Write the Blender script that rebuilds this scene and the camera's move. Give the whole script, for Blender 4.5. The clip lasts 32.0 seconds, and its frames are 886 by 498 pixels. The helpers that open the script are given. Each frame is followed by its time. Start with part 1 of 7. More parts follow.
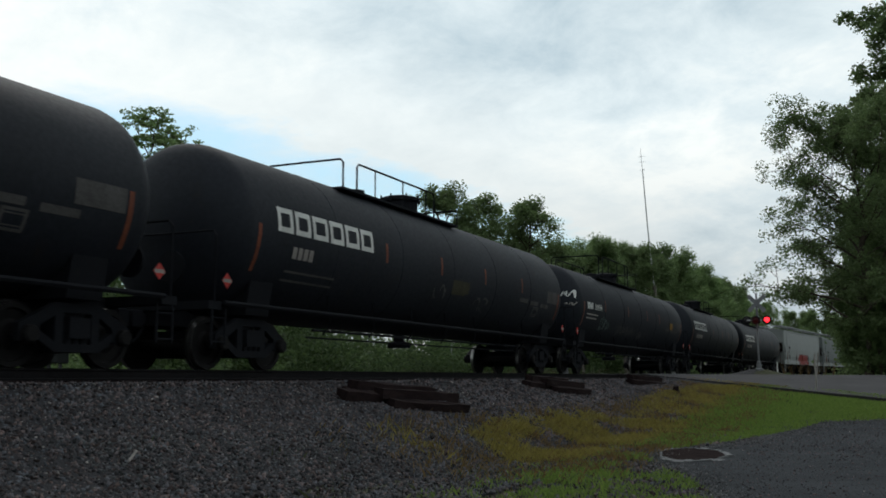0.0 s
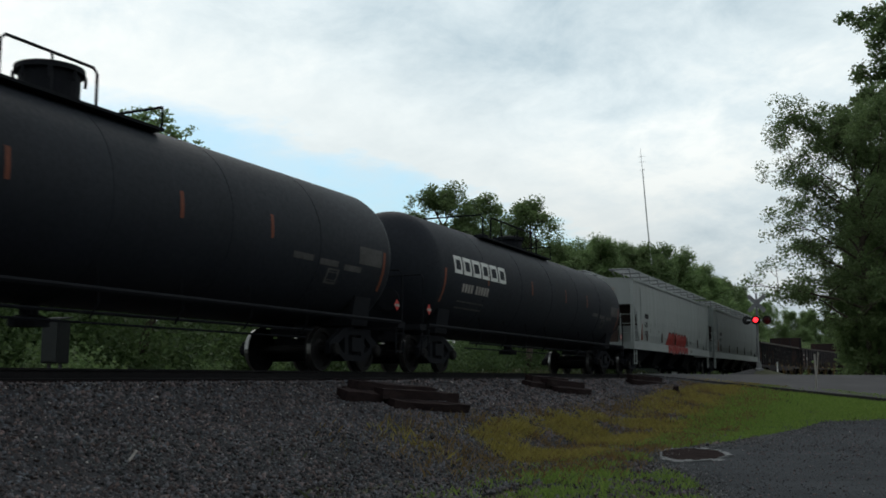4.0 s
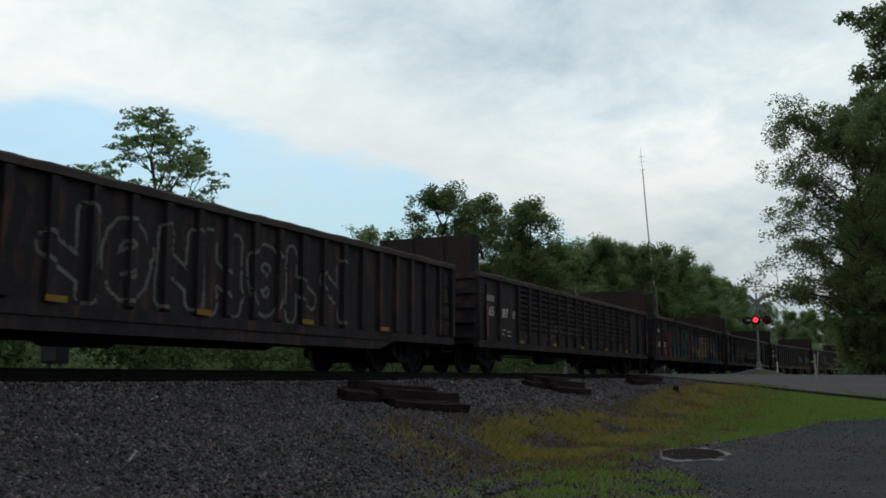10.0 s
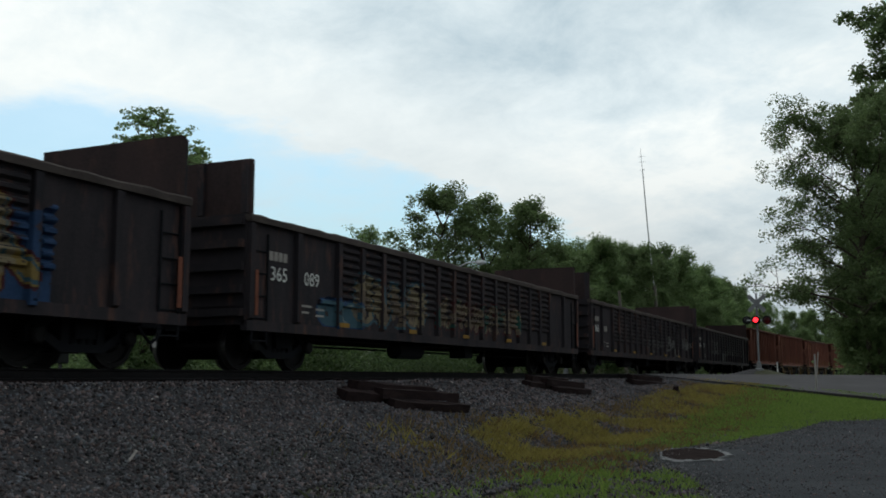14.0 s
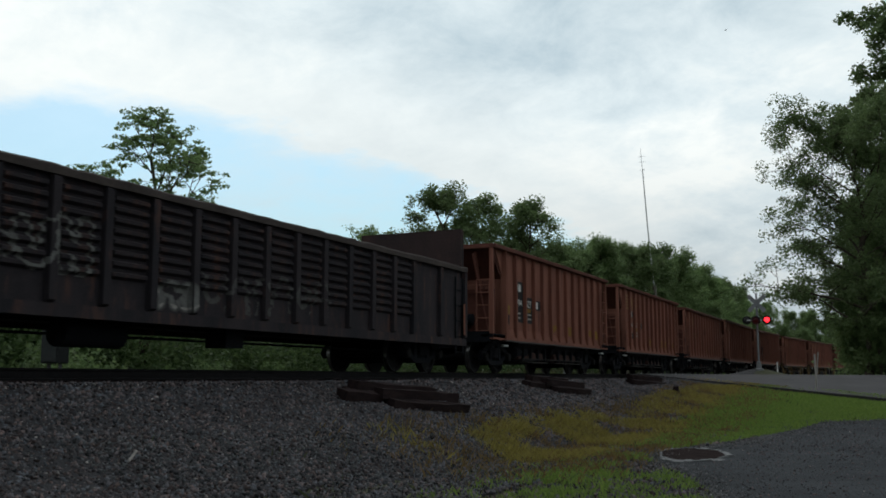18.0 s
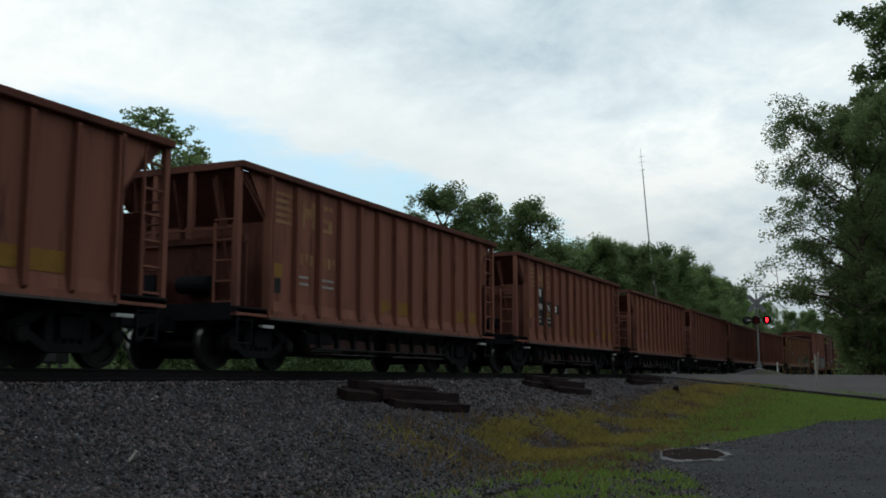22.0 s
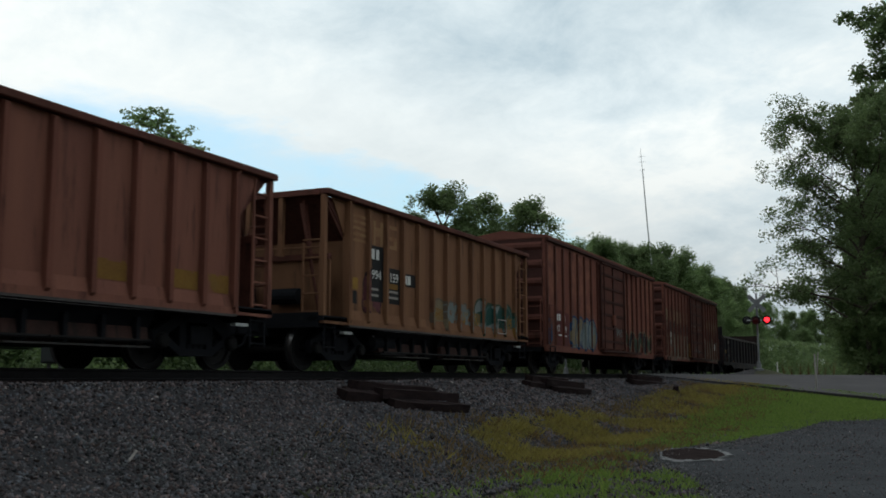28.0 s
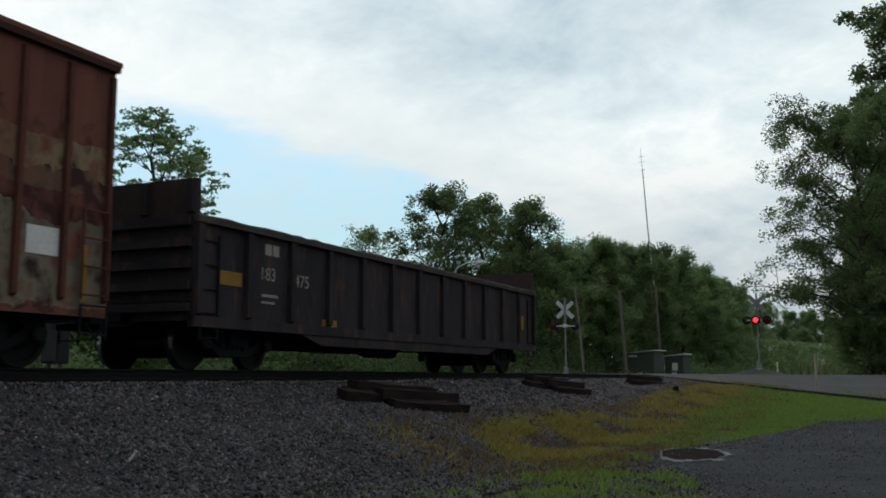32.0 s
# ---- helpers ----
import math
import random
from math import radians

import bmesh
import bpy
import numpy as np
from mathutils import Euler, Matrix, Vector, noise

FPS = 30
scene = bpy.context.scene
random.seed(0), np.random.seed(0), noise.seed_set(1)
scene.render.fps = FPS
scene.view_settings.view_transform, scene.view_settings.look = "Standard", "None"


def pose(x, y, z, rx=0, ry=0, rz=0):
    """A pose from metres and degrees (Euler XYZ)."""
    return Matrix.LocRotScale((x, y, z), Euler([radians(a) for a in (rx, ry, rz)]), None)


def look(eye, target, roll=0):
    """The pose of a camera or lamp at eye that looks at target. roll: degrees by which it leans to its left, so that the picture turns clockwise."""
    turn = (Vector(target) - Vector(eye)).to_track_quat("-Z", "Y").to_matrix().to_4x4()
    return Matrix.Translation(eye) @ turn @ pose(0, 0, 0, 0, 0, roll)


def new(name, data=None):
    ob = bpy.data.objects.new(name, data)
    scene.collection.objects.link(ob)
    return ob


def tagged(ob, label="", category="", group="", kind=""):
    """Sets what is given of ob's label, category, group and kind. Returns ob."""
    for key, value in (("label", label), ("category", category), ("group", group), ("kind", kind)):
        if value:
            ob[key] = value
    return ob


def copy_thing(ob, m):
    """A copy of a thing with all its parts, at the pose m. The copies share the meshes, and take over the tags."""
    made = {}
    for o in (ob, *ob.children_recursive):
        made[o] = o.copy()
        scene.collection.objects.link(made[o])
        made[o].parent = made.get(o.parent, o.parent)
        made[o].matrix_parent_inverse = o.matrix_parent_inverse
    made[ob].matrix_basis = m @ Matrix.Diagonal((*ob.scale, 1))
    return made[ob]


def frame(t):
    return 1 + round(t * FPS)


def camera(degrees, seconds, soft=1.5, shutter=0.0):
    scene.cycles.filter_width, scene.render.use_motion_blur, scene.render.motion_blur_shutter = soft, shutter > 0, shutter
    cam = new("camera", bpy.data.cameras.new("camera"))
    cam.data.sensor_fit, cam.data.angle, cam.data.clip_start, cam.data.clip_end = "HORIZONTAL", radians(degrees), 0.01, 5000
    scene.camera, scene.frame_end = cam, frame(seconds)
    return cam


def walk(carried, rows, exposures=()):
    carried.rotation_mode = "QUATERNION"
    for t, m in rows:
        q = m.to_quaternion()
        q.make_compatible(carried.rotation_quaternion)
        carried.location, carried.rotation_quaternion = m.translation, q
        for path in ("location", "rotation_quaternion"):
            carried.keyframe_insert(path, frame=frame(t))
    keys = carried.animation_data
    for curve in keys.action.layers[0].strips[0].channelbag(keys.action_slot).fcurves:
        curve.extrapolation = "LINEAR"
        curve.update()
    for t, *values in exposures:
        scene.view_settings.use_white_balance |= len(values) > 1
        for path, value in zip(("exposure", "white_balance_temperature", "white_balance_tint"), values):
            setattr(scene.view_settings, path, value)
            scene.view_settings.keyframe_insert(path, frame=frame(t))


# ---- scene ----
RAIL = 1.63          # height of the rail heads; the asphalt lies at 0
TX = -11.8           # the track's middle line, beside the camera
SPEED = 13.17

# ---- camera ----
cam = camera(48.52, 32.0, soft=1.75, shutter=0.12)
EYE = pose(0, 0, 1.5, 97.433, 0, 24.78)
walk(cam, [(0.0, EYE), (32.0, EYE)],
     exposures=((0.0, 0.08), (3.0, 0.07), (7.0, 0.04), (10.0, -0.03), (13.0, 0.02), (16.0, 0.05), (24.0, 0.05), (30.0, 0.07), (31.0, 0.15), (32.0, 0.04)))


# ---- sky and sun ----
def build_sky():
    world = bpy.data.worlds.new("overcast_sky")
    scene.world = world
    world.use_nodes = True
    nt = world.node_tree
    nt.nodes.clear()
    N, Lk = nt.nodes.new, nt.links.new

    def math_node(op, a, b=None):
        n = N("ShaderNodeMath")
        n.operation = op
        for i, v in enumerate((a, b)):
            if v is None:
                continue
            if isinstance(v, (int, float)):
                n.inputs[i].default_value = v
            else:
                Lk(v, n.inputs[i])
        return n.outputs[0]

    out, bg = N("ShaderNodeOutputWorld"), N("ShaderNodeBackground")
    sky = N("ShaderNodeTexSky")
    sky.sky_type, sky.sun_disc = "NISHITA", False
    sky.sun_elevation, sky.sun_rotation = radians(48), radians(-35)
    sky.air_density, sky.dust_density, sky.ozone_density = 1.0, 0.4, 3.0
    co = N("ShaderNodeTexCoord")
    sep = N("ShaderNodeSeparateXYZ")
    Lk(co.outputs["Generated"], sep.inputs[0])
    z = math_node("ADD", math_node("MAXIMUM", sep.outputs[2], 0.0), 0.09)
    u, v = math_node("DIVIDE", sep.outputs[0], z), math_node("DIVIDE", sep.outputs[1], z)
    flat = N("ShaderNodeCombineXYZ")
    Lk(u, flat.inputs[0]), Lk(v, flat.inputs[1])
    zs = math_node("ADD", math_node("MAXIMUM", sep.outputs[2], 0.0), 0.3)
    dome = N("ShaderNodeCombineXYZ")
    Lk(math_node("DIVIDE", sep.outputs[0], zs), dome.inputs[0]), Lk(math_node("DIVIDE", sep.outputs[1], zs), dome.inputs[1])

    def clouds(scale, detail, rough, shift, turn, stretch):
        m = N("ShaderNodeMapping")
        m.inputs["Location"].default_value = shift
        m.inputs["Rotation"].default_value = (0, 0, radians(turn))
        m.inputs["Scale"].default_value = stretch
        Lk(dome.outputs[0], m.inputs[0])
        t = N("ShaderNodeTexNoise")
        t.inputs["Scale"].default_value, t.inputs["Detail"].default_value, t.inputs["Roughness"].default_value = scale, detail, rough
        t.inputs["Distortion"].default_value = 0.25
        Lk(m.outputs[0], t.inputs["Vector"])
        return t.outputs["Fac"]

    def ramp(fac, stops):
        r = N("ShaderNodeValToRGB")
        while len(r.color_ramp.elements) < len(stops):
            r.color_ramp.elements.new(0.5)
        for e, (p, c) in zip(r.color_ramp.elements, stops):
            e.position, e.color = p, (*c, 1)
        Lk(fac, r.inputs[0])
        return r.outputs[0]

    torn = N("ShaderNodeTexNoise")
    torn.inputs["Scale"].default_value, torn.inputs["Detail"].default_value, torn.inputs["Roughness"].default_value = 1.9, 10, 0.62
    Lk(flat.outputs[0], torn.inputs["Vector"])
    bent = N("ShaderNodeVectorMath")
    bent.operation = "MULTIPLY_ADD"
    bent.inputs[1].default_value = (0.75, 0.75, 0)
    Lk(torn.outputs["Color"], bent.inputs[0]), Lk(flat.outputs[0], bent.inputs[2])

    def eased(f, lo, hi, to_lo, to_hi):
        r = N("ShaderNodeMapRange")
        r.interpolation_type = "SMOOTHSTEP"
        for key, val in (("From Min", lo), ("From Max", hi), ("To Min", to_lo), ("To Max", to_hi)):
            r.inputs[key].default_value = val
        Lk(f, r.inputs[0])
        return r.outputs[0]

    # one long gap in the clouds lies to the far left of the track
    away = N("ShaderNodeVectorMath")
    away.operation = "SUBTRACT"
    away.inputs[1].default_value = (-2.75 + 0.375, 3.9 + 0.375, 0)
    Lk(bent.outputs[0], away.inputs[0])
    size = N("ShaderNodeMapping")
    size.inputs["Scale"].default_value = (1 / 1.52, 1 / 2.34, 0)
    Lk(away.outputs[0], size.inputs[0])
    far = N("ShaderNodeVectorMath")
    far.operation = "LENGTH"
    Lk(size.outputs[0], far.inputs[0])
    hole = eased(far.outputs["Value"], 0.85, 1.10, 0.46, 0.0)
    rim = eased(far.outputs["Value"], 1.02, 1.5, 0.6, 0.0)
    big = clouds(1.5, 5, 0.5, (3.1, 1.7, 0), 20, (0.85, 1.15, 1))
    fine = clouds(6.0, 11, 0.66, (0.4, 5.2, 0), 35, (1.0, 1.0, 1))
    cover = math_node("SUBTRACT", math_node("ADD", math_node("MULTIPLY", big, 0.6), math_node("MULTIPLY", fine, 0.4)), hole)
    mask = ramp(cover, [(0.03, (0.30, 0.30, 0.30)), (0.16, (0.56, 0.56, 0.56)), (0.36, (1, 1, 1))])
    tone = ramp(math_node("ADD", math_node("MULTIPLY", fine, 0.4), math_node("MULTIPLY", big, 0.6)),
                [(0.39, (0.91, 0.955, 0.94)), (0.50, (0.705, 0.80, 0.835)), (0.66, (0.465, 0.58, 0.645))])
    bright = N("ShaderNodeMix")
    bright.data_type = "RGBA"
    Lk(rim, bright.inputs["Factor"]), Lk(tone, bright.inputs["A"])
    bright.inputs["B"].default_value = (0.86, 0.90, 0.885, 1)
    tone = bright.outputs["Result"]
    blue = N("ShaderNodeMix")
    blue.data_type, blue.blend_type = "RGBA", "MULTIPLY"
    blue.inputs["Factor"].default_value = 1
    Lk(sky.outputs[0], blue.inputs["A"])
    blue.inputs["B"].default_value = (0.100, 0.124, 0.110, 1)
    mix = N("ShaderNodeMix")
    mix.data_type = "RGBA"
    Lk(mask, mix.inputs["Factor"]), Lk(blue.outputs["Result"], mix.inputs["A"]), Lk(tone, mix.inputs["B"])
    # the cover thickens and darkens overhead
    thick = N("ShaderNodeMapRange")
    thick.interpolation_type = "SMOOTHSTEP"
    thick.inputs["From Min"].default_value, thick.inputs["From Max"].default_value = 0.36, 0.85
    thick.inputs["To Min"].default_value, thick.inputs["To Max"].default_value = 1.0, 0.72
    Lk(sep.outputs[2], thick.inputs[0])
    # and away from the veiled sun
    facing = N("ShaderNodeVectorMath")
    facing.operation = "DOT_PRODUCT"
    facing.inputs[1].default_value = (-0.8, 0.6, 0)
    Lk(co.outputs["Generated"], facing.inputs[0])
    away = N("ShaderNodeMapRange")
    away.interpolation_type = "SMOOTHSTEP"
    away.inputs["From Min"].default_value, away.inputs["From Max"].default_value = 0.2, 0.98
    away.inputs["To Min"].default_value, away.inputs["To Max"].default_value = 0.94, 1.0
    Lk(facing.outputs["Value"], away.inputs[0])
    haze = eased(sep.outputs[2], 0.06, 0.27, 0.74, 1.0)
    dim = N("ShaderNodeVectorMath")
    dim.operation = "SCALE"
    Lk(mix.outputs["Result"], dim.inputs[0]), Lk(math_node("MULTIPLY", haze, math_node("MULTIPLY", thick.outputs[0], away.outputs[0])), dim.inputs["Scale"])
    Lk(dim.outputs[0], bg.inputs["Color"])
    bg.inputs["Strength"].default_value = 1.06
    Lk(bg.outputs[0], out.inputs[0])


build_sky()
sun = new("sun", bpy.data.lights.new("sun", "SUN"))
sun.data.energy, sun.data.angle, sun.data.color = 0.5, radians(25), (1.0, 0.96, 0.9)
sun.matrix_world = look((0, 0, 0), (0.43, -0.55, -0.75))


# ---- materials ----
def sprayed(nt, mixer, car, under, y0, y1, z0, z1, palette, cells, edge, width, fade, ragged):
    """Spray paint in a field of a car's near side: irregular cells of a few colours with outlines between them."""
    N, Lk = nt.nodes.new, nt.links.new
    co = N("ShaderNodeTexCoord")
    co.object = car
    sep = N("ShaderNodeSeparateXYZ")
    Lk(co.outputs["Object"], sep.inputs[0])

    def calc(op, a, b):
        n = N("ShaderNodeMath")
        n.operation, n.use_clamp = op, op == "MULTIPLY"
        for i, v in enumerate((a, b)):
            if isinstance(v, (int, float)):
                n.inputs[i].default_value = v
            else:
                Lk(v, n.inputs[i])
        return n.outputs[0]

    rough = N("ShaderNodeTexNoise")
    rough.inputs["Scale"].default_value, rough.inputs["Detail"].default_value = 1.7, 5
    Lk(co.outputs["Object"], rough.inputs["Vector"])
    wob = calc("SUBTRACT", rough.outputs["Fac"], 0.5)
    shift = N("ShaderNodeMath")
    shift.operation = "MULTIPLY_ADD"
    Lk(wob, shift.inputs[0])
    shift.inputs[1].default_value = ragged * 2.0
    Lk(sep.outputs[1], shift.inputs[2])
    y = shift.outputs[0]
    shift = N("ShaderNodeMath")
    shift.operation = "MULTIPLY_ADD"
    Lk(wob, shift.inputs[0])
    shift.inputs[1].default_value = ragged * 2.0
    Lk(sep.outputs[2], shift.inputs[2])
    z = shift.outputs[0]
    inside = calc("MULTIPLY", calc("MULTIPLY", calc("GREATER_THAN", y, y0), calc("LESS_THAN", y, y1)), calc("MULTIPLY", calc("GREATER_THAN", z, z0), calc("LESS_THAN", z, z1)))
    inside = calc("MULTIPLY", inside, calc("GREATER_THAN", sep.outputs[0], 1.0))
    mp = N("ShaderNodeMapping")
    mp.inputs["Scale"].default_value = (0, 1, 0.72)
    bend = N("ShaderNodeVectorMath")
    bend.operation = "ADD"
    Lk(co.outputs["Object"], bend.inputs[0])
    tw = N("ShaderNodeVectorMath")
    tw.operation = "SCALE"
    tw.inputs["Scale"].default_value = 0.5
    Lk(rough.outputs["Color"], tw.inputs[0]), Lk(tw.outputs[0], bend.inputs[1]), Lk(bend.outputs[0], mp.inputs[0])
    cell, line = N("ShaderNodeTexVoronoi"), N("ShaderNodeTexVoronoi")
    line.feature = "DISTANCE_TO_EDGE"
    for v in (cell, line):
        v.inputs["Scale"].default_value = cells
        Lk(mp.outputs[0], v.inputs["Vector"])
    tone = N("ShaderNodeSeparateColor")
    Lk(cell.outputs["Color"], tone.inputs[0])
    r = N("ShaderNodeValToRGB")
    r.color_ramp.interpolation = "CONSTANT"
    while len(r.color_ramp.elements) < len(palette):
        r.color_ramp.elements.new(0.5)
    for i, (e, c) in enumerate(zip(r.color_ramp.elements, palette)):
        e.position, e.color = i / len(palette), (*c, 1)
    Lk(tone.outputs[0], r.inputs[0])
    drawn = mixer(calc("LESS_THAN", line.outputs["Distance"], width), r.outputs[0], edge)
    worn = N("ShaderNodeMapRange")
    worn.inputs["From Min"].default_value, worn.inputs["From Max"].default_value = fade - 0.12, fade + 0.12
    fine = N("ShaderNodeTexNoise")
    fine.inputs["Scale"].default_value, fine.inputs["Detail"].default_value = 3.0, 6
    Lk(co.outputs["Object"], fine.inputs["Vector"]), Lk(fine.outputs["Fac"], worn.inputs[0])
    return mixer(calc("MULTIPLY", inside, worn.outputs[0]), under, drawn)


def surface(name, base, dark, rough=0.7, scale=1.0, fine=25.0, bump=0.25, metal=0.0, streak=None, amount=0.5, stretch=(1, 1, 1), island=0.0, spec=0.2, depth=0.01, car=None, paint=(), tints=None):
    """A material of two tones in large blotches and fine grain; streak adds a third colour in patches or runs."""
    m = bpy.data.materials.new(name)
    m.use_nodes = True
    nt = m.node_tree
    N, Lk = nt.nodes.new, nt.links.new
    p = nt.nodes["Principled BSDF"]
    co, mp = N("ShaderNodeTexCoord"), N("ShaderNodeMapping")
    mp.inputs["Scale"].default_value = stretch
    info = N("ShaderNodeObjectInfo")
    off = N("ShaderNodeVectorMath")
    off.operation = "MULTIPLY"
    off.inputs[1].default_value = (37, 37, 37)
    Lk(info.outputs["Random"], off.inputs[0])
    Lk(co.outputs["Object"], mp.inputs[0]), Lk(off.outputs[0], mp.inputs["Location"])

    def noise_tex(s, d, r, vec):
        t = N("ShaderNodeTexNoise")
        t.inputs["Scale"].default_value, t.inputs["Detail"].default_value, t.inputs["Roughness"].default_value = s, d, r
        Lk(vec, t.inputs["Vector"])
        return t.outputs["Fac"]

    def mixer(f, a, b):
        x = N("ShaderNodeMix")
        x.data_type = "RGBA"
        for k, val in (("Factor", f), ("A", a), ("B", b)):
            if isinstance(val, tuple):
                x.inputs[k].default_value = (*val, 1)
            else:
                Lk(val, x.inputs[k])
        return x.outputs["Result"]

    def steps(f, lo, hi):
        r = N("ShaderNodeMapRange")
        r.inputs["From Min"].default_value, r.inputs["From Max"].default_value = lo, hi
        Lk(f, r.inputs[0])
        return r.outputs[0]

    big = noise_tex(scale, 5, 0.6, mp.outputs[0])
    small = noise_tex(fine, 4, 0.65, co.outputs["Object"])
    col = mixer(steps(big, 0.35, 0.65), base, dark)
    grain = mixer(steps(small, 0.3, 0.75), tuple(c * 1.18 for c in base), tuple(c * 0.75 for c in dark))
    both = N("ShaderNodeMix")
    both.data_type = "RGBA"
    both.inputs["Factor"].default_value = 0.4
    Lk(col, both.inputs["A"]), Lk(grain, both.inputs["B"])
    col = both.outputs["Result"]
    if streak:
        runs = noise_tex(scale * 2.3, 6, 0.7, mp.outputs[0])
        col = mixer(steps(runs, 1 - amount - 0.02, 1 - amount + 0.12), col, streak)
    for zone in paint:
        col = sprayed(nt, mixer, car, col, *zone)
    if island:
        geo, hsv = N("ShaderNodeNewGeometry"), N("ShaderNodeHueSaturation")
        r = N("ShaderNodeMapRange")
        r.inputs["To Min"].default_value, r.inputs["To Max"].default_value = 1 - island, 1 + island
        Lk(geo.outputs["Random Per Island"], r.inputs[0])
        Lk(r.outputs[0], hsv.inputs["Value"]), Lk(col, hsv.inputs["Color"])
        col = hsv.outputs[0]
        if tints:
            other = N("ShaderNodeMath")
            other.operation = "MULTIPLY"
            other.inputs[1].default_value = 7.31
            Lk(geo.outputs["Random Per Island"], other.inputs[0])
            part_of = N("ShaderNodeMath")
            part_of.operation = "FRACT"
            Lk(other.outputs[0], part_of.inputs[0])
            wash = N("ShaderNodeMix")
            wash.data_type, wash.blend_type = "RGBA", "MULTIPLY"
            wash.inputs["Factor"].default_value = 1
            Lk(col, wash.inputs["A"]), Lk(mixer(part_of.outputs[0], *tints), wash.inputs["B"])
            col = wash.outputs["Result"]
    Lk(col, p.inputs["Base Color"])
    rr = N("ShaderNodeMapRange")
    rr.inputs["To Min"].default_value, rr.inputs["To Max"].default_value = max(0.05, rough - 0.12), min(1, rough + 0.15)
    Lk(small, rr.inputs[0]), Lk(rr.outputs[0], p.inputs["Roughness"])
    p.inputs["Metallic"].default_value = metal
    p.inputs["Specular IOR Level"].default_value = spec
    if bump:
        b = N("ShaderNodeBump")
        b.inputs["Strength"].default_value, b.inputs["Distance"].default_value = bump, depth
        Lk(small, b.inputs["Height"]), Lk(b.outputs[0], p.inputs["Normal"])
    m["out"] = 1
    return m


def leaf_material(name, a, b):
    m = bpy.data.materials.new(name)
    m.use_nodes = True
    nt = m.node_tree
    N, Lk = nt.nodes.new, nt.links.new
    p, out = nt.nodes["Principled BSDF"], nt.nodes["Material Output"]
    geo, mix = N("ShaderNodeNewGeometry"), N("ShaderNodeMix")
    mix.data_type = "RGBA"
    mix.inputs["A"].default_value, mix.inputs["B"].default_value = (*a, 1), (*b, 1)
    Lk(geo.outputs["Random Per Island"], mix.inputs["Factor"])
    info, each, hsv = N("ShaderNodeObjectInfo"), N("ShaderNodeMapRange"), N("ShaderNodeHueSaturation")
    each.inputs["To Min"].default_value, each.inputs["To Max"].default_value = 0.78, 1.22
    Lk(info.outputs["Random"], each.inputs[0]), Lk(each.outputs[0], hsv.inputs["Value"]), Lk(mix.outputs["Result"], hsv.inputs["Color"])
    Lk(hsv.outputs[0], p.inputs["Base Color"])
    p.inputs["Roughness"].default_value = 0.55
    p.inputs["Specular IOR Level"].default_value = 0.25
    tr, ms = N("ShaderNodeBsdfTranslucent"), N("ShaderNodeMixShader")
    Lk(hsv.outputs[0], tr.inputs["Color"])
    ms.inputs[0].default_value = 0.55
    Lk(p.outputs[0], ms.inputs[1]), Lk(tr.outputs[0], ms.inputs[2]), Lk(ms.outputs[0], out.inputs["Surface"])
    return m


def glow(name, color, strength):
    m = bpy.data.materials.new(name)
    m.use_nodes = True
    p = m.node_tree.nodes["Principled BSDF"]
    p.inputs["Base Color"].default_value = (*color, 1)
    p.inputs["Emission Color"].default_value, p.inputs["Emission Strength"].default_value = (*color, 1), strength
    return m


M_BALLAST = surface("crushed_stone_bed", (0.040, 0.039, 0.043), (0.020, 0.020, 0.023), 0.95, 1.5, 40, 0.8, depth=0.03)
M_STONE = surface("crushed_stone", (0.116, 0.101, 0.094), (0.046, 0.042, 0.041), 0.85, 0.8, 60, 0.3, island=0.8, spec=0.04, tints=((1.12, 0.94, 0.95), (0.80, 1.0, 1.22)))
M_COARSE = surface("coarse_dark_stone", (0.090, 0.092, 0.096), (0.030, 0.031, 0.034), 0.9, 0.8, 60, 0.3, island=0.85, spec=0.05)
M_VERGE = surface("fine_grey_gravel", (0.115, 0.115, 0.118), (0.060, 0.060, 0.063), 0.9, 0.8, 60, 0.3, island=0.6, spec=0.03)
M_SOIL = surface("soil_and_short_grass", (0.055, 0.062, 0.028), (0.035, 0.033, 0.022), 0.95, 0.5, 14, 0.7, depth=0.04)
M_ASPHALT = surface("old_asphalt", (0.062, 0.066, 0.072), (0.036, 0.039, 0.043), 0.9, 0.6, 70, 0.9, depth=0.02, spec=0.03)
M_ROAD = surface("worn_road_asphalt", (0.092, 0.089, 0.092), (0.062, 0.060, 0.063), 0.9, 0.6, 60, 0.4, spec=0.04)
M_LIP = surface("broken_asphalt_edge", (0.030, 0.027, 0.026), (0.016, 0.015, 0.015), 0.95, 2, 30, 0.6, spec=0.03)
M_RAIL = surface("rusty_rail_steel", (0.015, 0.0135, 0.0145), (0.009, 0.009, 0.010), 0.8, 4, 40, 0.2, 0.0, spec=0.08)
M_TREAD = surface("polished_wheel_tread", (0.27, 0.265, 0.26), (0.17, 0.165, 0.165), 0.32, 4, 40, 0.05, 1.0)
M_RAILTOP = surface("polished_rail_head", (0.35, 0.34, 0.33), (0.25, 0.24, 0.24), 0.3, 4, 40, 0.05, 1.0)
M_TIE = surface("creosoted_timber", (0.026, 0.016, 0.0155), (0.011, 0.008, 0.009), 0.9, 2, 30, 0.6, stretch=(1, 6, 6), spec=0.08)
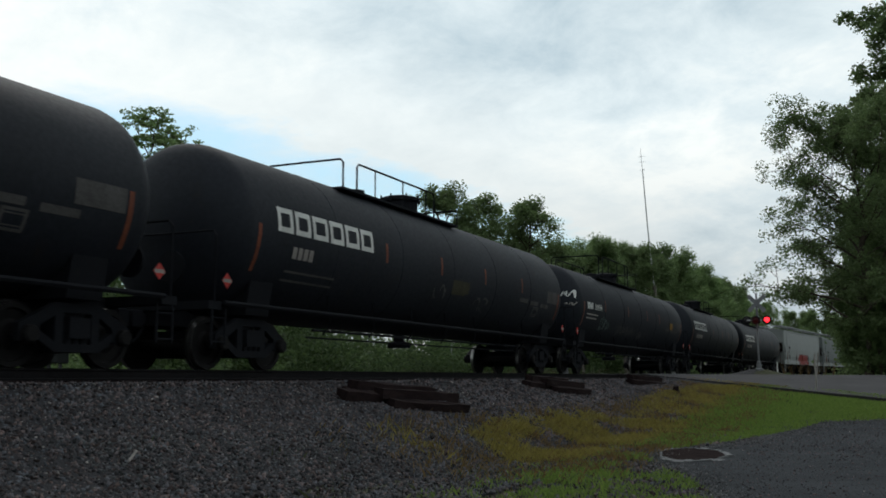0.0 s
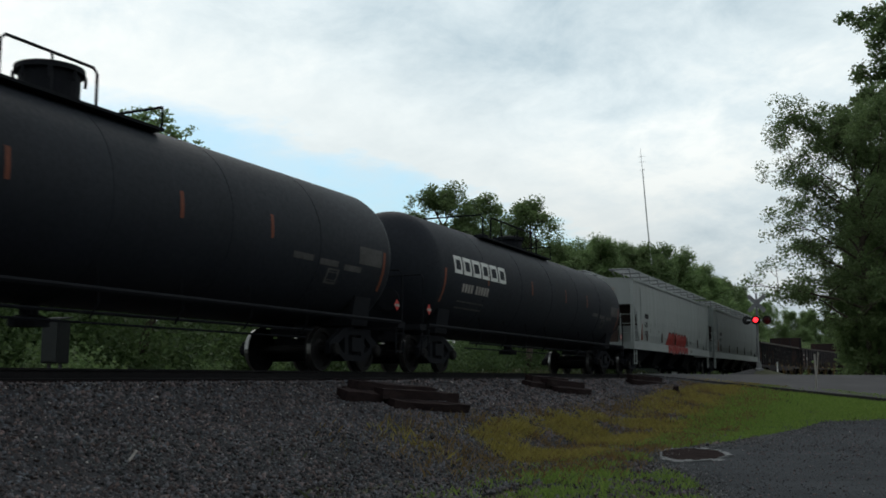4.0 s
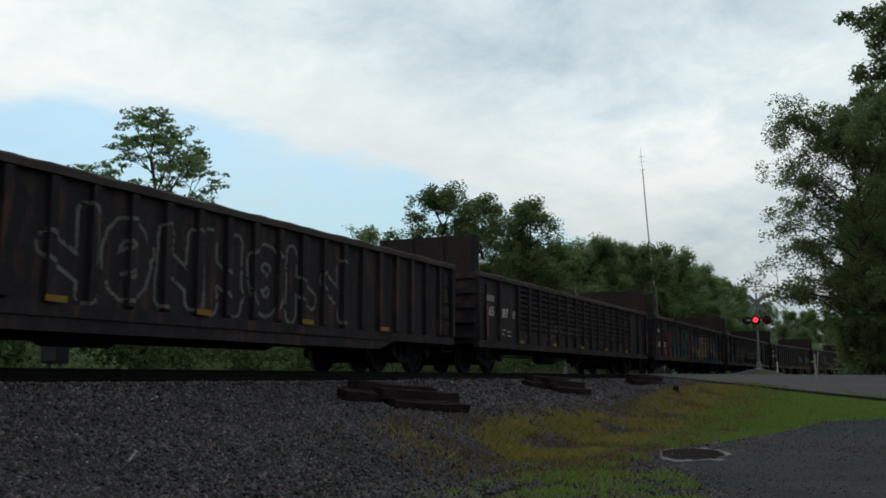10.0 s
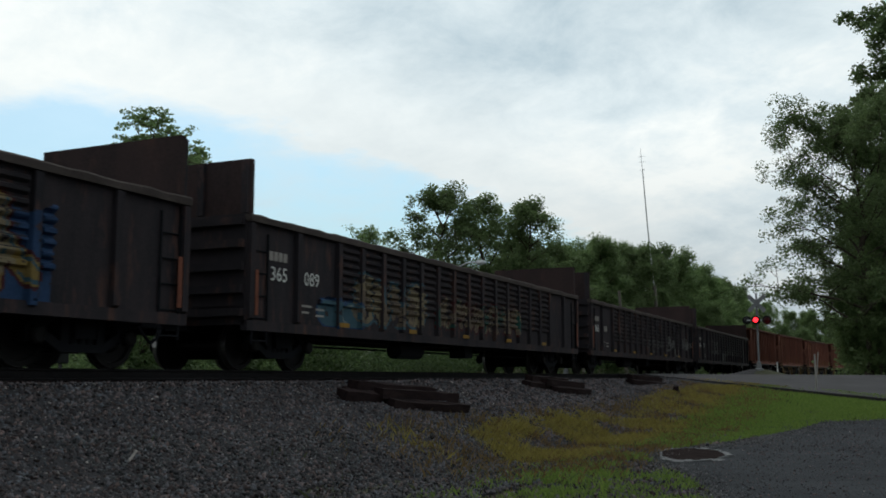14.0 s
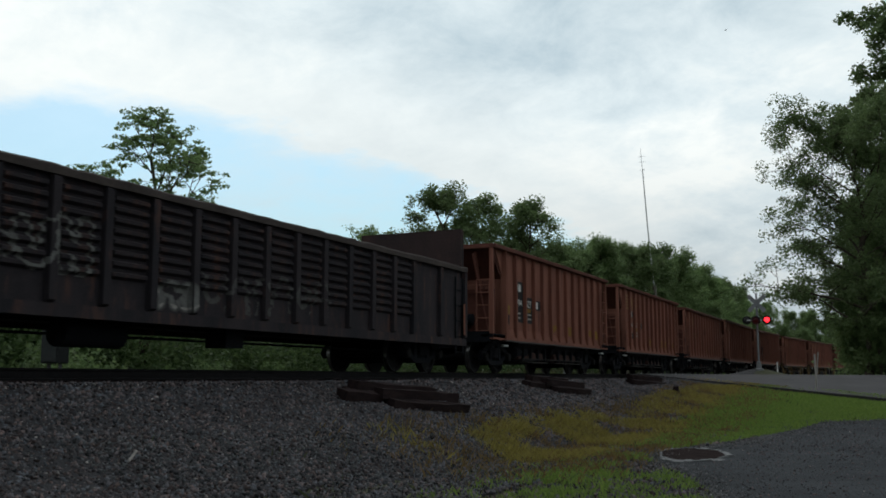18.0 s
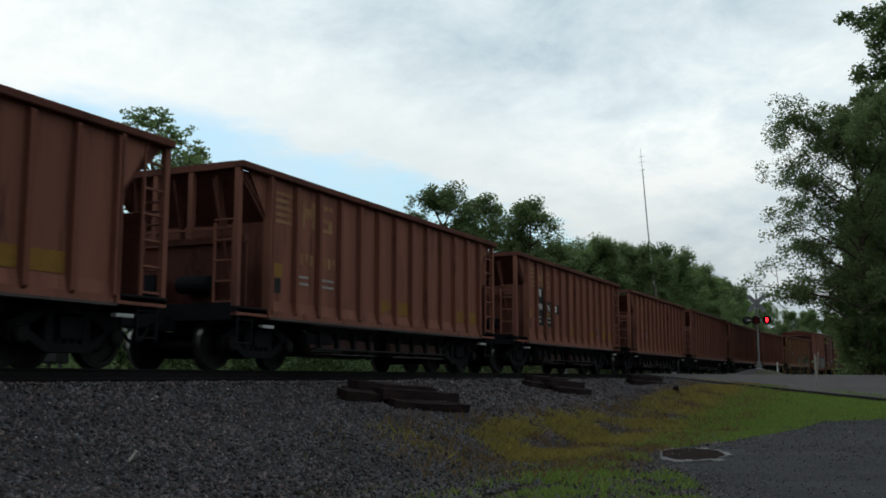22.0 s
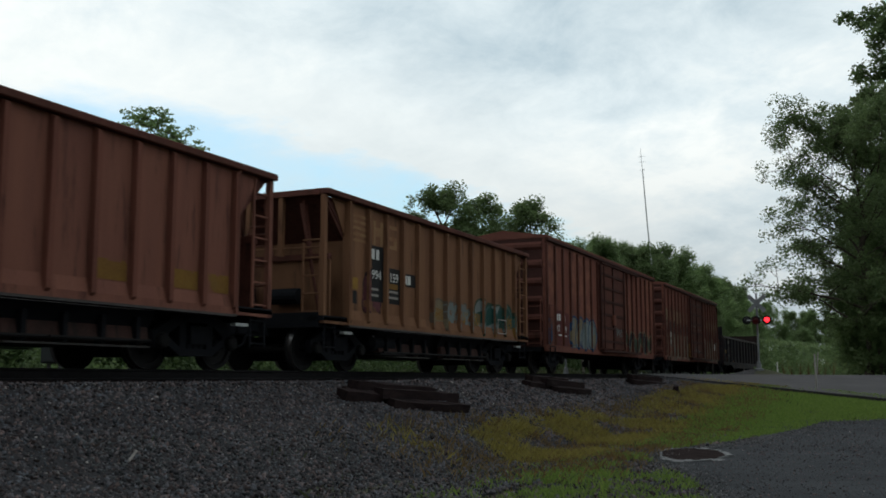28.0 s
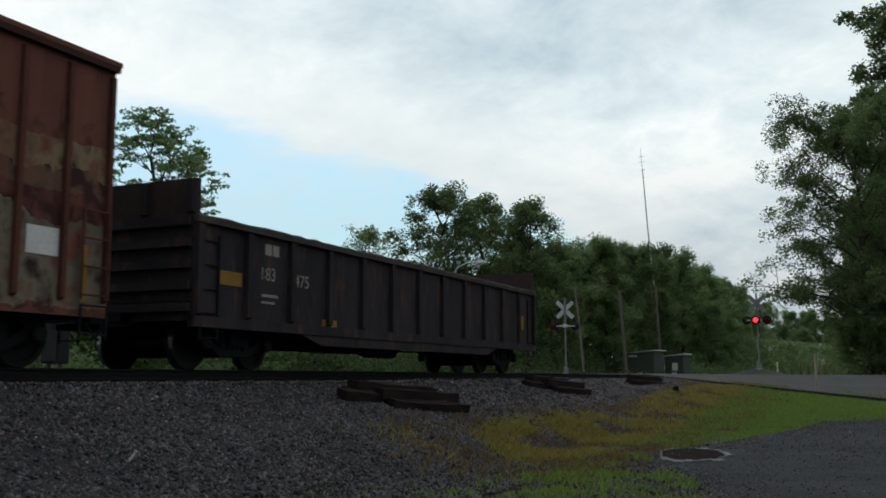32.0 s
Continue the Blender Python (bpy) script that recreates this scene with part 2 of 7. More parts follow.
# dirty black paint, raised and blued so its colour includes the sky's sheen
M_BLACK = surface("dirty_black_tank_paint", (0.0148, 0.0172, 0.0232), (0.0100, 0.0116, 0.0156), 0.62, 0.7, 12, 0.05, streak=(0.020, 0.017, 0.016), amount=0.36, stretch=(1, 1, 0.35), spec=0.14)
M_GRIME = surface("dark_grime", (0.070, 0.074, 0.072), (0.045, 0.048, 0.047), 0.8, 3, 30, 0.1, spec=0.08)
M_TANPLATE = surface("worn_tan_paint", (0.060, 0.056, 0.036), (0.036, 0.034, 0.025), 0.8, 3, 30, 0.1, spec=0.08)
M_GRIMY = surface("worn_grimy_flange", (0.060, 0.052, 0.050), (0.022, 0.019, 0.019), 0.6, 3, 30, 0.2, spec=0.3)
M_EMBLEM = surface("faded_ochre_emblem", (0.27, 0.165, 0.085), (0.19, 0.088, 0.050), 0.8, 1.5, 25, 0.05, streak=(0.19, 0.075, 0.045), amount=0.45, spec=0.08)
M_DULLYELLOW = surface("dull_yellow_stain", (0.22, 0.125, 0.028), (0.15, 0.075, 0.026), 0.8, 1.5, 25, 0.05, streak=(0.17, 0.10, 0.035), amount=0.4, spec=0.08)
M_CHUTE = surface("dull_brown_chute_steel", (0.062, 0.033, 0.028), (0.030, 0.019, 0.017), 0.8, 1.5, 20, 0.3, spec=0.1, streak=(0.022, 0.018, 0.017), amount=0.45, stretch=(1, 2, 0.4))
# grimy steel; its slight blue cast paints in haze over the dark undersides
M_UNDER = surface("grimy_black_steel", (0.0115, 0.0122, 0.0150), (0.0078, 0.0085, 0.0110), 0.78, 2, 30, 0.3, spec=0.08, streak=(0.020, 0.017, 0.016), amount=0.38)
M_WHEEL = surface("worn_wheel_steel", (0.0135, 0.0125, 0.0130), (0.0080, 0.0078, 0.0080), 0.65, 3, 30, 0.15, 0.0, spec=0.08)
M_GREY = surface("weathered_grey_car_paint", (0.143, 0.158, 0.155), (0.105, 0.117, 0.115), 0.65, 0.6, 55, 0.08, streak=(0.10, 0.095, 0.08), amount=0.38, stretch=(1, 3.5, 0.35))
M_GREYSILL = surface("grey_sill_paint", (0.255, 0.272, 0.270), (0.190, 0.203, 0.200), 0.6, 0.8, 55, 0.08, streak=(0.17, 0.14, 0.11), amount=0.34)
M_GONDOLA = surface("dark_rusted_gondola", (0.037, 0.030, 0.033), (0.0125, 0.013, 0.017), 0.8, 0.9, 45, 0.4, spec=0.12, streak=(0.080, 0.042, 0.034), amount=0.44, stretch=(1, 2, 0.4))
M_BULK = surface("rusty_bulkhead", (0.044, 0.028, 0.027), (0.022, 0.017, 0.018), 0.85, 1.2, 20, 0.4, spec=0.1, streak=(0.062, 0.034, 0.029), amount=0.42, stretch=(1, 2, 0.4))
M_TOPRAIL = surface("worn_top_rail", (0.070, 0.056, 0.052), (0.028, 0.023, 0.022), 0.8, 1.2, 20, 0.3, spec=0.1)
M_ORANGE = surface("faded_orange_brown_hopper", (0.222, 0.093, 0.064), (0.136, 0.055, 0.043), 0.75, 0.7, 55, 0.15, streak=(0.088, 0.037, 0.029), amount=0.44, stretch=(1, 2.6, 0.3), spec=0.1)
M_OCHRE = surface("sun_bleached_orange_hopper", (0.207, 0.105, 0.056), (0.124, 0.057, 0.034), 0.75, 0.7, 55, 0.15, streak=(0.065, 0.032, 0.021), amount=0.42, stretch=(1, 2.6, 0.3), spec=0.1)
M_BOX = surface("rusty_boxcar_red", (0.155, 0.062, 0.041), (0.080, 0.034, 0.026), 0.75, 0.7, 55, 0.15, streak=(0.042, 0.022, 0.018), amount=0.42, stretch=(1, 2.6, 0.3), spec=0.1)
# dark rust of ribs and posts; on open hopper ends it carries shade too
M_RIB = surface("dark_rust_rib", (0.115, 0.043, 0.032), (0.062, 0.026, 0.021), 0.8, 0.9, 18, 0.2, spec=0.1, streak=(0.035, 0.016, 0.012), amount=0.42, stretch=(1, 1, 0.3))
M_RIBBAR = surface("worn_side_rib", (0.190, 0.072, 0.050), (0.105, 0.040, 0.030), 0.75, 0.9, 45, 0.2, spec=0.12, streak=(0.045, 0.020, 0.015), amount=0.40, stretch=(1, 1, 0.3))
M_DOOR = surface("dark_maroon_door", (0.058, 0.023, 0.019), (0.032, 0.015, 0.013), 0.75, 0.7, 18, 0.2, spec=0.1, streak=(0.028, 0.015, 0.013), amount=0.42, stretch=(1, 2.6, 0.3))
M_DARKBROWN = surface("dark_brown_recess", (0.06, 0.04, 0.034), (0.035, 0.025, 0.022), 0.8, 1, 20, 0.2)
M_REDPLATE = surface("red_placard", (0.42, 0.035, 0.03), (0.30, 0.03, 0.025), 0.6, 3, 25, 0.05)
M_REDPAINT = surface("red_spray_paint", (0.25, 0.026, 0.022), (0.19, 0.02, 0.018), 0.7, 1.5, 20, 0.05, streak=(0.30, 0.06, 0.05), amount=0.4)
M_REDDARK = surface("dark_red_outline", (0.055, 0.012, 0.012), (0.03, 0.009, 0.009), 0.7, 2, 20, 0.05)
M_BLACKPLATE = surface("black_stencil_panel", (0.012, 0.012, 0.013), (0.007, 0.007, 0.008), 0.7, 3, 25, 0.05)
M_REDLINE = surface("pale_pink_spray_line", (0.34, 0.20, 0.18), (0.24, 0.12, 0.11), 0.7, 2, 20, 0.05)
M_TAGTEAL = surface("pale_green_spray_line", (0.11, 0.15, 0.135), (0.05, 0.075, 0.07), 0.75, 3, 25, 0.05)
M_STRAW = surface("dry_weed", (0.16, 0.11, 0.05), (0.09, 0.06, 0.03), 0.9, 3, 25, 0.2)
M_WATER = surface("dark_muddy_water", (0.038, 0.029, 0.028), (0.014, 0.012, 0.012), 0.9, 4, 30, 0.5, spec=0.0, depth=0.02)
M_RIM = surface("broken_concrete_rim", (0.20, 0.205, 0.21), (0.08, 0.082, 0.085), 0.9, 6, 40, 0.5)
M_RED_DARK = surface("unlit_red_lens", (0.05, 0.004, 0.005), (0.03, 0.003, 0.003), 0.25, 5, 30, 0.05)
M_WHITE = surface("stencil_white", (0.62, 0.62, 0.60), (0.42, 0.42, 0.40), 0.7, 2, 25, 0.05)
M_PALE = surface("faded_stencil", (0.30, 0.28, 0.26), (0.18, 0.16, 0.15), 0.8, 2, 25, 0.05)
M_FAINT = surface("worn_faint_stencil", (0.085, 0.082, 0.08), (0.04, 0.038, 0.038), 0.8, 3, 25, 0.05)
M_SPRAY = surface("pale_worn_spray_line", (0.15, 0.15, 0.145), (0.07, 0.068, 0.066), 0.8, 3, 25, 0.05)
M_YELLOW = surface("yellow_reflector", (0.26, 0.14, 0.018), (0.15, 0.08, 0.013), 0.6, 3, 25, 0.05)
M_REDTAPE = surface("red_orange_strip", (0.17, 0.05, 0.025), (0.10, 0.032, 0.018), 0.6, 3, 25, 0.05)
M_GALV = surface("galvanised_steel", (0.42, 0.43, 0.43), (0.30, 0.31, 0.31), 0.5, 3, 25, 0.05, 0.6)
M_ALU = surface("aluminium_paint", (0.45, 0.46, 0.46), (0.34, 0.35, 0.35), 0.55, 3, 25, 0.05, 0.3)
M_CABINET = surface("weathered_grey_cabinet", (0.026, 0.029, 0.029), (0.017, 0.019, 0.019), 0.7, 2, 25, 0.1)
M_POLE = surface("weathered_pole_timber", (0.16, 0.14, 0.12), (0.09, 0.08, 0.07), 0.9, 2, 20, 0.4, stretch=(6, 6, 1))
M_GREENBOX = surface("dark_green_hut_paint", (0.06, 0.075, 0.062), (0.04, 0.05, 0.042), 0.7, 1, 20, 0.1)
M_BARK = surface("bark", (0.07, 0.055, 0.042), (0.035, 0.028, 0.022), 0.95, 3, 20, 0.6, stretch=(3, 3, 0.6))
M_LEAF = leaf_material("summer_leaves", (0.108, 0.172, 0.066), (0.182, 0.255, 0.102))
M_LEAFD = leaf_material("dark_summer_leaves", (0.108, 0.166, 0.068), (0.180, 0.248, 0.100))
M_BRUSH = leaf_material("brush_leaves", (0.046, 0.080, 0.030), (0.105, 0.155, 0.058))
M_GRASS = leaf_material("green_grass", (0.128, 0.214, 0.042), (0.212, 0.298, 0.070))
M_DULL = leaf_material("dull_weeds", (0.05, 0.065, 0.025), (0.085, 0.095, 0.04))
M_BROWNGRASS = leaf_material("brown_dry_grass", (0.14, 0.095, 0.038), (0.24, 0.165, 0.068))
M_CHIP = surface("pale_stone_chips", (0.30, 0.275, 0.26), (0.13, 0.12, 0.115), 0.8, 3, 40, 0.2, island=0.6)
M_SIGNBACK = surface("dull_sign_metal", (0.165, 0.168, 0.172), (0.11, 0.113, 0.117), 0.7, 3, 25, 0.1)
M_DRY = leaf_material("yellowing_grass", (0.200, 0.172, 0.045), (0.300, 0.258, 0.072))
M_RED_LIT = glow("lit_red_lens", (1.0, 0.02, 0.03), 3.0)


# ---- mesh helpers ----
def part(name, bm, material, parent=None, label="", smooth=False):
    me = bpy.data.meshes.new(name)
    if smooth:
        for f in bm.faces:
            f.smooth = True
    bm.to_mesh(me)
    bm.free()
    for m in (material if isinstance(material, (list, tuple)) else [material]):
        me.materials.append(m)
    ob = new(name, me)
    if parent:
        ob.parent = parent
    if label:
        tagged(ob, label)
    return ob


def again(ob, m, parent=None):
    """One more piece on the same mesh."""
    o = new(ob.name.split(".")[0], ob.data)
    o.parent = parent or ob.parent
    o.matrix_local = m
    return o


def thing(name, label, category, group="", m=None, kind=""):
    ob = new(name)
    ob.empty_display_size = 0.3
    tagged(ob, label, category, group, kind)
    if m:
        ob.matrix_world = m
    return ob


def box(bm, x0, x1, y0, y1, z0, z1, mat=0):
    v = [bm.verts.new(p) for p in ((x0, y0, z0), (x1, y0, z0), (x1, y1, z0), (x0, y1, z0), (x0, y0, z1), (x1, y0, z1), (x1, y1, z1), (x0, y1, z1))]
    for f in ((3, 2, 1, 0), (4, 5, 6, 7), (0, 1, 5, 4), (1, 2, 6, 5), (2, 3, 7, 6), (3, 0, 4, 7)):
        bm.faces.new([v[i] for i in f]).material_index = mat
    return bm


def slab(bm, pts, t):
    """A plate through 3D points in one plane, t thick along its normal."""
    a = [Vector(p) for p in pts]
    n = (a[1] - a[0]).cross(a[2] - a[0]).normalized() * t
    lo, hi = [bm.verts.new(p) for p in a], [bm.verts.new(p + n) for p in a]
    bm.faces.new(lo[::-1]), bm.faces.new(hi)
    k = len(a)
    for i in range(k):
        bm.faces.new((lo[i], lo[(i + 1) % k], hi[(i + 1) % k], hi[i]))
    return bm


def tube(bm, pts, r, n=6):
    pts = [Vector(p) for p in pts]
    rings = []
    for i, p in enumerate(pts):
        d = (pts[min(i + 1, len(pts) - 1)] - pts[max(i - 1, 0)]).normalized()
        q = d.to_track_quat("Z", "Y")
        rr = r[i] if isinstance(r, (list, tuple)) else r
        rings.append([bm.verts.new(p + q @ Vector((rr * math.cos(2 * math.pi * k / n), rr * math.sin(2 * math.pi * k / n), 0))) for k in range(n)])
    for a, b in zip(rings, rings[1:]):
        for k in range(n):
            bm.faces.new((a[k], a[(k + 1) % n], b[(k + 1) % n], b[k]))
    bm.faces.new(rings[0][::-1]), bm.faces.new(rings[-1])
    return bm


def spun(bm, profile, axis="Y", n=32, at=(0, 0, 0)):
    """A body turned about an axis from (radius, along) pairs."""
    rings = []
    for r, a in profile:
        ring = []
        for k in range(n):
            c, s = r * math.cos(2 * math.pi * k / n), r * math.sin(2 * math.pi * k / n)
            p = {"Y": (c, a, s), "X": (a, c, s), "Z": (c, s, a)}[axis]
            ring.append(bm.verts.new(Vector(p) + Vector(at)))
        rings.append(ring)
    for a, b in zip(rings, rings[1:]):
        for k in range(n):
            bm.faces.new((a[k], a[(k + 1) % n], b[(k + 1) % n], b[k]))
    bm.faces.new(rings[0][::-1]), bm.faces.new(rings[-1])
    bmesh.ops.recalc_face_normals(bm, faces=bm.faces)
    return bm


def loft(bm, section, y0, y1, cap=True):
    """A prism along Y over a closed section of (x, z) points."""
    a, b = [bm.verts.new((x, y0, z)) for x, z in section], [bm.verts.new((x, y1, z)) for x, z in section]
    k = len(section)
    for i in range(k):
        bm.faces.new((a[i], a[(i + 1) % k], b[(i + 1) % k], b[i]))
    if cap:
        bm.faces.new(a[::-1]), bm.faces.new(b)
    bmesh.ops.recalc_face_normals(bm, faces=bm.faces)
    return bm


def soften(ob, width=0.02):
    b = ob.modifiers.new("bevel", "BEVEL")
    b.width, b.segments, b.limit_method = width, 1, "ANGLE"
    return ob


B = bmesh.new


# ---- the lie of the land ----
BEND, RADIUS = 70.0, 350.0


def track_at(s):
    """Place and heading of the track's middle, s metres along it from beside the camera."""
    if s <= BEND:
        return Vector((TX, s)), 0.0
    a = min((s - BEND) / RADIUS, 0.42)
    p = Vector((TX + RADIUS * (1 - math.cos(a)), BEND + RADIUS * math.sin(a)))
    rest = s - BEND - a * RADIUS
    if rest > 0:
        p += rest * Vector((math.sin(a), math.cos(a)))
    return p, a


def middle_x(y):
    if y <= BEND:
        return TX
    a = math.asin(min((y - BEND) / RADIUS, math.sin(0.42)))
    x = TX + RADIUS * (1 - math.cos(a))
    over = y - BEND - RADIUS * math.sin(0.42)
    return x + max(0, over) * math.tan(0.42)


def smooth01(t):
    t = min(1, max(0, t))
    return t * t * (3 - 2 * t)


ROAD0, ROAD1 = 42.0, 50.5


def road_z(u):
    """Height of the road u metres to the camera's side of the track."""
    if u > 1.5:
        return max(0.35, RAIL + 0.03 - 0.1 * (u - 1.5))
    if u < -1.5:
        return max(0.9, RAIL + 0.03 - 0.04 * (-u - 1.5))
    return RAIL + 0.01


def far_z(u):
    """Height of the road's far edge, which stays near the level of the rails."""
    return road_z(u) if u < 1.5 else RAIL + 0.03 - 0.006 * (u - 1.5)


def paved_z(u, y):
    return road_z(u) + (far_z(u) - road_z(u)) * min(1, max(0, (y - ROAD0) / (ROAD1 - ROAD0)))


def land_z(x, y):
    u = (x - middle_x(y)) * (math.cos(0.42 * smooth01((y - BEND) / 147)))
    base = 0.0 if u > 0 else 0.75 + 1.25 * smooth01((-u - 7.0) / 6)
    base += 0.9 * smooth01((y - 60) / 30) if u > 0 else 0.5 * smooth01((y - 50) / 40)
    bank = RAIL - 0.24 - max(0, abs(u) - 1.9) * 0.40
    if abs(u) < 1.9:
        bank = RAIL - 0.24
    z = max(base, bank)
    if y < ROAD0:
        d = ROAD0 - y
        fill = road_z(u) - 0.17 - 0.04 * d - 0.0016 * d * d
    elif y > ROAD1:
        fill = far_z(u) - 0.06 - 0.004 * (y - ROAD1)
    else:
        fill = paved_z(u, y) - 0.06
    if abs(u) > 1.9:
        z = max(z, fill)
    if ROAD0 - 0.2 < y < ROAD1 + 0.2 and abs(u) <= 1.9:
        z = RAIL - 0.2
    z += 0.34 * math.exp(-((x + 6.4) ** 2 + (y - 51.9) ** 2) / 1.3)
    z += 0.035 * noise.noise((x * 0.5, y * 0.5, 0)) * smooth01((abs(u) - 2) / 2) * (1 if u < 8.0 else 0.15)
    return z


# ---- ground, road, track ----
def spread(a, b, step):
    n = max(1, round((b - a) / step))
    return [a + (b - a) * i / n for i in range(n)]


def sheet(name, xs, ys, lift, material, label, category, keep=None):
    verts, index, faces = [], {}, []
    for j, y in enumerate(ys):
        for i, x in enumerate(xs):
            index[i, j] = len(verts)
            verts.append((x, y, land_z(x, y) + lift))
    for j in range(len(ys) - 1):
        for i in range(len(xs) - 1):
            if keep is None or keep((xs[i] + xs[i + 1]) / 2, (ys[j] + ys[j + 1]) / 2):
                faces.append((index[i, j], index[i + 1, j], index[i + 1, j + 1], index[i, j + 1]))
    me = bpy.data.meshes.new(name)
    me.from_pydata(verts, [], faces)
    me.polygons.foreach_set("use_smooth", [True] * len(faces))
    me.materials.append(material)
    return tagged(new(name, me), label, category, kind="structure")


xs = [-3000, -1200, -500, -220] + spread(-120, -30, 6) + spread(-30, -18, 1.5) + spread(-18, 4, 0.3) + spread(4, 20, 2) + spread(20, 120, 12) + [120, 300, 900, 3000]
ys = [-3000, -900, -250] + spread(-90, -4, 8) + spread(-4, 55, 0.4) + spread(55, 75, 1.5) + spread(75, 260, 6) + [260, 400, 800, 1600, 3000]
sheet("ground", xs, ys, 0, M_SOIL, "grassy soil falling away from the railway bank", "ground")
sheet("ballast_bed", spread(-16.5, -6.0, 0.25) + [-6.0], spread(-60, 69, 0.6) + [69.0], 0.02, M_BALLAST, "dark crushed stone bank under the track", "ballast",
      lambda x, y: abs(x - TX) < 5.2 + 0.5 * noise.noise((x * 0.3, y * 0.35, 4)))


LOT_Y, LOT_X = (8.0, 12.9, 14.2, 16.1, 18.0, 20.8, 23.6, 29.0, 32.2, 34.6, 36.0), (-1.2, -2.2, -2.6, -3.4, -4.15, -4.4, -3.6, -2.85, -2.2, -0.6, 0.6)


def lot_edge(y):
    return float(np.interp(y, LOT_Y, LOT_X))


def asphalt_lot():
    """Old asphalt with a crumbling edge towards the grass."""
    verts, faces, cols = [], [], 24
    ys = spread(-12, 35.5, 0.25) + [35.5]
    for y in ys:
        e = lot_edge(y) + 0.16 * noise.noise((0.7 * y, 3.1, 2)) + 0.09 * noise.noise((2.9 * y, 1.3, 5))
        for i in range(cols + 1):
            x = e + (12 - e) * (i / cols) ** 1.8
            verts.append((x, y, land_z(x, y) + (0.012 if i else -0.02)))
    for j in range(len(ys) - 1):
        for i in range(cols):
            a = j * (cols + 1) + i
            faces.append((a, a + 1, a + cols + 2, a + cols + 1))
    me = bpy.data.meshes.new("asphalt_lot")
    me.from_pydata(verts, [], faces)
    me.polygons.foreach_set("use_smooth", [True] * len(faces))
    me.materials.append(M_ASPHALT)
    tagged(new("asphalt_lot", me), "worn dark asphalt lot beside the railway", "asphalt", kind="structure")


asphalt_lot()


def road():
    verts, faces, us = [], [], [-40, -30, -20, -12, -6, -3, -1.9, 1.9, 3, 5, 7, 9, 11, 13, 16, 20, 30, 45]
    for u in us:
        for k, y in enumerate((ROAD0 - 0.07, ROAD0, (ROAD0 + ROAD1) / 2, ROAD1, ROAD1 + 0.3)):
            verts.append((TX + u, y, paved_z(u, y) - (0.24 if k in (0, 4) else 0) + (0.03 if k == 2 else 0)))
    for i in range(len(us) - 1):
        for k in range(4):
            a = i * 5 + k
            faces.append((a, a + 5, a + 6, a + 1))
    me = bpy.data.meshes.new("road")
    me.from_pydata(verts, [], faces)
    me.materials.append(M_ROAD)
    me.materials.append(M_LIP)
    for p in me.polygons:
        p.material_index = 1 if p.index % 4 == 0 else 0
    tagged(new("road", me), "worn grey asphalt road rising to the level crossing", "road", kind="structure")


road()


def railway():
    top = thing("railway_track", "rusty steel rails on dark wooden sleepers", "track", kind="structure")
    stations = [s for s in spread(-60, 70, 10)] + [70 + 4 * i for i in range(80)]
    section = [(-0.07, 0), (0.07, 0), (0.07, 0.02), (0.012, 0.04), (0.012, 0.135), (0.037, 0.145), (0.037, 0.178), (-0.037, 0.178), (-0.037, 0.145), (-0.012, 0.135), (-0.012, 0.04), (-0.07, 0.02)]
    for side in (-0.755, 0.755):
        bm, rings = B(), []
        for s in stations:
            p, a = track_at(s)
            rings.append([bm.verts.new((p.x + (side + x) * math.cos(a), p.y - (side + x) * math.sin(a), RAIL - 0.178 + z)) for x, z in section])
        for a, b in zip(rings, rings[1:]):
            for k in range(12):
                f = bm.faces.new((a[k], b[k], b[(k + 1) % 12], a[(k + 1) % 12]))
                f.material_index = 1 if k == 6 else 0
        bmesh.ops.recalc_face_normals(bm, faces=bm.faces)
        part("rail", bm, (M_RAIL, M_RAILTOP), top, "rusty rail with a polished head")
    bm = B()
    box(bm, -1.3, 1.3, -0.115, 0.115, -0.18, 0)
    first = part("sleeper", bm, M_TIE, top)
    rng = random.Random(5)
    for k in range(290):
        s = -14 + k * 0.52
        p, a = track_at(s)
        m = pose(p.x, p.y, RAIL - 0.18, 0, 0, -math.degrees(a) + rng.uniform(-1, 1))
        if k == 0:
            first.matrix_local = m
        else:
            again(first, m)


railway()


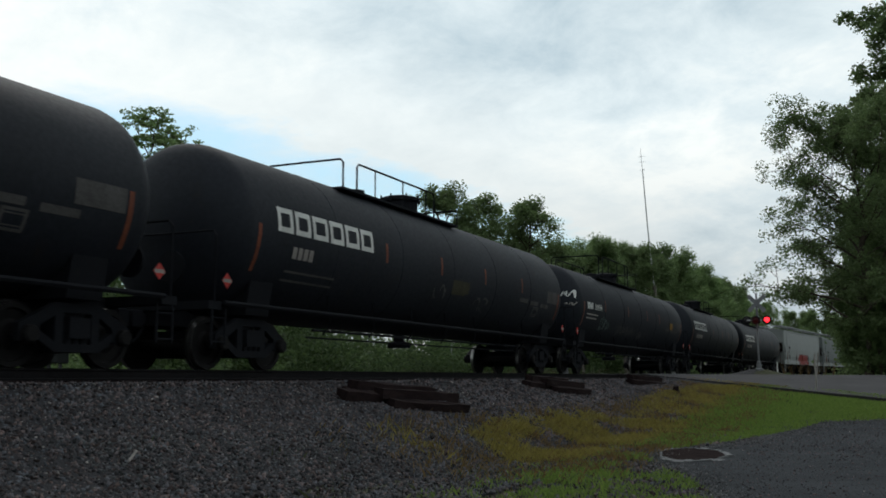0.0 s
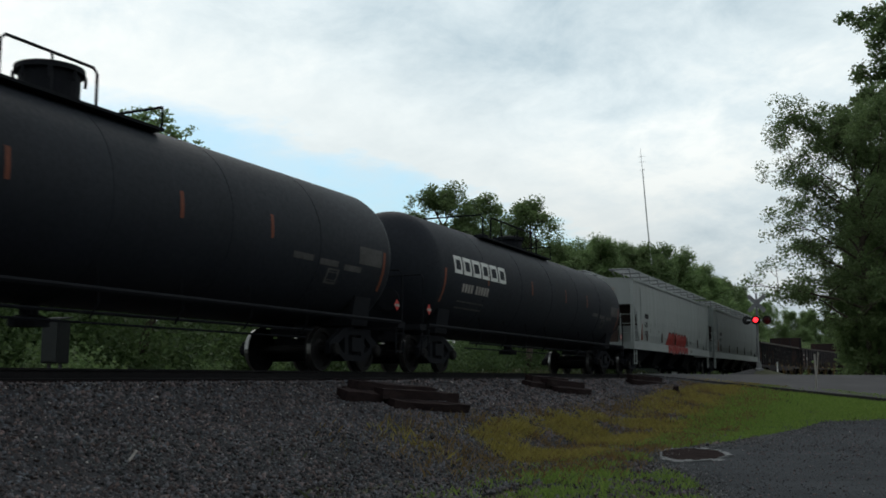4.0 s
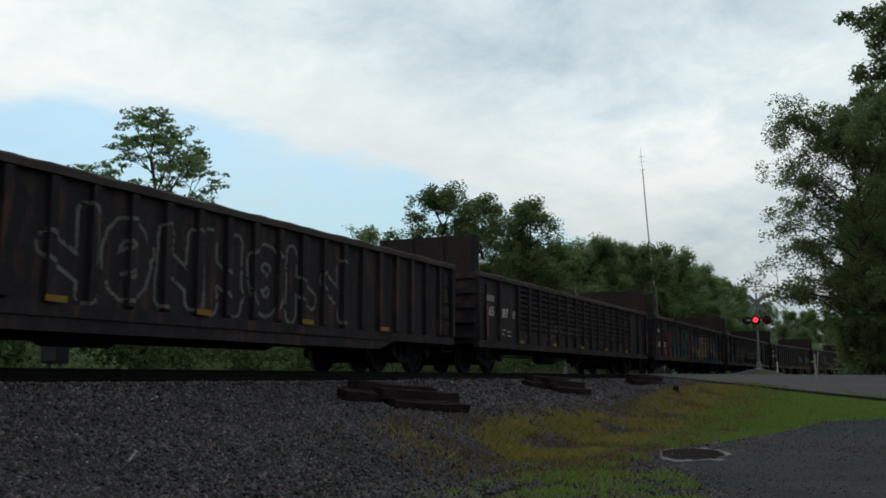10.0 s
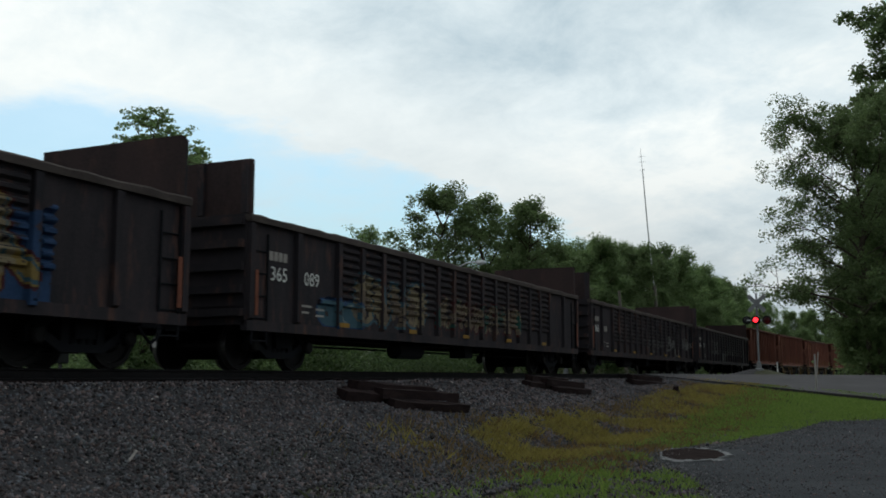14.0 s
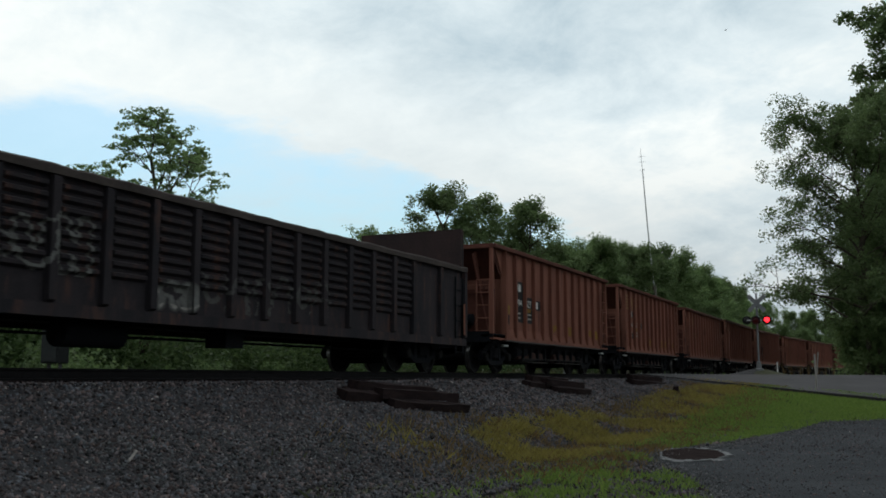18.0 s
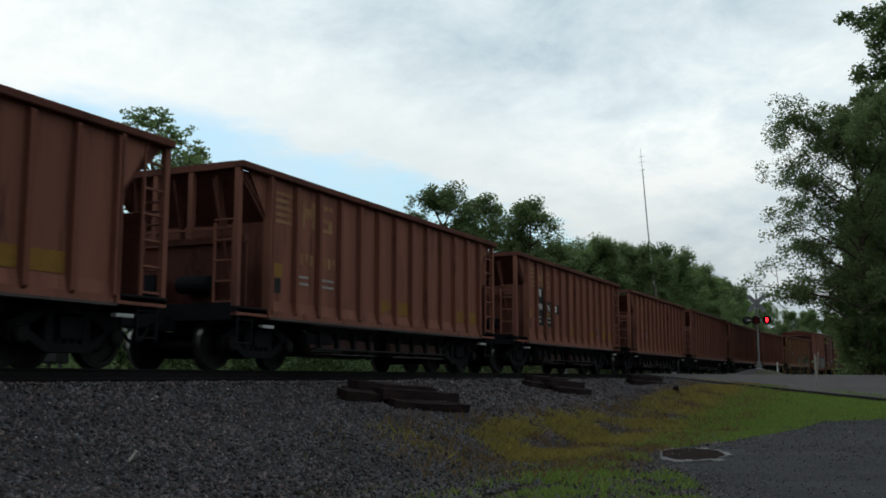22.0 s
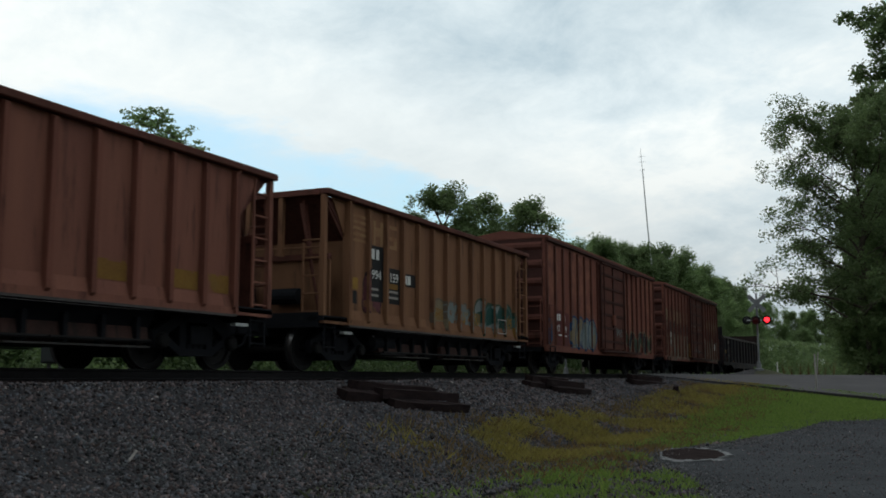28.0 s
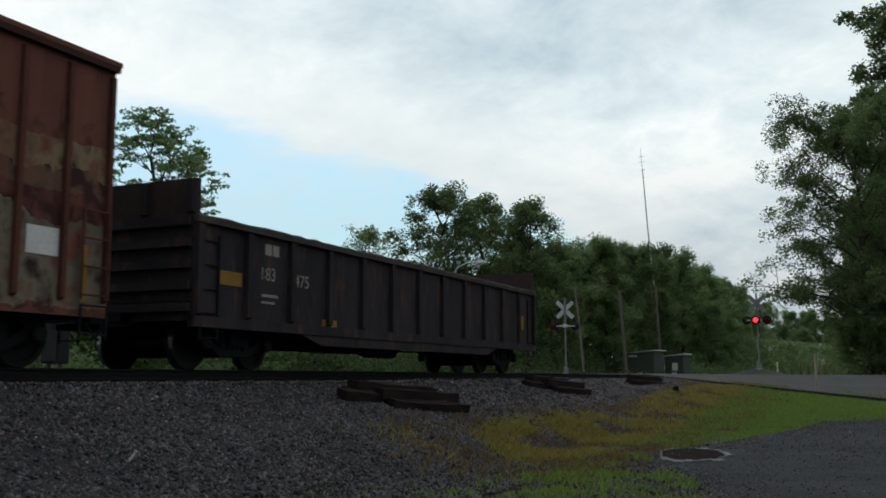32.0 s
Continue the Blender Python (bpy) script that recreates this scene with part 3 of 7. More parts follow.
# ---- railway cars ----
def make_bogie(parent, y, wheelbase=1.78):
    """A three-piece bogie: bolster, side frames, springs and two wheelsets."""
    bm = box(B(), -1.15, 1.15, -0.2, 0.2, 0.42, 0.72)
    bog = part("bogie", bm, M_UNDER, parent)
    bog.matrix_local = pose(0, y, 0)
    h = wheelbase / 2
    for sx in (-1, 1):
        bm = B()
        x0, x1 = (0.98, 1.1) if sx > 0 else (-1.1, -0.98)
        for pts in ([(-h - 0.16, 0.36), (-h + 0.16, 0.36), (-h + 0.2, 0.58), (-0.35, 0.78), (0.35, 0.78), (h - 0.2, 0.58), (h - 0.16, 0.36), (h + 0.16, 0.36), (h + 0.16, 0.6), (0.4, 0.92), (-0.4, 0.92), (-h - 0.16, 0.6)],
                    [(-h + 0.16, 0.40), (-0.42, 0.22), (0.42, 0.22), (h - 0.16, 0.40), (h - 0.2, 0.52), (0.38, 0.34), (-0.38, 0.34), (-h + 0.2, 0.52)],
                    [(-0.42, 0.3), (-0.27, 0.3), (-0.27, 0.85), (-0.42, 0.85)], [(0.27, 0.3), (0.42, 0.3), (0.42, 0.85), (0.27, 0.85)]):
            a, b = [bm.verts.new((x0, py, pz)) for py, pz in pts], [bm.verts.new((x1, py, pz)) for py, pz in pts]
            bm.faces.new(a), bm.faces.new(b[::-1])
            for i in range(len(pts)):
                j = (i + 1) % len(pts)
                bm.faces.new((a[i], b[i], b[j], a[j]))
        bmesh.ops.recalc_face_normals(bm, faces=bm.faces)
        part("side_frame", bm, M_UNDER, bog)
        bm = B()
        for k in (-0.15, 0.0, 0.15):
            spun(bm, [(0.065, 0.34), (0.065, 0.46), (0.05, 0.48), (0.065, 0.5), (0.065, 0.62)], "Z", 8, (sx * 1.04, k, 0))
        part("spring", bm, M_UNDER, bog)
    for sy in (-1, 1):
        bm = box(B(), -0.82, 0.82, sy * 0.36 - 0.05, sy * 0.36 + 0.05, 0.30, 0.44)
        for x in (-0.72, 0.72):
            box(bm, x - 0.07, x + 0.07, *sorted((sy * 0.36, sy * 0.46)), 0.26, 0.60)
        part("brake_beam", bm, M_UNDER, bog)
    part("brake_lever", slab(B(), [(0.2, -0.30, 0.30), (0.2, -0.22, 0.30), (0.2, 0.05, 0.95), (0.2, -0.05, 0.95)], 0.04), M_UNDER, bog)
    part("spring_plank", box(B(), -1.0, 1.0, -0.3, 0.3, 0.22, 0.30), M_UNDER, bog)
    wheels = []
    for sy in (-h, h):
        bm = B()
        for sx in (-1, 1):
            spun(bm, [(0.16, sx * 0.70), (0.22, sx * 0.715), (0.36, sx * 0.705), (0.375, sx * 0.69), (0.485, sx * 0.685), (0.485, sx * 0.715), (0.455, sx * 0.73), (0.45, sx * 0.825), (0.37, sx * 0.825), (0.355, sx * 0.78), (0.22, sx * 0.76), (0.16, sx * 0.79)], "X", 28)
        spun(bm, [(0.075, -1.12), (0.075, -0.8), (0.09, -0.6), (0.09, 0.6), (0.075, 0.8), (0.075, 1.12)], "X", 10)
        for f in bm.faces:
            c = f.calc_center_median()
            if abs(f.normal.x) < 0.3 and math.hypot(c.y, c.z) > 0.42 and 0.73 < abs(c.x) < 0.83:
                f.material_index = 1
        w = part("wheelset", bm, (M_WHEEL, M_TREAD), bog, smooth=False)
        w.matrix_local = pose(0, sy, 0.455)
        wheels.append(w)
        for sx in (-1, 1):
            bm = spun(B(), [(0.13, 0), (0.13, 0.1), (0.1, 0.13)], "X", 12)
            c = part("axle_cap", bm, M_WHEEL, bog)
            c.matrix_local = pose(sx * 1.08, sy, 0.455, 0, 0, 0 if sx > 0 else 180)
    return bog


def coupler(parent, y, way):
    bm = B()
    box(bm, -0.09, 0.09, min(y, y - way * 0.75), max(y, y - way * 0.75), 0.76, 0.95)
    box(bm, -0.16, 0.17, min(y + way * 0.02, y - way * 0.26), max(y + way * 0.02, y - way * 0.26), 0.7, 1.0)
    tube(bm, [(0.12, y - way * 0.3, 0.72), (0.16, y - way * 0.12, 0.52), (0.14, y + way * 0.0, 0.45)], 0.035, 6)
    soften(part("coupler", bm, M_UNDER, parent), 0.03)


def ladder(bm, x, y, z0, z1, width=0.42, along="Y", step=0.4, r=0.016):
    d = Vector((0, width / 2, 0)) if along == "Y" else Vector((width / 2, 0, 0))
    c = Vector((x, y, 0))
    for e in (-1, 1):
        tube(bm, [c + e * d + Vector((0, 0, z0)), c + e * d + Vector((0, 0, z1))], r * 1.4, 5)
    k = int((z1 - z0) / step)
    for i in range(k + 1):
        z = Vector((0, 0, z0 + 0.06 + i * step))
        tube(bm, [c - d + z, c + d + z], r, 5)
    return bm


def lettering(parent, text, x, y, z, size, material, label="", name="stencil"):
    """Upright characters on the +X side of a car."""
    cu = bpy.data.curves.new(name, "FONT")
    cu.body, cu.size, cu.extrude, cu.resolution_u = text, size, 0.002, 3
    tmp = bpy.data.objects.new(name, cu)
    me = bpy.data.meshes.new_from_object(tmp)
    bpy.data.objects.remove(tmp)
    me.materials.append(material)
    ob = new(name, me)
    ob.parent = parent
    ob.matrix_local = Matrix.Translation((x, y, z)) @ Matrix(((0, 0, 1, 0), (1, 0, 0, 0), (0, 1, 0, 0), (0, 0, 0, 1)))
    if label:
        tagged(ob, label)
    return ob


def plates(parent, name, rects, x, material, label=""):
    """Flat painted patches on the +X side: (y0, y1, z0, z1)."""
    for y0, y1, z0, z1 in rects:
        part(name, box(B(), x, x + 0.006, y0, y1, z0, z1), material, parent, label)


def tank_car(length, R, zc, strips, ring_mark, rail=0.72):
    """A black tank car; origin at the front coupler face, on the rail heads."""
    car = thing("tank_car", "black cylindrical tank car with dome and handrails", "railway car", "cars of the train")
    a, b = 0.65, length - 0.65
    prof = []
    for k in range(9):
        t = k / 8 * math.pi / 2
        prof.append((max(0.02, R * math.sin(t)), a + 0.8 * (1 - math.cos(t))))
    prof += [(R, a + 0.8 + (b - a - 1.6) * k / 6) for k in range(1, 6)]
    for k in range(9):
        t = (8 - k) / 8 * math.pi / 2
        prof.append((max(0.02, R * math.sin(t)), b - 0.8 * (1 - math.cos(t))))
    part("tank", spun(B(), prof, "Y", 56, (0, 0, zc)), M_BLACK, car, smooth=True)
    for k in range(1, 6):
        y = a + 0.8 + (b - a - 1.6) * k / 6
        part("weld_seam", spun(B(), [(R - 0.01, y - 0.02), (R + 0.006, y - 0.008), (R + 0.006, y + 0.008), (R - 0.01, y + 0.02)], "Y", 48, (0, 0, zc)), M_BLACK, car)
    for y in (2.1, length - 2.1):
        part("saddle", loft(B(), [(-1.2, 0.98), (1.2, 0.98), (1.3, 1.6), (-1.3, 1.6)], y - 0.35, y + 0.35), M_UNDER, car)
    for e, w in ((a - 0.2, 1), (b + 0.2, -1)):
        part("stub_sill", box(B(), -0.3, 0.3, *sorted((e, e + w * 2.8)), 0.75, 1.12), M_UNDER, car)
        part("end_platform", box(B(), -1.45, 1.45, *sorted((e - w * 0.05, e + w * 0.3)), 1.0, 1.14), M_UNDER, car)
        part("end_handrail", tube(B(), [(1.45, e + w * 0.1, 1.12), (1.45, e + w * 0.1, 2.25), (1.38, e + w * 0.12, 2.34), (-1.38, e + w * 0.12, 2.34), (-1.45, e + w * 0.1, 2.25), (-1.45, e + w * 0.1, 1.12)], 0.022, 6), M_UNDER, car)
        for sx in (-1.45, 1.45):
            part("step", ladder(B(), sx, e + w * 0.22, 0.4, 1.02, 0.36), M_UNDER, car)
        part("brake_wheel", spun(B(), [(0.05, -0.03), (0.28, -0.02), (0.28, 0.02), (0.05, 0.03)], "Y", 16, (0.55, e + w * 0.05, 1.75)), M_UNDER, car)
        coupler(car, e - w * 0.4, -w)
    for sx in (-1, 1):
        part("side_rail", tube(B(), [(sx * 1.5, a + 0.1, 1.12), (sx * 1.5, b - 0.1, 1.12)], 0.045, 6), M_UNDER, car)
    for k in range(7):
        y = 4.4 + (length - 8.8) * k / 6
        part("hanger", tube(B(), [(1.3, y, 1.5), (1.36, y, 0.95), (1.2, y, 0.72)], 0.02, 5), M_UNDER, car)
    part("brake_pipe", tube(B(), [(1.2, 4.0, 0.8), (1.2, length - 4.0, 0.8)], 0.03, 6), M_UNDER, car)
    part("brake_pipe", tube(B(), [(1.05, 4.0, 0.66), (1.05, length - 4.0, 0.66)], 0.02, 6), M_UNDER, car)
    part("outlet_valve", spun(B(), [(0.3, 0.62), (0.3, 0.75), (0.14, 0.8), (0.14, 1.1)], "Z", 14, (0, length / 2, 0)), M_UNDER, car)
    top = zc + R
    tall = 0.0 if rail > 0.42 else 0.14
    man = part("manway", spun(B(), [(0.46, top - 0.1), (0.46, top + 0.30 + tall), (0.53, top + 0.31 + tall), (0.53, top + 0.40 + tall), (0.3, top + 0.46 + tall)], "Z", 24, (0, 10.1, 0)), M_UNDER, car)
    for k in range(8):
        t = k * math.pi / 4
        part("eye_bolt", spun(B(), [(0.025, top + 0.28), (0.025, top + 0.46)], "Z", 6, (0.53 * math.cos(t), 10.1 + 0.53 * math.sin(t), 0)), M_UNDER, man)
    part("valve_housing", spun(B(), [(0.24, top - 0.1), (0.24, top + 0.2), (0.05, top + 0.24)], "Z", 16, (0, 7.7, 0)), M_UNDER, car)
    z0, zt = top - 0.2, top + rail
    for sx in (-1, 1):
        part("platform", box(B(), *sorted((sx * 0.6, sx * 1.02)), 5.4, 11.6, z0 - 0.02, z0 + 0.03), M_UNDER, car)
        ends = (6.05, 10.08) if rail > 0.42 else (8.3, 10.08)
        part("handrail", tube(B(), [(sx, ends[0], z0), (sx, ends[0], zt - 0.08), (sx, ends[0] + 0.08, zt), (sx, ends[1] - 0.08, zt), (sx, ends[1], zt - 0.08), (sx, ends[1], z0)], 0.024, 6), M_UNDER, car)
        for y in (6.9, 8.3, 9.6) if rail > 0.42 else (9.2,):
            part("handrail_post", tube(B(), [(sx, y, z0), (sx, y, zt)], 0.018, 6), M_UNDER, car)
    if rail > 0.42:
        part("handrail", tube(B(), [(1.0, 5.45, z0), (1.0, 5.45, zt - 0.08), (0.92, 5.45, zt), (-0.92, 5.45, zt), (-1.0, 5.45, zt - 0.08), (-1.0, 5.45, z0)], 0.024, 6), M_UNDER, car)
    part("handrail", tube(B(), [(1.0, 11.55, z0), (1.0, 11.55, zt - 0.22), (-1.0, 11.55, zt - 0.22), (-1.0, 11.55, z0)], 0.024, 6), M_UNDER, car)

    def shell(name, y0, y1, za, zb, material, label=""):
        """A painted patch that follows the tank's round side."""
        bm, rows = B(), []
        for k in range(5):
            z = za + (zb - za) * k / 4
            x = math.sqrt(max(0.01, (R + 0.006) ** 2 - (z - zc) ** 2))
            rows.append((bm.verts.new((x, y0, z)), bm.verts.new((x, y1, z))))
        for (p, q), (r, s) in zip(rows, rows[1:]):
            bm.faces.new((p, q, s, r))
        return part(name, bm, material, car, label)

    if ring_mark is not None:
        # the owner's mark as six plain blocks with open middles
        y = 2.15
        for k, wide in enumerate((0.5, 0.52, 0.55, 0.52, 0.55, 0.52)):
            t = 0.1
            shell("mark_block", y, y + t, 2.53, 2.99, M_WHITE, "white painted mark")
            shell("mark_block", y + t, y + wide, 2.89, 2.99, M_WHITE)
            shell("mark_block", y + wide - t, y + wide, 2.53, 2.89, M_WHITE)
            shell("mark_block", y + t, y + wide - t, 2.53, 2.63, M_WHITE)
            y += wide + 0.09
        for k in range(4):
            shell("stencil_bar", 2.7 + k * 0.19, 2.84 + k * 0.19, 2.08, 2.3, M_PALE)
        if ring_mark:
            lettering(car, ring_mark, R * 0.99, 3.6, 2.08, 0.3, M_PALE, name="stencil_number").matrix_local @= Matrix.Rotation(radians(8), 4, "X")
        else:
            for k in range(5):
                shell("stencil_bar", 3.6 + k * 0.19, 3.74 + k * 0.19, 2.08, 2.3, M_PALE)
        for k in range(2):
            shell("stencil_bar", 2.6, 4.4, 1.82 - k * 0.16, 1.86 - k * 0.16, M_FAINT)
    else:
        for k in range(4):
            shell("stencil_bar", 2.0 + k * 0.19, 2.14 + k * 0.19, 2.38, 2.62, M_WHITE)
        lettering(car, "304594", R + 0.008, 2.95, 2.39, 0.32, M_WHITE, name="stencil_number")
        for k in range(2):
            shell("stencil_bar", 2.0, 3.5 - 0.2 * k, 2.16 - k * 0.14, 2.21 - k * 0.14, M_PALE)
        round_side = lambda Y, Z: np.sqrt(np.maximum(0.01, R * R - (Z - zc) ** 2))
        mural(car, round_side, 3.9, 5.3, 1.55, 2.25, 0.02, tag(61, 6, 0.022, 0.45), [M_TAGTEAL], "thin pale green sprayed tag")
        mural(car, round_side, 6.6, 9.6, 1.5, 2.05, 0.025, tag(62, 9, 0.03, 0.5), [M_FAINT], "faint sprayed tag")
        mural(car, round_side, 10.2, 11.6, 1.5, 1.95, 0.025, tag(63, 4, 0.03, 0.5), [M_FAINT], "faint sprayed tag")
        dome = lambda X, Z: a + 0.8 * (1 - np.sqrt(np.maximum(0.004, 1 - (X * X + (Z - zc) ** 2) / (R * R))))
        mural(car, dome, 0.62, 1.44, 2.66, 3.02, 0.015, scribble(64, 5, 0.022, 0.12), [M_WHITE], "white sprayed scribble on the tank's end", head=True)
        mural(car, dome, 0.98, 1.42, 2.38, 2.58, 0.015, scribble(65, 4, 0.016, 0.25), [M_PALE], "small pale scribble on the tank's end", head=True)
        shell("yellow_panel", 16.3, 16.9, 2.18, 2.52, M_YELLOW, "yellow warning panel")
    if ring_mark == "36822":
        worn = lambda Y, Z: np.sqrt(np.maximum(0.01, R * R - (Z - zc) ** 2))
        mural(car, worn, 10.05, 11.1, 1.98, 2.34, 0.03, blotch(66, 0.5, 0.2), [M_TANPLATE], "worn tan painted patch", name="painted_patch")
        mural(car, worn, 11.6, 12.6, 1.5, 2.2, 0.02, tag(67, 2, 0.03, 0.5), [M_FAINT], "faint sprayed tag")
        mural(car, worn, 8.6, 9.9, 1.75, 2.25, 0.02, scribble(68, 3, 0.025, 0.4), [M_FAINT], "faint sprayed tag")
    for y in strips:
        shell("reflector_strip", y, y + 0.09, 2.38, 2.82, M_REDTAPE, "orange reflective strip")
    for y in (1.55, length - 1.7):
        shell("reflector_strip", y, y + 0.1, 1.75, 2.6, M_REDTAPE)
    shell("data_panel", length - 2.75, length - 1.75, 2.25, 2.62, M_FAINT, "faded lettered data panel")
    for k in range(3):
        shell("stencil_bar", length - 5.2 + 0.95 * k, length - 4.5 + 0.95 * k, 2.12 - 0.03 * k, 2.24 - 0.03 * k, M_FAINT)
    shell("square_frame", length - 3.9, length - 3.45, 1.75, 2.05, M_FAINT)
    shell("square_panel", length - 3.84, length - 3.51, 1.79, 2.01, M_BLACK)
    for y in (0.85, length - 0.85):
        o = part("placard", box(B(), -0.005, 0.005, -0.095, 0.095, -0.095, 0.095), M_REDPLATE, car, "red and white diamond placard")
        o.matrix_local = pose(1.47, y, 1.5) @ Matrix.Rotation(radians(45), 4, "X")
        part("placard_band", box(B(), 0.005, 0.009, -0.11, 0.11, -0.03, 0.03), M_PALE, o).matrix_local = Matrix.Rotation(radians(-45), 4, "X")
    make_bogie(car, 2.1), make_bogie(car, length - 2.1)
    return car


def near(Y, Z, line):
    """Distance of every grid point to a polyline."""
    best = np.full(Y.shape, 9.0)
    for (ya, za), (yb, zb) in zip(line, line[1:]):
        dy, dz = yb - ya, zb - za
        t = np.clip(((Y - ya) * dy + (Z - za) * dz) / (dy * dy + dz * dz + 1e-9), 0, 1)
        best = np.minimum(best, np.hypot(Y - ya - t * dy, Z - za - t * dz))
    return best


def patchy(rng, Y, Z, cell):
    """Smooth random values from 0 to 1 over the grid."""
    ny, nz = int((Y.max() - Y.min()) / cell) + 3, int((Z.max() - Z.min()) / cell) + 3
    grid = rng.random((ny, nz))
    a, b = (Y - Y.min()) / cell, (Z - Z.min()) / cell
    i, j = a.astype(int), b.astype(int)
    f, g = a - i, b - j
    f, g = f * f * (3 - 2 * f), g * g * (3 - 2 * g)
    return (grid[i, j] * (1 - f) + grid[i + 1, j] * f) * (1 - g) + (grid[i, j + 1] * (1 - f) + grid[i + 1, j + 1] * f) * g


def flourish(rng, cy, cz, w, h):
    """The strokes of one abstract sprayed form."""
    def arc(y, z, ry, rz, a, b):
        return [(y + ry * math.cos(radians(a + (b - a) * k / 12)), z + rz * math.sin(radians(a + (b - a) * k / 12))) for k in range(13)]
    loop = arc(cy, cz, 0.3 * w, 0.42 * h, 20, 380)
    arch = arc(cy, cz - 0.42 * h, 0.36 * w, 0.86 * h, 178, 2)
    inner = arc(cy + 0.04 * w, cz - 0.4 * h, 0.16 * w, 0.45 * h, 178, 2)
    bowl = arc(cy, cz + 0.3 * h, 0.34 * w, 0.74 * h, 182, 358)
    knot = arc(cy, cz + 0.2 * h, 0.26 * w, 0.24 * h, -60, 250)
    foot = arc(cy, cz - 0.24 * h, 0.34 * w, 0.22 * h, 110, 440)
    dash = [(cy - 0.3 * w, cz + rng.uniform(-0.2, 0.2) * h), (cy + 0.35 * w, cz + rng.uniform(-0.2, 0.2) * h)]
    sets = ((loop,), (arch, inner), (arch, dash), (knot, foot), (bowl, knot), (arch,), (loop, dash), (bowl,))
    return sets[rng.integers(len(sets))]


def shards(rng, cy, cz, w, h):
    """The strokes of one jagged sprayed form."""
    j = rng.uniform(-0.12, 0.12, 8)
    zig = [(cy + (-0.45 + j[0]) * w, cz - (0.5 + j[1] * 0.3) * h), (cy + (-0.22 + j[2]) * w, cz + (0.45 + j[3] * 0.4) * h), (cy + (0.2 + j[4]) * w, cz - (0.38 + j[5]) * h), (cy + (0.46 + j[6]) * w, cz + (0.42 + j[7] * 0.5) * h)]
    spur = [(cy + 0.1 * w, cz + j[3] * h), (cy + 0.5 * w, cz + (j[1] - 0.3) * h)]
    return ((zig,), (zig[::-1][:3], spur), (zig[1:], spur))[rng.integers(3)]


def pillars(rng, cy, cz, w, h):
    """The strokes of one upright, wedge-footed sprayed form."""
    j = rng.uniform(-0.08, 0.08, 6)
    left = [(cy + (-0.3 + j[0]) * w, cz + 0.5 * h), (cy + (-0.3 + j[1]) * w, cz - 0.5 * h)]
    right = [(cy + (0.28 + j[2]) * w, cz + 0.5 * h), (cy + (0.3 + j[3]) * w, cz - 0.5 * h)]
    cross = [(cy - 0.3 * w, cz + (0.1 + j[4]) * h), (cy + 0.3 * w, cz + (j[5] - 0.3) * h)]
    return ((left, cross), (left, right), (left, right, cross), (right, cross))[rng.integers(4)]


def throw_up(seed, n, thick, line, fade, two_tone=False, strokes=None, ground=False, inset=0.0):
    """Fat overlapping sprayed forms: 0 fill, 1 outline, 2 second fill, 3 highlight, 4 the painted ground behind them."""
    def paint(Y, Z):
        rng = np.random.default_rng(seed)
        y0, y1, z0, z1 = Y.min(), Y.max(), Z.min(), Z.max()
        pad = thick + line
        out = np.full(Y.shape, -1)
        if ground:
            out[Z < z1 - (z1 - z0) * 0.35 * patchy(rng, Y, Z, 0.5)] = 4
        y0, y1 = y0 + inset, y1 - inset
        w, h = (y1 - y0 - 2 * pad) / n * 1.12, z1 - z0 - 2 * pad
        tone = patchy(rng, Y, Z, 0.55)
        for k in range(n):
            cy = y0 + pad + (k + 0.5) * (y1 - y0 - 2 * pad) / n
            hk = h * rng.uniform(0.84, 1.0)
            d = np.full(Y.shape, 9.0)
            for stroke in (strokes or flourish)(rng, cy, (z0 + z1) / 2 + rng.uniform(-0.5, 0.5) * (h - hk), w, hk):
                d = np.minimum(d, near(Y, Z, stroke))
            out[d < thick + line] = 1
            out[d < thick] = 0
            if two_tone:
                out[(d < thick) & (tone > 0.52)] = 2
            shine = (np.abs(d - thick * 0.66) < 0.022) & (patchy(rng, Y, Z, 0.4) > 0.55)
            out[shine] = 3
        out[patchy(rng, Y, Z, 0.17) * 0.6 + patchy(rng, Y, Z, 0.06) * 0.4 < fade] = -1
        return out
    return paint


def tag(seed, n, thick, fade):
    """Thin sprayed lines."""
    def paint(Y, Z):
        rng = np.random.default_rng(seed)
        y0, y1, z0, z1 = Y.min(), Y.max(), Z.min(), Z.max()
        out = np.full(Y.shape, -1)
        w, h = (y1 - y0) / n * 1.25, (z1 - z0) * 0.8
        for k in range(n):
            for stroke in flourish(rng, y0 + (k + 0.5) * (y1 - y0) / n, (z0 + z1) / 2 + rng.uniform(-0.08, 0.08) * h, w, h * rng.uniform(0.6, 1.0)):
                out[near(Y, Z, stroke) < thick] = 0
        out[patchy(rng, Y, Z, 0.15) * 0.6 + patchy(rng, Y, Z, 0.05) * 0.4 < fade - 0.1] = -1
        return out
    return paint


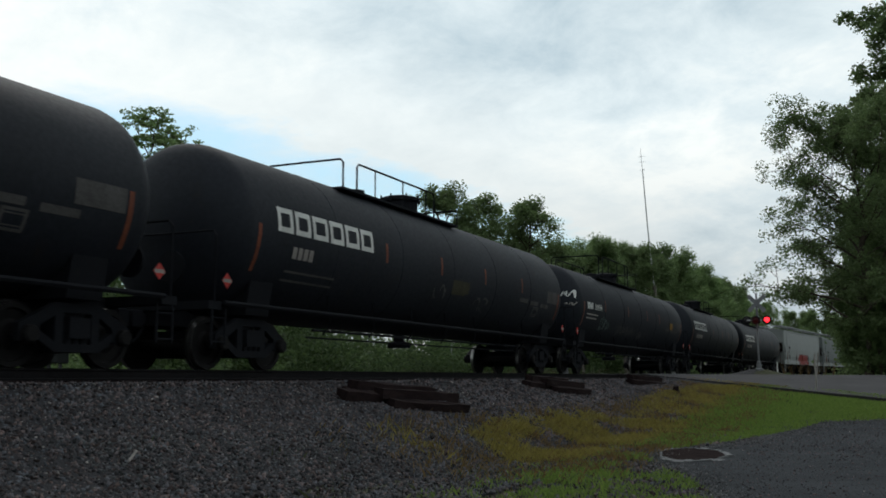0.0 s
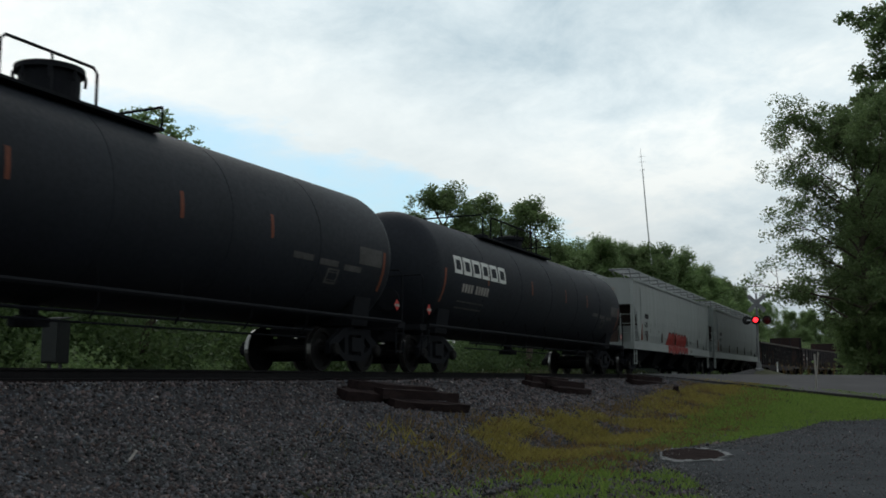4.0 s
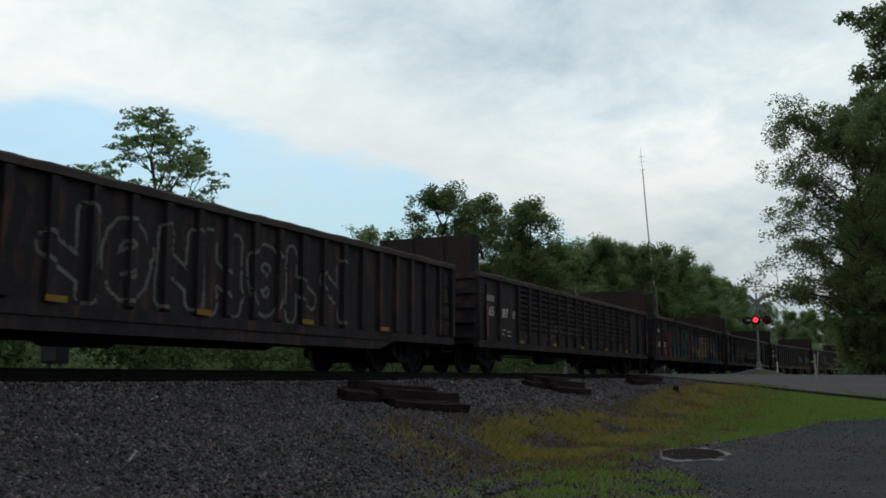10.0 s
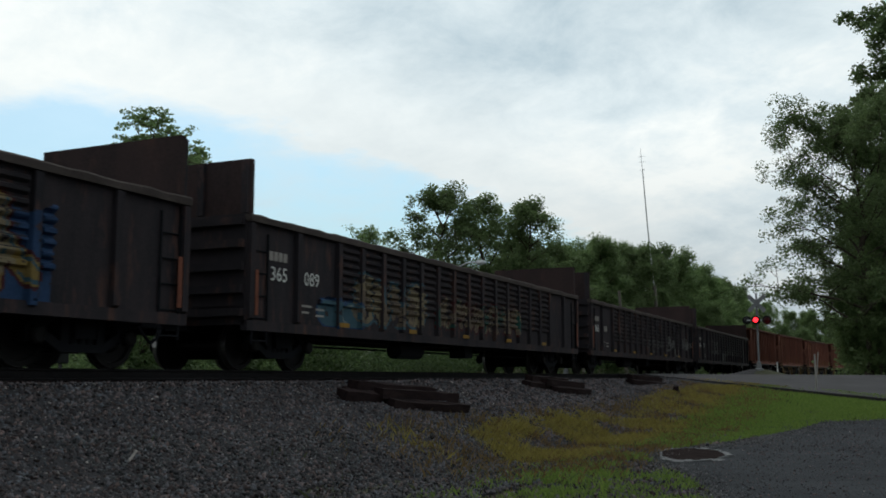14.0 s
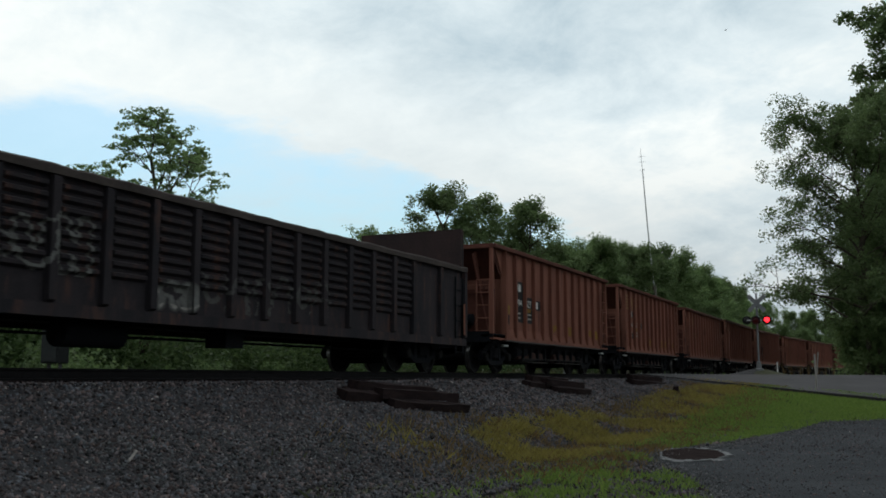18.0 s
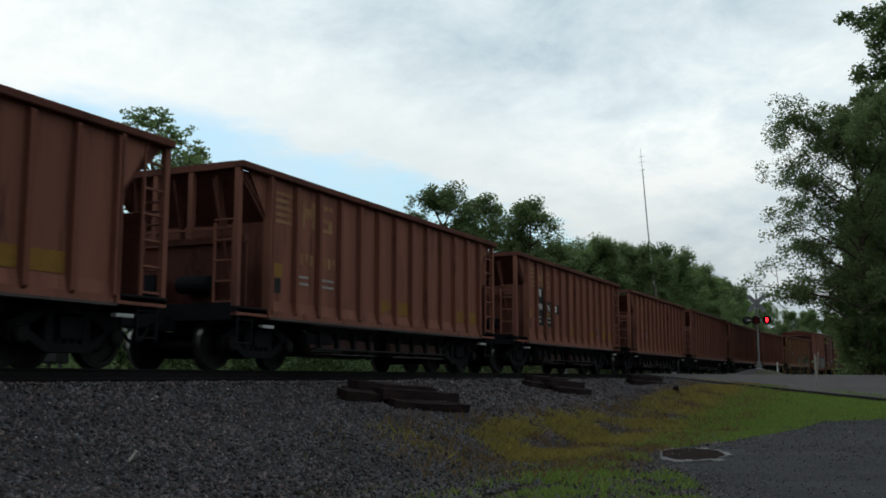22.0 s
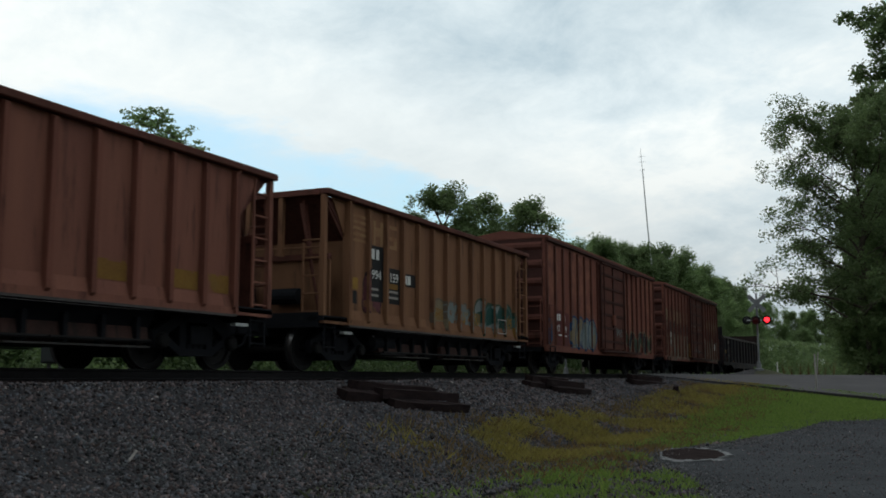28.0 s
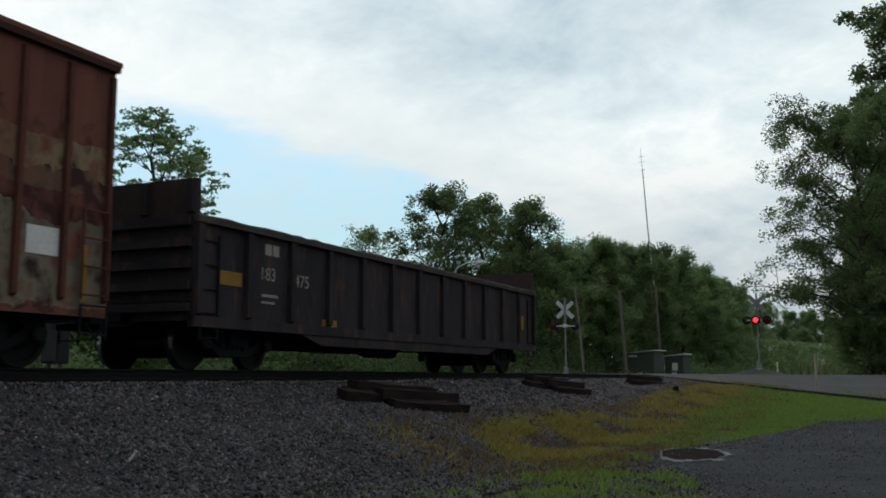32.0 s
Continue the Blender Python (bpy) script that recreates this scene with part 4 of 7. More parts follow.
def outlined(seed, n, fat, thick, fade):
    """Tall overlapping sprayed forms of which only the thin outline stands."""
    def paint(Y, Z):
        rng = np.random.default_rng(seed)
        y0, y1, z0, z1 = Y.min() + fat, Y.max() - fat, Z.min() + fat, Z.max() - fat
        out, w = np.full(Y.shape, -1), (y1 - y0) / n
        for k in range(n):
            d = np.full(Y.shape, 9.0)
            for stroke in (pillars, flourish, pillars)[k % 3](rng, y0 + (k + 0.5) * w, (z0 + z1) / 2, w, (z1 - z0) * rng.uniform(0.75, 0.96)):
                d = np.minimum(d, near(Y, Z, stroke))
            out[d < fat] = -1
            out[np.abs(d - fat) < thick] = 0
        out[patchy(rng, Y, Z, 0.15) * 0.6 + patchy(rng, Y, Z, 0.05) * 0.4 < fade] = -1
        return out
    return paint


def scribble(seed, turns, thick, fade):
    """One thin sprayed line that runs on in loops and zigzags."""
    def paint(Y, Z):
        rng = np.random.default_rng(seed)
        y0, y1, z0, z1 = Y.min(), Y.max(), Z.min(), Z.max()
        amp = rng.uniform(0.35, 1.0, turns + 1)
        line = []
        for k in range(turns * 10 + 1):
            t, a = k / (turns * 10), 2 * math.pi * k / 10
            h = amp[k // 10] * (z1 - z0) * 0.42
            line.append((y0 + (0.1 + 0.8 * t) * (y1 - y0) + 0.7 * h * math.sin(a * 0.5 + amp[k // 10]), (z0 + z1) / 2 + h * math.cos(a)))
        out = np.where(near(Y, Z, line) < thick, 0, -1)
        out[patchy(rng, Y, Z, 0.12) < fade] = -1
        return out
    return paint


def blotch(seed, cell, level):
    """Ragged stains that thin out towards the rim."""
    def paint(Y, Z):
        rng = np.random.default_rng(seed)
        rim = np.minimum(np.minimum(Z - Z.min(), Z.max() - Z) / (Z.max() - Z.min()) * 4, 1)
        f = patchy(rng, Y, Z, cell) * 0.75 + patchy(rng, Y, Z, 0.07) * 0.25
        return np.where(f * (0.7 + 0.3 * rim) > level, 0, -1)
    return paint


def drips(seed, n):
    """Thin upright runs of dirt, broken and of uneven length."""
    def paint(Y, Z):
        rng = np.random.default_rng(seed)
        out = np.full(Y.shape, -1)
        y0, y1, z0, z1 = Y.min(), Y.max(), Z.min(), Z.max()
        for k in range(n):
            y = y0 + (k + rng.uniform(0.2, 0.8)) * (y1 - y0) / n
            low = z0 + (z1 - z0) * rng.uniform(0, 0.6) ** 1.5
            high = low + rng.uniform(0.25, 0.75)
            out[(np.abs(Y - y - 0.02 * np.sin(6 * Z + k)) < rng.uniform(0.012, 0.03)) & (Z > low) & (Z < high)] = 0 if rng.random() < 0.75 else 1
        out[patchy(rng, Y, Z, 0.14) < 0.36] = -1
        return out
    return paint


def mural(car, profile, y0, y1, z0, z1, step, paint, materials, label, head=False, name="graffiti", kind=""):
    """A thin coat of sprayed paint laid over the ribs and sheets of a car's near side."""
    ny, nz = int(round((y1 - y0) / step)), int(round((z1 - z0) / step))
    ys, zs = y0 + step * np.arange(ny + 1), z0 + step * np.arange(nz + 1)
    Yc, Zc = np.meshgrid((ys[:-1] + ys[1:]) / 2, (zs[:-1] + zs[1:]) / 2, indexing="ij")
    tone = paint(Yc, Zc)
    Y, Z = np.meshgrid(ys, zs, indexing="ij")
    co = np.stack([Y, profile(Y, Z) - 0.006, Z] if head else [profile(Y, Z) + 0.005, Y, Z], -1).reshape(-1, 3)
    i, j = np.nonzero(tone >= 0)
    a = i * (nz + 1) + j
    quads = np.stack([a, a + nz + 1, a + nz + 2, a + 1], 1)
    used, back = np.unique(quads, return_inverse=True)
    me = bpy.data.meshes.new(name)
    me.from_pydata(co[used].tolist(), [], back.reshape(-1, 4).tolist())
    for m in materials:
        me.materials.append(m)
    me.polygons.foreach_set("material_index", np.minimum(tone[i, j], len(materials) - 1).astype(np.int32))
    ob = new(name, me)
    ob.parent = car
    return tagged(ob, label, kind=kind)


def ribbed(sheet_x, rib_x, half, stands):
    """The near side's depth: flat sheets with upright ribs at the given places."""
    at = np.array(stands)

    def depth(Y, Z):
        return np.where(np.abs(Y[..., None] - at).min(-1) < half, rib_x, sheet_x)
    return depth


def pressed(stands, pitch, lo, top):
    """The near side of a gondola whose bays are pressed into eight level ribs."""
    at = np.array(stands)

    def depth(Y, Z):
        k = (Z - lo - 0.56) / ((top - lo - 0.84) / 7)
        off = np.abs(k - np.clip(np.round(k), 0, 7)) * (top - lo - 0.84) / 7
        x = 1.5 + 0.075 * np.clip((0.06 - off) / 0.03, 0, 1)
        gap = np.abs(Y[..., None] - at).min(-1)
        return np.where(gap < 0.075, 1.60, np.where(gap < 0.125, 1.5, x))
    return depth


def covered_hopper(length, over, paint, number, red):
    car = thing("covered_hopper_car", "weathered light grey covered hopper car", "railway car", "cars of the train")
    a, b = over[0], length - over[1]

    def depth(Y, Z):
        return np.where(Z < 1.42, 1.56, np.interp(Z, (1.42, 1.75, 2.4, 3.1, 3.8), (1.40, 1.50, 1.56, 1.57, 1.54)))
    mural(car, depth, a + 2.0, b - 1.6, 1.5, 3.4, 0.03, drips(int(length * 10), 17), [M_GRIME, M_CHUTE], "thin dark drip streaks", name="drip_streaks", kind="stuff")
    if red:
        mural(car, depth, 13.1, 14.6, 1.46, 1.95, 0.02, scribble(73, 4, 0.02, 0.3), [M_GRIME], "faint dark sprayed tag")
        mural(car, depth, 13.2, 14.0, 1.12, 1.38, 0.02, scribble(74, 5, 0.018, 0.2), [M_GRIME], "small dark sprayed tag")
        paint = surface("grey_paint_with_red_graffiti", (0.258, 0.272, 0.268), (0.196, 0.208, 0.205), 0.65, 0.6, 55, 0.08, streak=(0.150, 0.142, 0.122), amount=0.38, stretch=(1, 3.5, 0.35), car=car)
        mural(car, depth, 7.75, 12.85, 0.93, 2.17, 0.02, throw_up(71, 6, 0.24, 0.055, 0.10), [M_REDPAINT, M_REDDARK, M_REDPAINT, M_REDLINE], "red sprayed graffiti forms with dark outlines")
    sill = M_GREYSILL
    side = [(1.40, 1.42), (1.50, 1.75), (1.56, 2.4), (1.57, 3.1), (1.54, 3.8), (1.50, 4.08), (1.2, 4.22), (0.6, 4.30)]
    section = side + [(-x, z) for x, z in side[::-1]]
    part("body", loft(B(), section, a + 1.35, b - 1.35), paint, car)
    for k in range(5):
        y = a + 3.0 + (b - a - 6.0) * k / 4
        part("panel_seam", loft(B(), [(1.505, 1.75), (1.563, 2.4), (1.573, 3.1), (1.543, 3.8), (1.503, 4.06), (1.49, 4.06), (1.53, 3.8), (1.56, 3.1), (1.55, 2.4), (1.49, 1.75)], y - 0.02, y + 0.02), paint, car)
        part("rust_streak", box(B(), 1.50, 1.545, y - 0.45, y - 0.40, 1.5, 1.95), M_CHUTE, car, "rusty streak")
    for e, w in ((a, 1), (b, -1)):
        for sx in (-1, 1):
            ends = [(0.1, 4.05), (0.1, 2.95), (0.32, 2.9), (0.75, 2.2), (1.1, 1.48), (1.36, 1.45), (1.36, 4.05)]
            pts = [(sx * 1.5, e + w * y, z) for y, z in ends]
            part("end_side_sheet", slab(B(), pts if sx * w > 0 else pts[::-1], 0.03), paint, car)
            part("corner_post", box(B(), *sorted((sx * 1.42, sx * 1.56)), *sorted((e, e + w * 0.13)), 1.1, 4.1), paint, car)
            part("ladder", ladder(B(), sx * 1.56, e + w * 0.36, 1.45, 2.72, 0.5, step=0.36), sill, car)
            part("step", ladder(B(), sx * 1.52, e + w * 0.33, 0.42, 1.07, 0.42), sill, car)
            part("end_ladder", ladder(B(), sx * 1.22, e - w * 0.06, 1.3, 2.6, 0.46, "X", step=0.4), sill, car)
        part("slope_sheet", slab(B(), [(-1.48, e + w * 0.35, 3.2), (1.48, e + w * 0.35, 3.2), (1.4, e + w * 2.0, 1.45), (-1.4, e + w * 2.0, 1.45)], 0.03), M_DARKBROWN, car, "dark brown slope sheet")
        part("end_hood", box(B(), -1.42, 1.42, *sorted((e + w * 0.04, e + w * 1.0)), 3.0, 4.12), paint, car)
        part("end_platform", box(B(), -1.42, 1.42, *sorted((e, e + w * 1.6)), 1.1, 1.38), sill, car)
        part("bearing_plate", box(B(), -0.6, 0.6, *sorted((e + w * 0.9, e + w * 1.0)), 1.38, 3.0), M_DARKBROWN, car)
        part("roof_step", tube(B(), [(1.2, e - w * 0.15, 4.46), (1.2, e - w * 0.12, 4.2), (1.2, e + w * 0.1, 4.1)], 0.025, 6), M_GALV, car)
        coupler(car, e - w * (over[0] - 0.05 if w > 0 else over[1] - 0.05), -w)
    for sx in (-1, 1):
        part("side_sill", box(B(), *sorted((sx * 1.38, sx * 1.56)), a + 0.02, b - 0.02, 1.07, 1.42), sill, car, "pale grey side sill")
        part("roof_rail", box(B(), *sorted((sx * 1.47, sx * 1.57)), a, b, 4.02, 4.13), M_GREYSILL, car)
        bm = B()
        for x in (0.52, 0.82, 1.12, 1.42):
            box(bm, *sorted((sx * x, sx * (x + (0.035 if x in (0.52, 1.42) else 0.008)))), a, b, 4.52, 4.55)
        for i in range(int((b - a) / 0.06)):
            y = a + i * 0.06
            box(bm, *sorted((sx * 0.55, sx * 1.42)), y, y + 0.012, 4.53, 4.545)
        board = part("running_board", bm, M_GALV, car, "galvanised grating running board")
        k = int((b - a) / 1.8)
        for i in range(k + 1):
            y = a + (b - a) * i / k
            bm = tube(B(), [(sx * 1.40, y, 4.52), (sx * 1.47, y, 4.12)], 0.022, 5)
            box(bm, *sorted((sx * 0.52, sx * 1.44)), y - 0.05, y + 0.05, 4.47, 4.515)
            tube(bm, [(sx * 0.6, y, 4.48), (sx * 0.8, y, 4.24)], 0.022, 5)
            part("board_bracket", bm, M_SIGNBACK, board)
    n = 4
    for i in range(n):
        y = a + 3.7 + (b - a - 7.4) * i / (n - 1)
        bm, h = B(), (b - a - 7.4) / (n - 1) / 2
        topv = [bm.verts.new(p) for p in ((-1.38, y - h, 1.42), (1.38, y - h, 1.42), (1.38, y + h, 1.42), (-1.38, y + h, 1.42))]
        low = [bm.verts.new(p) for p in ((-0.7, y - 0.4, 0.42), (0.7, y - 0.4, 0.42), (0.7, y + 0.4, 0.42), (-0.7, y + 0.4, 0.42))]
        bm.faces.new(low[::-1]), bm.faces.new(topv)
        for k in range(4):
            bm.faces.new((low[k], low[(k + 1) % 4], topv[(k + 1) % 4], topv[k]))
        part("hopper_bay", bm, M_UNDER, car)
        part("outlet_gate", box(B(), -0.85, 0.85, y - 0.45, y + 0.45, 0.34, 0.44), M_UNDER, car)
    part("centre_sill", box(B(), -0.25, 0.25, a, b, 0.7, 1.06), M_UNDER, car)
    for k in range(4):
        part("stencil_bar", box(B(), 1.565, 1.575, 3.03 + k * 0.18, 3.16 + k * 0.18, 2.48, 2.68), M_BLACKPLATE, car)
    lettering(car, number, 1.57, 2.92, 2.1, 0.3, M_BLACKPLATE, name="stencil_number")
    for k in range(2):
        part("stencil_bar", box(B(), 1.55, 1.56, 3.0, 3.65, 1.86 - 0.12 * k, 1.91 - 0.12 * k), M_FAINT, car)
    part("rust_strip", box(B(), 1.49, 1.545, 2.55, 2.63, 1.5, 2.3), M_REDTAPE, car, "rust-coloured vertical strip")
    for e, w in ((a, 1),):
        part("stencil_bar", box(B(), 0.3, 0.75, e - 0.01, e + 0.03, 3.62, 3.74), M_PALE, car)
        part("stencil_bar", box(B(), 0.3, 0.75, e - 0.01, e + 0.03, 3.42, 3.54), M_PALE, car)
    make_bogie(car, 2.4), make_bogie(car, length - 2.4)
    return car


def gondola(length, top, paint, bulk, corrugated, posts):
    car = thing("gondola_car", "dark rusted open gondola car with ribbed sides", "railway car", "cars of the train")
    a, b = 0.8, length - 0.8
    lo = 0.78
    for sx in (-1, 1):
        part("side_sheet", box(B(), *sorted((sx * 1.47, sx * 1.50)), a, b, lo, top - 0.1), paint, car)
        bm, rings, bent = B(), [], random.Random(int(length * 100) + sx)
        for k in range(61):
            y, up, out = a + (b - a) * k / 60, bent.uniform(-0.018, 0.012), bent.uniform(-0.012, 0.012)
            rings.append([bm.verts.new((sx * (x + out), y, z)) for x, z in ((1.44, top - 0.14), (1.6, top - 0.14), (1.6, top - 0.03 + up), (1.57, top + up), (1.46, top + up), (1.44, top - 0.03 + up))])
        for p, q in zip(rings, rings[1:]):
            for k in range(6):
                bm.faces.new((p[k], p[(k + 1) % 6], q[(k + 1) % 6], q[k]))
        bm.faces.new(rings[0][::-1]), bm.faces.new(rings[-1])
        bmesh.ops.recalc_face_normals(bm, faces=bm.faces)
        part("top_rail", bm, M_TOPRAIL, car, "battered grimy top rail")
        if not corrugated:
            belly = [(sx * 1.5, 3.9, lo - 0.08), (sx * 1.5, 4.7, lo - 0.30), (sx * 1.5, length - 4.7, lo - 0.30), (sx * 1.5, length - 3.9, lo - 0.08)]
            part("fish_belly_sill", slab(B(), belly, 0.03), paint, car)
        part("side_sill", box(B(), *sorted((sx * 1.42, sx * 1.56)), a, b, lo - 0.1, lo + 0.08), paint, car)
        first = None
        if corrugated:
            # two plain bays at each end, ribbed bays between
            inner = b - a - 0.18 - 6.0
            stand = [a + 0.09, a + 1.59] + [a + 3.09 + inner * i / 14 for i in range(15)] + [b - 1.59, b - 0.09]
        else:
            stand = [a + 0.09 + (b - a - 0.18) * i / posts for i in range(posts + 1)]
        for y in stand:
            m = pose(0, y, 0)
            if first is None:
                bm = loft(B(), [(sx * 1.5, lo + 0.08), (sx * 1.6, lo + 0.12), (sx * 1.6, top - 0.16), (sx * 1.5, top - 0.14)], -0.07, 0.07)
                first = part("side_post", bm, paint, car)
                first.matrix_local = m
            else:
                again(first, m)
        if corrugated:
            first = None
            pitch = inner / 14
            for i in range(14):
                y = a + 3.09 + pitch * (i + 0.5)
                m = pose(0, y, 0)
                if first is None:
                    bm = B()
                    for k in range(8):
                        z = lo + 0.56 + (top - lo - 0.84) * k / 7
                        w = pitch / 2 - 0.13
                        loft(bm, [(sx * 1.5, z - 0.06), (sx * 1.57, z - 0.02), (sx * 1.575, z + 0.03), (sx * 1.5, z + 0.06)], -w, w)
                    first = part("pressed_ribs", bm, paint, car)
                    first.matrix_local = m
                else:
                    again(first, m)
    for e, w in ((a, 1), (b, -1)):
        bm = B()
        box(bm, -1.47, 1.47, *sorted((e, e + w * 0.04)), lo, top)
        part("end_sheet", bm, paint, car)
        for k in range(5):
            z = lo + 0.22 + (top - lo - 0.35) * k / 4
            part("end_rib", box(B(), -1.47, 1.47, *sorted((e - w * 0.09, e)), z - 0.07, z + 0.07), paint, car)
        if bulk:
            h, back = bulk
            part("raised_end", box(B(), -1.5, 1.5, *sorted((e + w * back, e + w * (back + 0.12))), top - 0.3, h), M_BULK, car, "rusty raised end bulkhead")
            for x in (-1.42, -0.5, 0.45, 1.42):
                part("bulkhead_post", box(B(), x - 0.07, x + 0.07, *sorted((e + w * (back - 0.07), e + w * back)), top + 0.02, h - 0.03), paint, car)
        coupler(car, e - w * 0.8, -w)
        for sx in (-1.53, 1.53):
            part("ladder", ladder(B(), sx, e + w * 0.4, 0.45, top - 0.3, 0.45), M_UNDER, car)
    part("brake_reservoir", spun(B(), [(0.05, 7.6), (0.2, 7.65), (0.2, 8.9), (0.05, 8.95)], "Y", 14, (0.85, 0, 0.5)), M_UNDER, car)
    part("brake_valve", box(B(), 0.7, 1.15, 11.2, 11.7, 0.38, 0.7), M_UNDER, car)
    part("brake_rod", tube(B(), [(0.6, 3.4, 0.5), (0.6, length - 3.4, 0.5)], 0.025, 6), M_UNDER, car)
    part("floor", box(B(), -1.47, 1.47, a, b, lo + 0.25, lo + 0.32), paint, car)
    part("centre_sill", box(B(), -0.25, 0.25, a, b, 0.7, 1.02), M_UNDER, car)
    make_bogie(car, 2.5), make_bogie(car, length - 2.5)
    return car


RIBS = 12


def ore_hopper(length, paint, top=3.58, slot=0.0):
    car = thing("open_hopper_car", "faded orange-brown ribbed open hopper car", "railway car", "cars of the train")
    a, b = 0.95, length - 0.8
    lo = 0.95
    for sx in (-1, 1):
        part("side_sheet", box(B(), *sorted((sx * 1.48, sx * 1.51)), a + 0.95, b - 1.1, lo, top - 0.1), paint, car)
        soften(part("top_chord", box(B(), *sorted((sx * 1.45, sx * 1.65)), a, b, top - 0.12, top), M_RIB, car, "grimy dark top chord"), 0.015)
        part("side_sill", box(B(), *sorted((sx * 1.46, sx * 1.57)), a + 0.02, b - 0.02, lo - 0.02, lo + 0.1), paint, car)
        part("sill_flange", box(B(), *sorted((sx * 1.44, sx * 1.62)), a + 0.95, b - 1.1, lo - 0.06, lo - 0.02), M_GRIMY, car, "grimy sill flange with a worn edge")
        bm = slab(B(), [(sx * 1.512, a + 0.95, lo + 0.30), (sx * 1.512, b - 1.1, lo + 0.30), (sx * 1.56, b - 1.1, lo + 0.10), (sx * 1.56, a + 0.95, lo + 0.10)], 0.008)
        part("sill_shed", bm, paint, car)
        for y in (a + 0.95, b - 1.1):
            part("edge_flange", box(B(), *sorted((sx * 1.44, sx * 1.62)), y - 0.03, y + 0.03, lo, top - 0.12), paint, car)
        first, n = None, RIBS
        for i in range(n + 1):
            m = pose(0, a + 1.0 + (b - a - 2.15) * i / n, 0)
            if first is None:
                first = part("side_rib", loft(B(), [(sx * 1.51, lo), (sx * 1.62, lo + 0.1), (sx * 1.62, top - 0.18), (sx * 1.51, top - 0.11)], -0.045, 0.045), paint if paint == M_OCHRE else M_RIBBAR, car)
                first.matrix_local = m
            else:
                again(first, m)
    for e, w in ((a, 1), (b, -1)):
        for sx in (-1, 1):
            part("corner_post", box(B(), *sorted((sx * 1.46, sx * 1.56)), *sorted((e + w * 0.02, e + w * 0.12)), 1.0, top - 0.1), paint, car)
            bm = slab(B(), [(sx * 1.49, e + w * 0.4, top - 0.12), (sx * 1.49, e + w * 1.1, top - 0.12), (sx * 1.49, e + w * 1.1, top - 1.1)], 0.02)
            part("gusset", bm, paint, car)
            # corner and slope sheets: shade under the chord is put into their darker colour
            bm = slab(B(), [(sx * 1.45, e + w * 0.1, top - 0.12), (sx * 1.45, e + w * 1.1, top - 0.12), (sx * 1.45, e + w * 1.1, top - 1.15), (sx * 1.45, e + w * 0.9, top - 0.9)], 0.015)
            part("corner_sheet", bm, M_RIB, car)
            part("step", box(B(), *sorted((sx * 1.2, sx * 1.57)), *sorted((e, e + w * 1.1)), 0.98, 1.08), M_UNDER, car)
        part("end_chord", box(B(), -1.45, 1.45, *sorted((e, e + w * 0.14)), top - 0.12, top), M_RIB, car)
        bm = slab(B(), [(-1.47, e + w * 0.11, top - 0.09 - slot), (1.47, e + w * 0.11, top - 0.09 - slot), (1.47, e + w * 2.9, 1.1), (-1.47, e + w * 2.9, 1.1)], 0.03)
        part("slope_sheet", bm, M_RIB, car)
        part("end_post", box(B(), -0.35, -0.25, *sorted((e + w * 0.02, e + w * 0.12)), 2.3, top - 0.1), paint, car)
        part("end_post", box(B(), 0.45, 0.55, *sorted((e + w * 0.02, e + w * 0.12)), 2.3, top - 0.1), paint, car)
        part("end_sill", box(B(), -1.45, 1.45, *sorted((e, e + w * 0.3)), 0.85, 1.15), M_UNDER, car)
        part("brake_cylinder", spun(B(), [(0.05, -0.4), (0.16, -0.38), (0.16, 0.3), (0.05, 0.34)], "X", 14, (0.55, e + w * 0.24, 1.5)), M_UNDER, car)
        part("brake_valve", box(B(), -0.75, -0.3, *sorted((e + w * 0.08, e + w * 0.36)), 1.2, 1.7), M_UNDER, car)
        part("slope_brace", tube(B(), [(1.3, e + w * 0.3, 1.1), (0.9, e + w * 0.16, top - 0.25)], 0.035, 6), M_RIB, car)
        part("end_plate", box(B(), -1.47, 1.47, *sorted((e + w * 1.05, e + w * 1.1)), 1.1, 2.7), paint, car)
        # end sheet: grime and shade are both put into its darker colour
        part("end_sheet", box(B(), -1.44, 1.46, *sorted((e + w * 0.40, e + w * 0.44)), 1.1, 2.28), M_RIB if paint != M_OCHRE else paint, car)
        part("end_beam", box(B(), -1.46, 1.46, *sorted((e + w * 0.34, e + w * 0.46)), 2.24, 2.36), M_RIB, car)
        for x in (-0.95, 0.0, 0.95):
            part("end_stiffener", slab(B(), [(x, e + w * 0.12, top - 0.2), (x, e + w * 0.42, 2.3), (x, e + w * 0.5, 2.3), (x, e + w * 0.24, top - 0.2)], 0.05), M_RIB, car)
        part("grab_rail", tube(B(), [(-1.45, e + w * 0.05, 2.45), (1.45, e + w * 0.05, 2.45)], 0.02, 5), paint, car)
        for sx in (-1.25, 1.25):
            part("end_ladder", ladder(B(), sx, e + w * 0.04, 1.1, 2.55, 0.4, "X", step=0.36, r=0.02), paint, car)
        for sx in (-1.5, 1.5):
            if w < 0:
                part("ladder", ladder(B(), sx, e + w * 0.3, 1.08, top - 0.12, 0.46, r=0.022), paint, car)
            part("stirrup", ladder(B(), sx, e + w * 0.35, 0.4, 0.95, 0.42), M_UNDER, car)
        for sx in (-1, 1):
            part("sill_step", box(B(), *sorted((sx * 1.5, sx * 1.6)), *sorted((e + w * 0.75, e + w * 1.1)), 0.74, 0.79), M_GALV, car, "pale worn step edge")
        coupler(car, e - w * 0.8, -w)
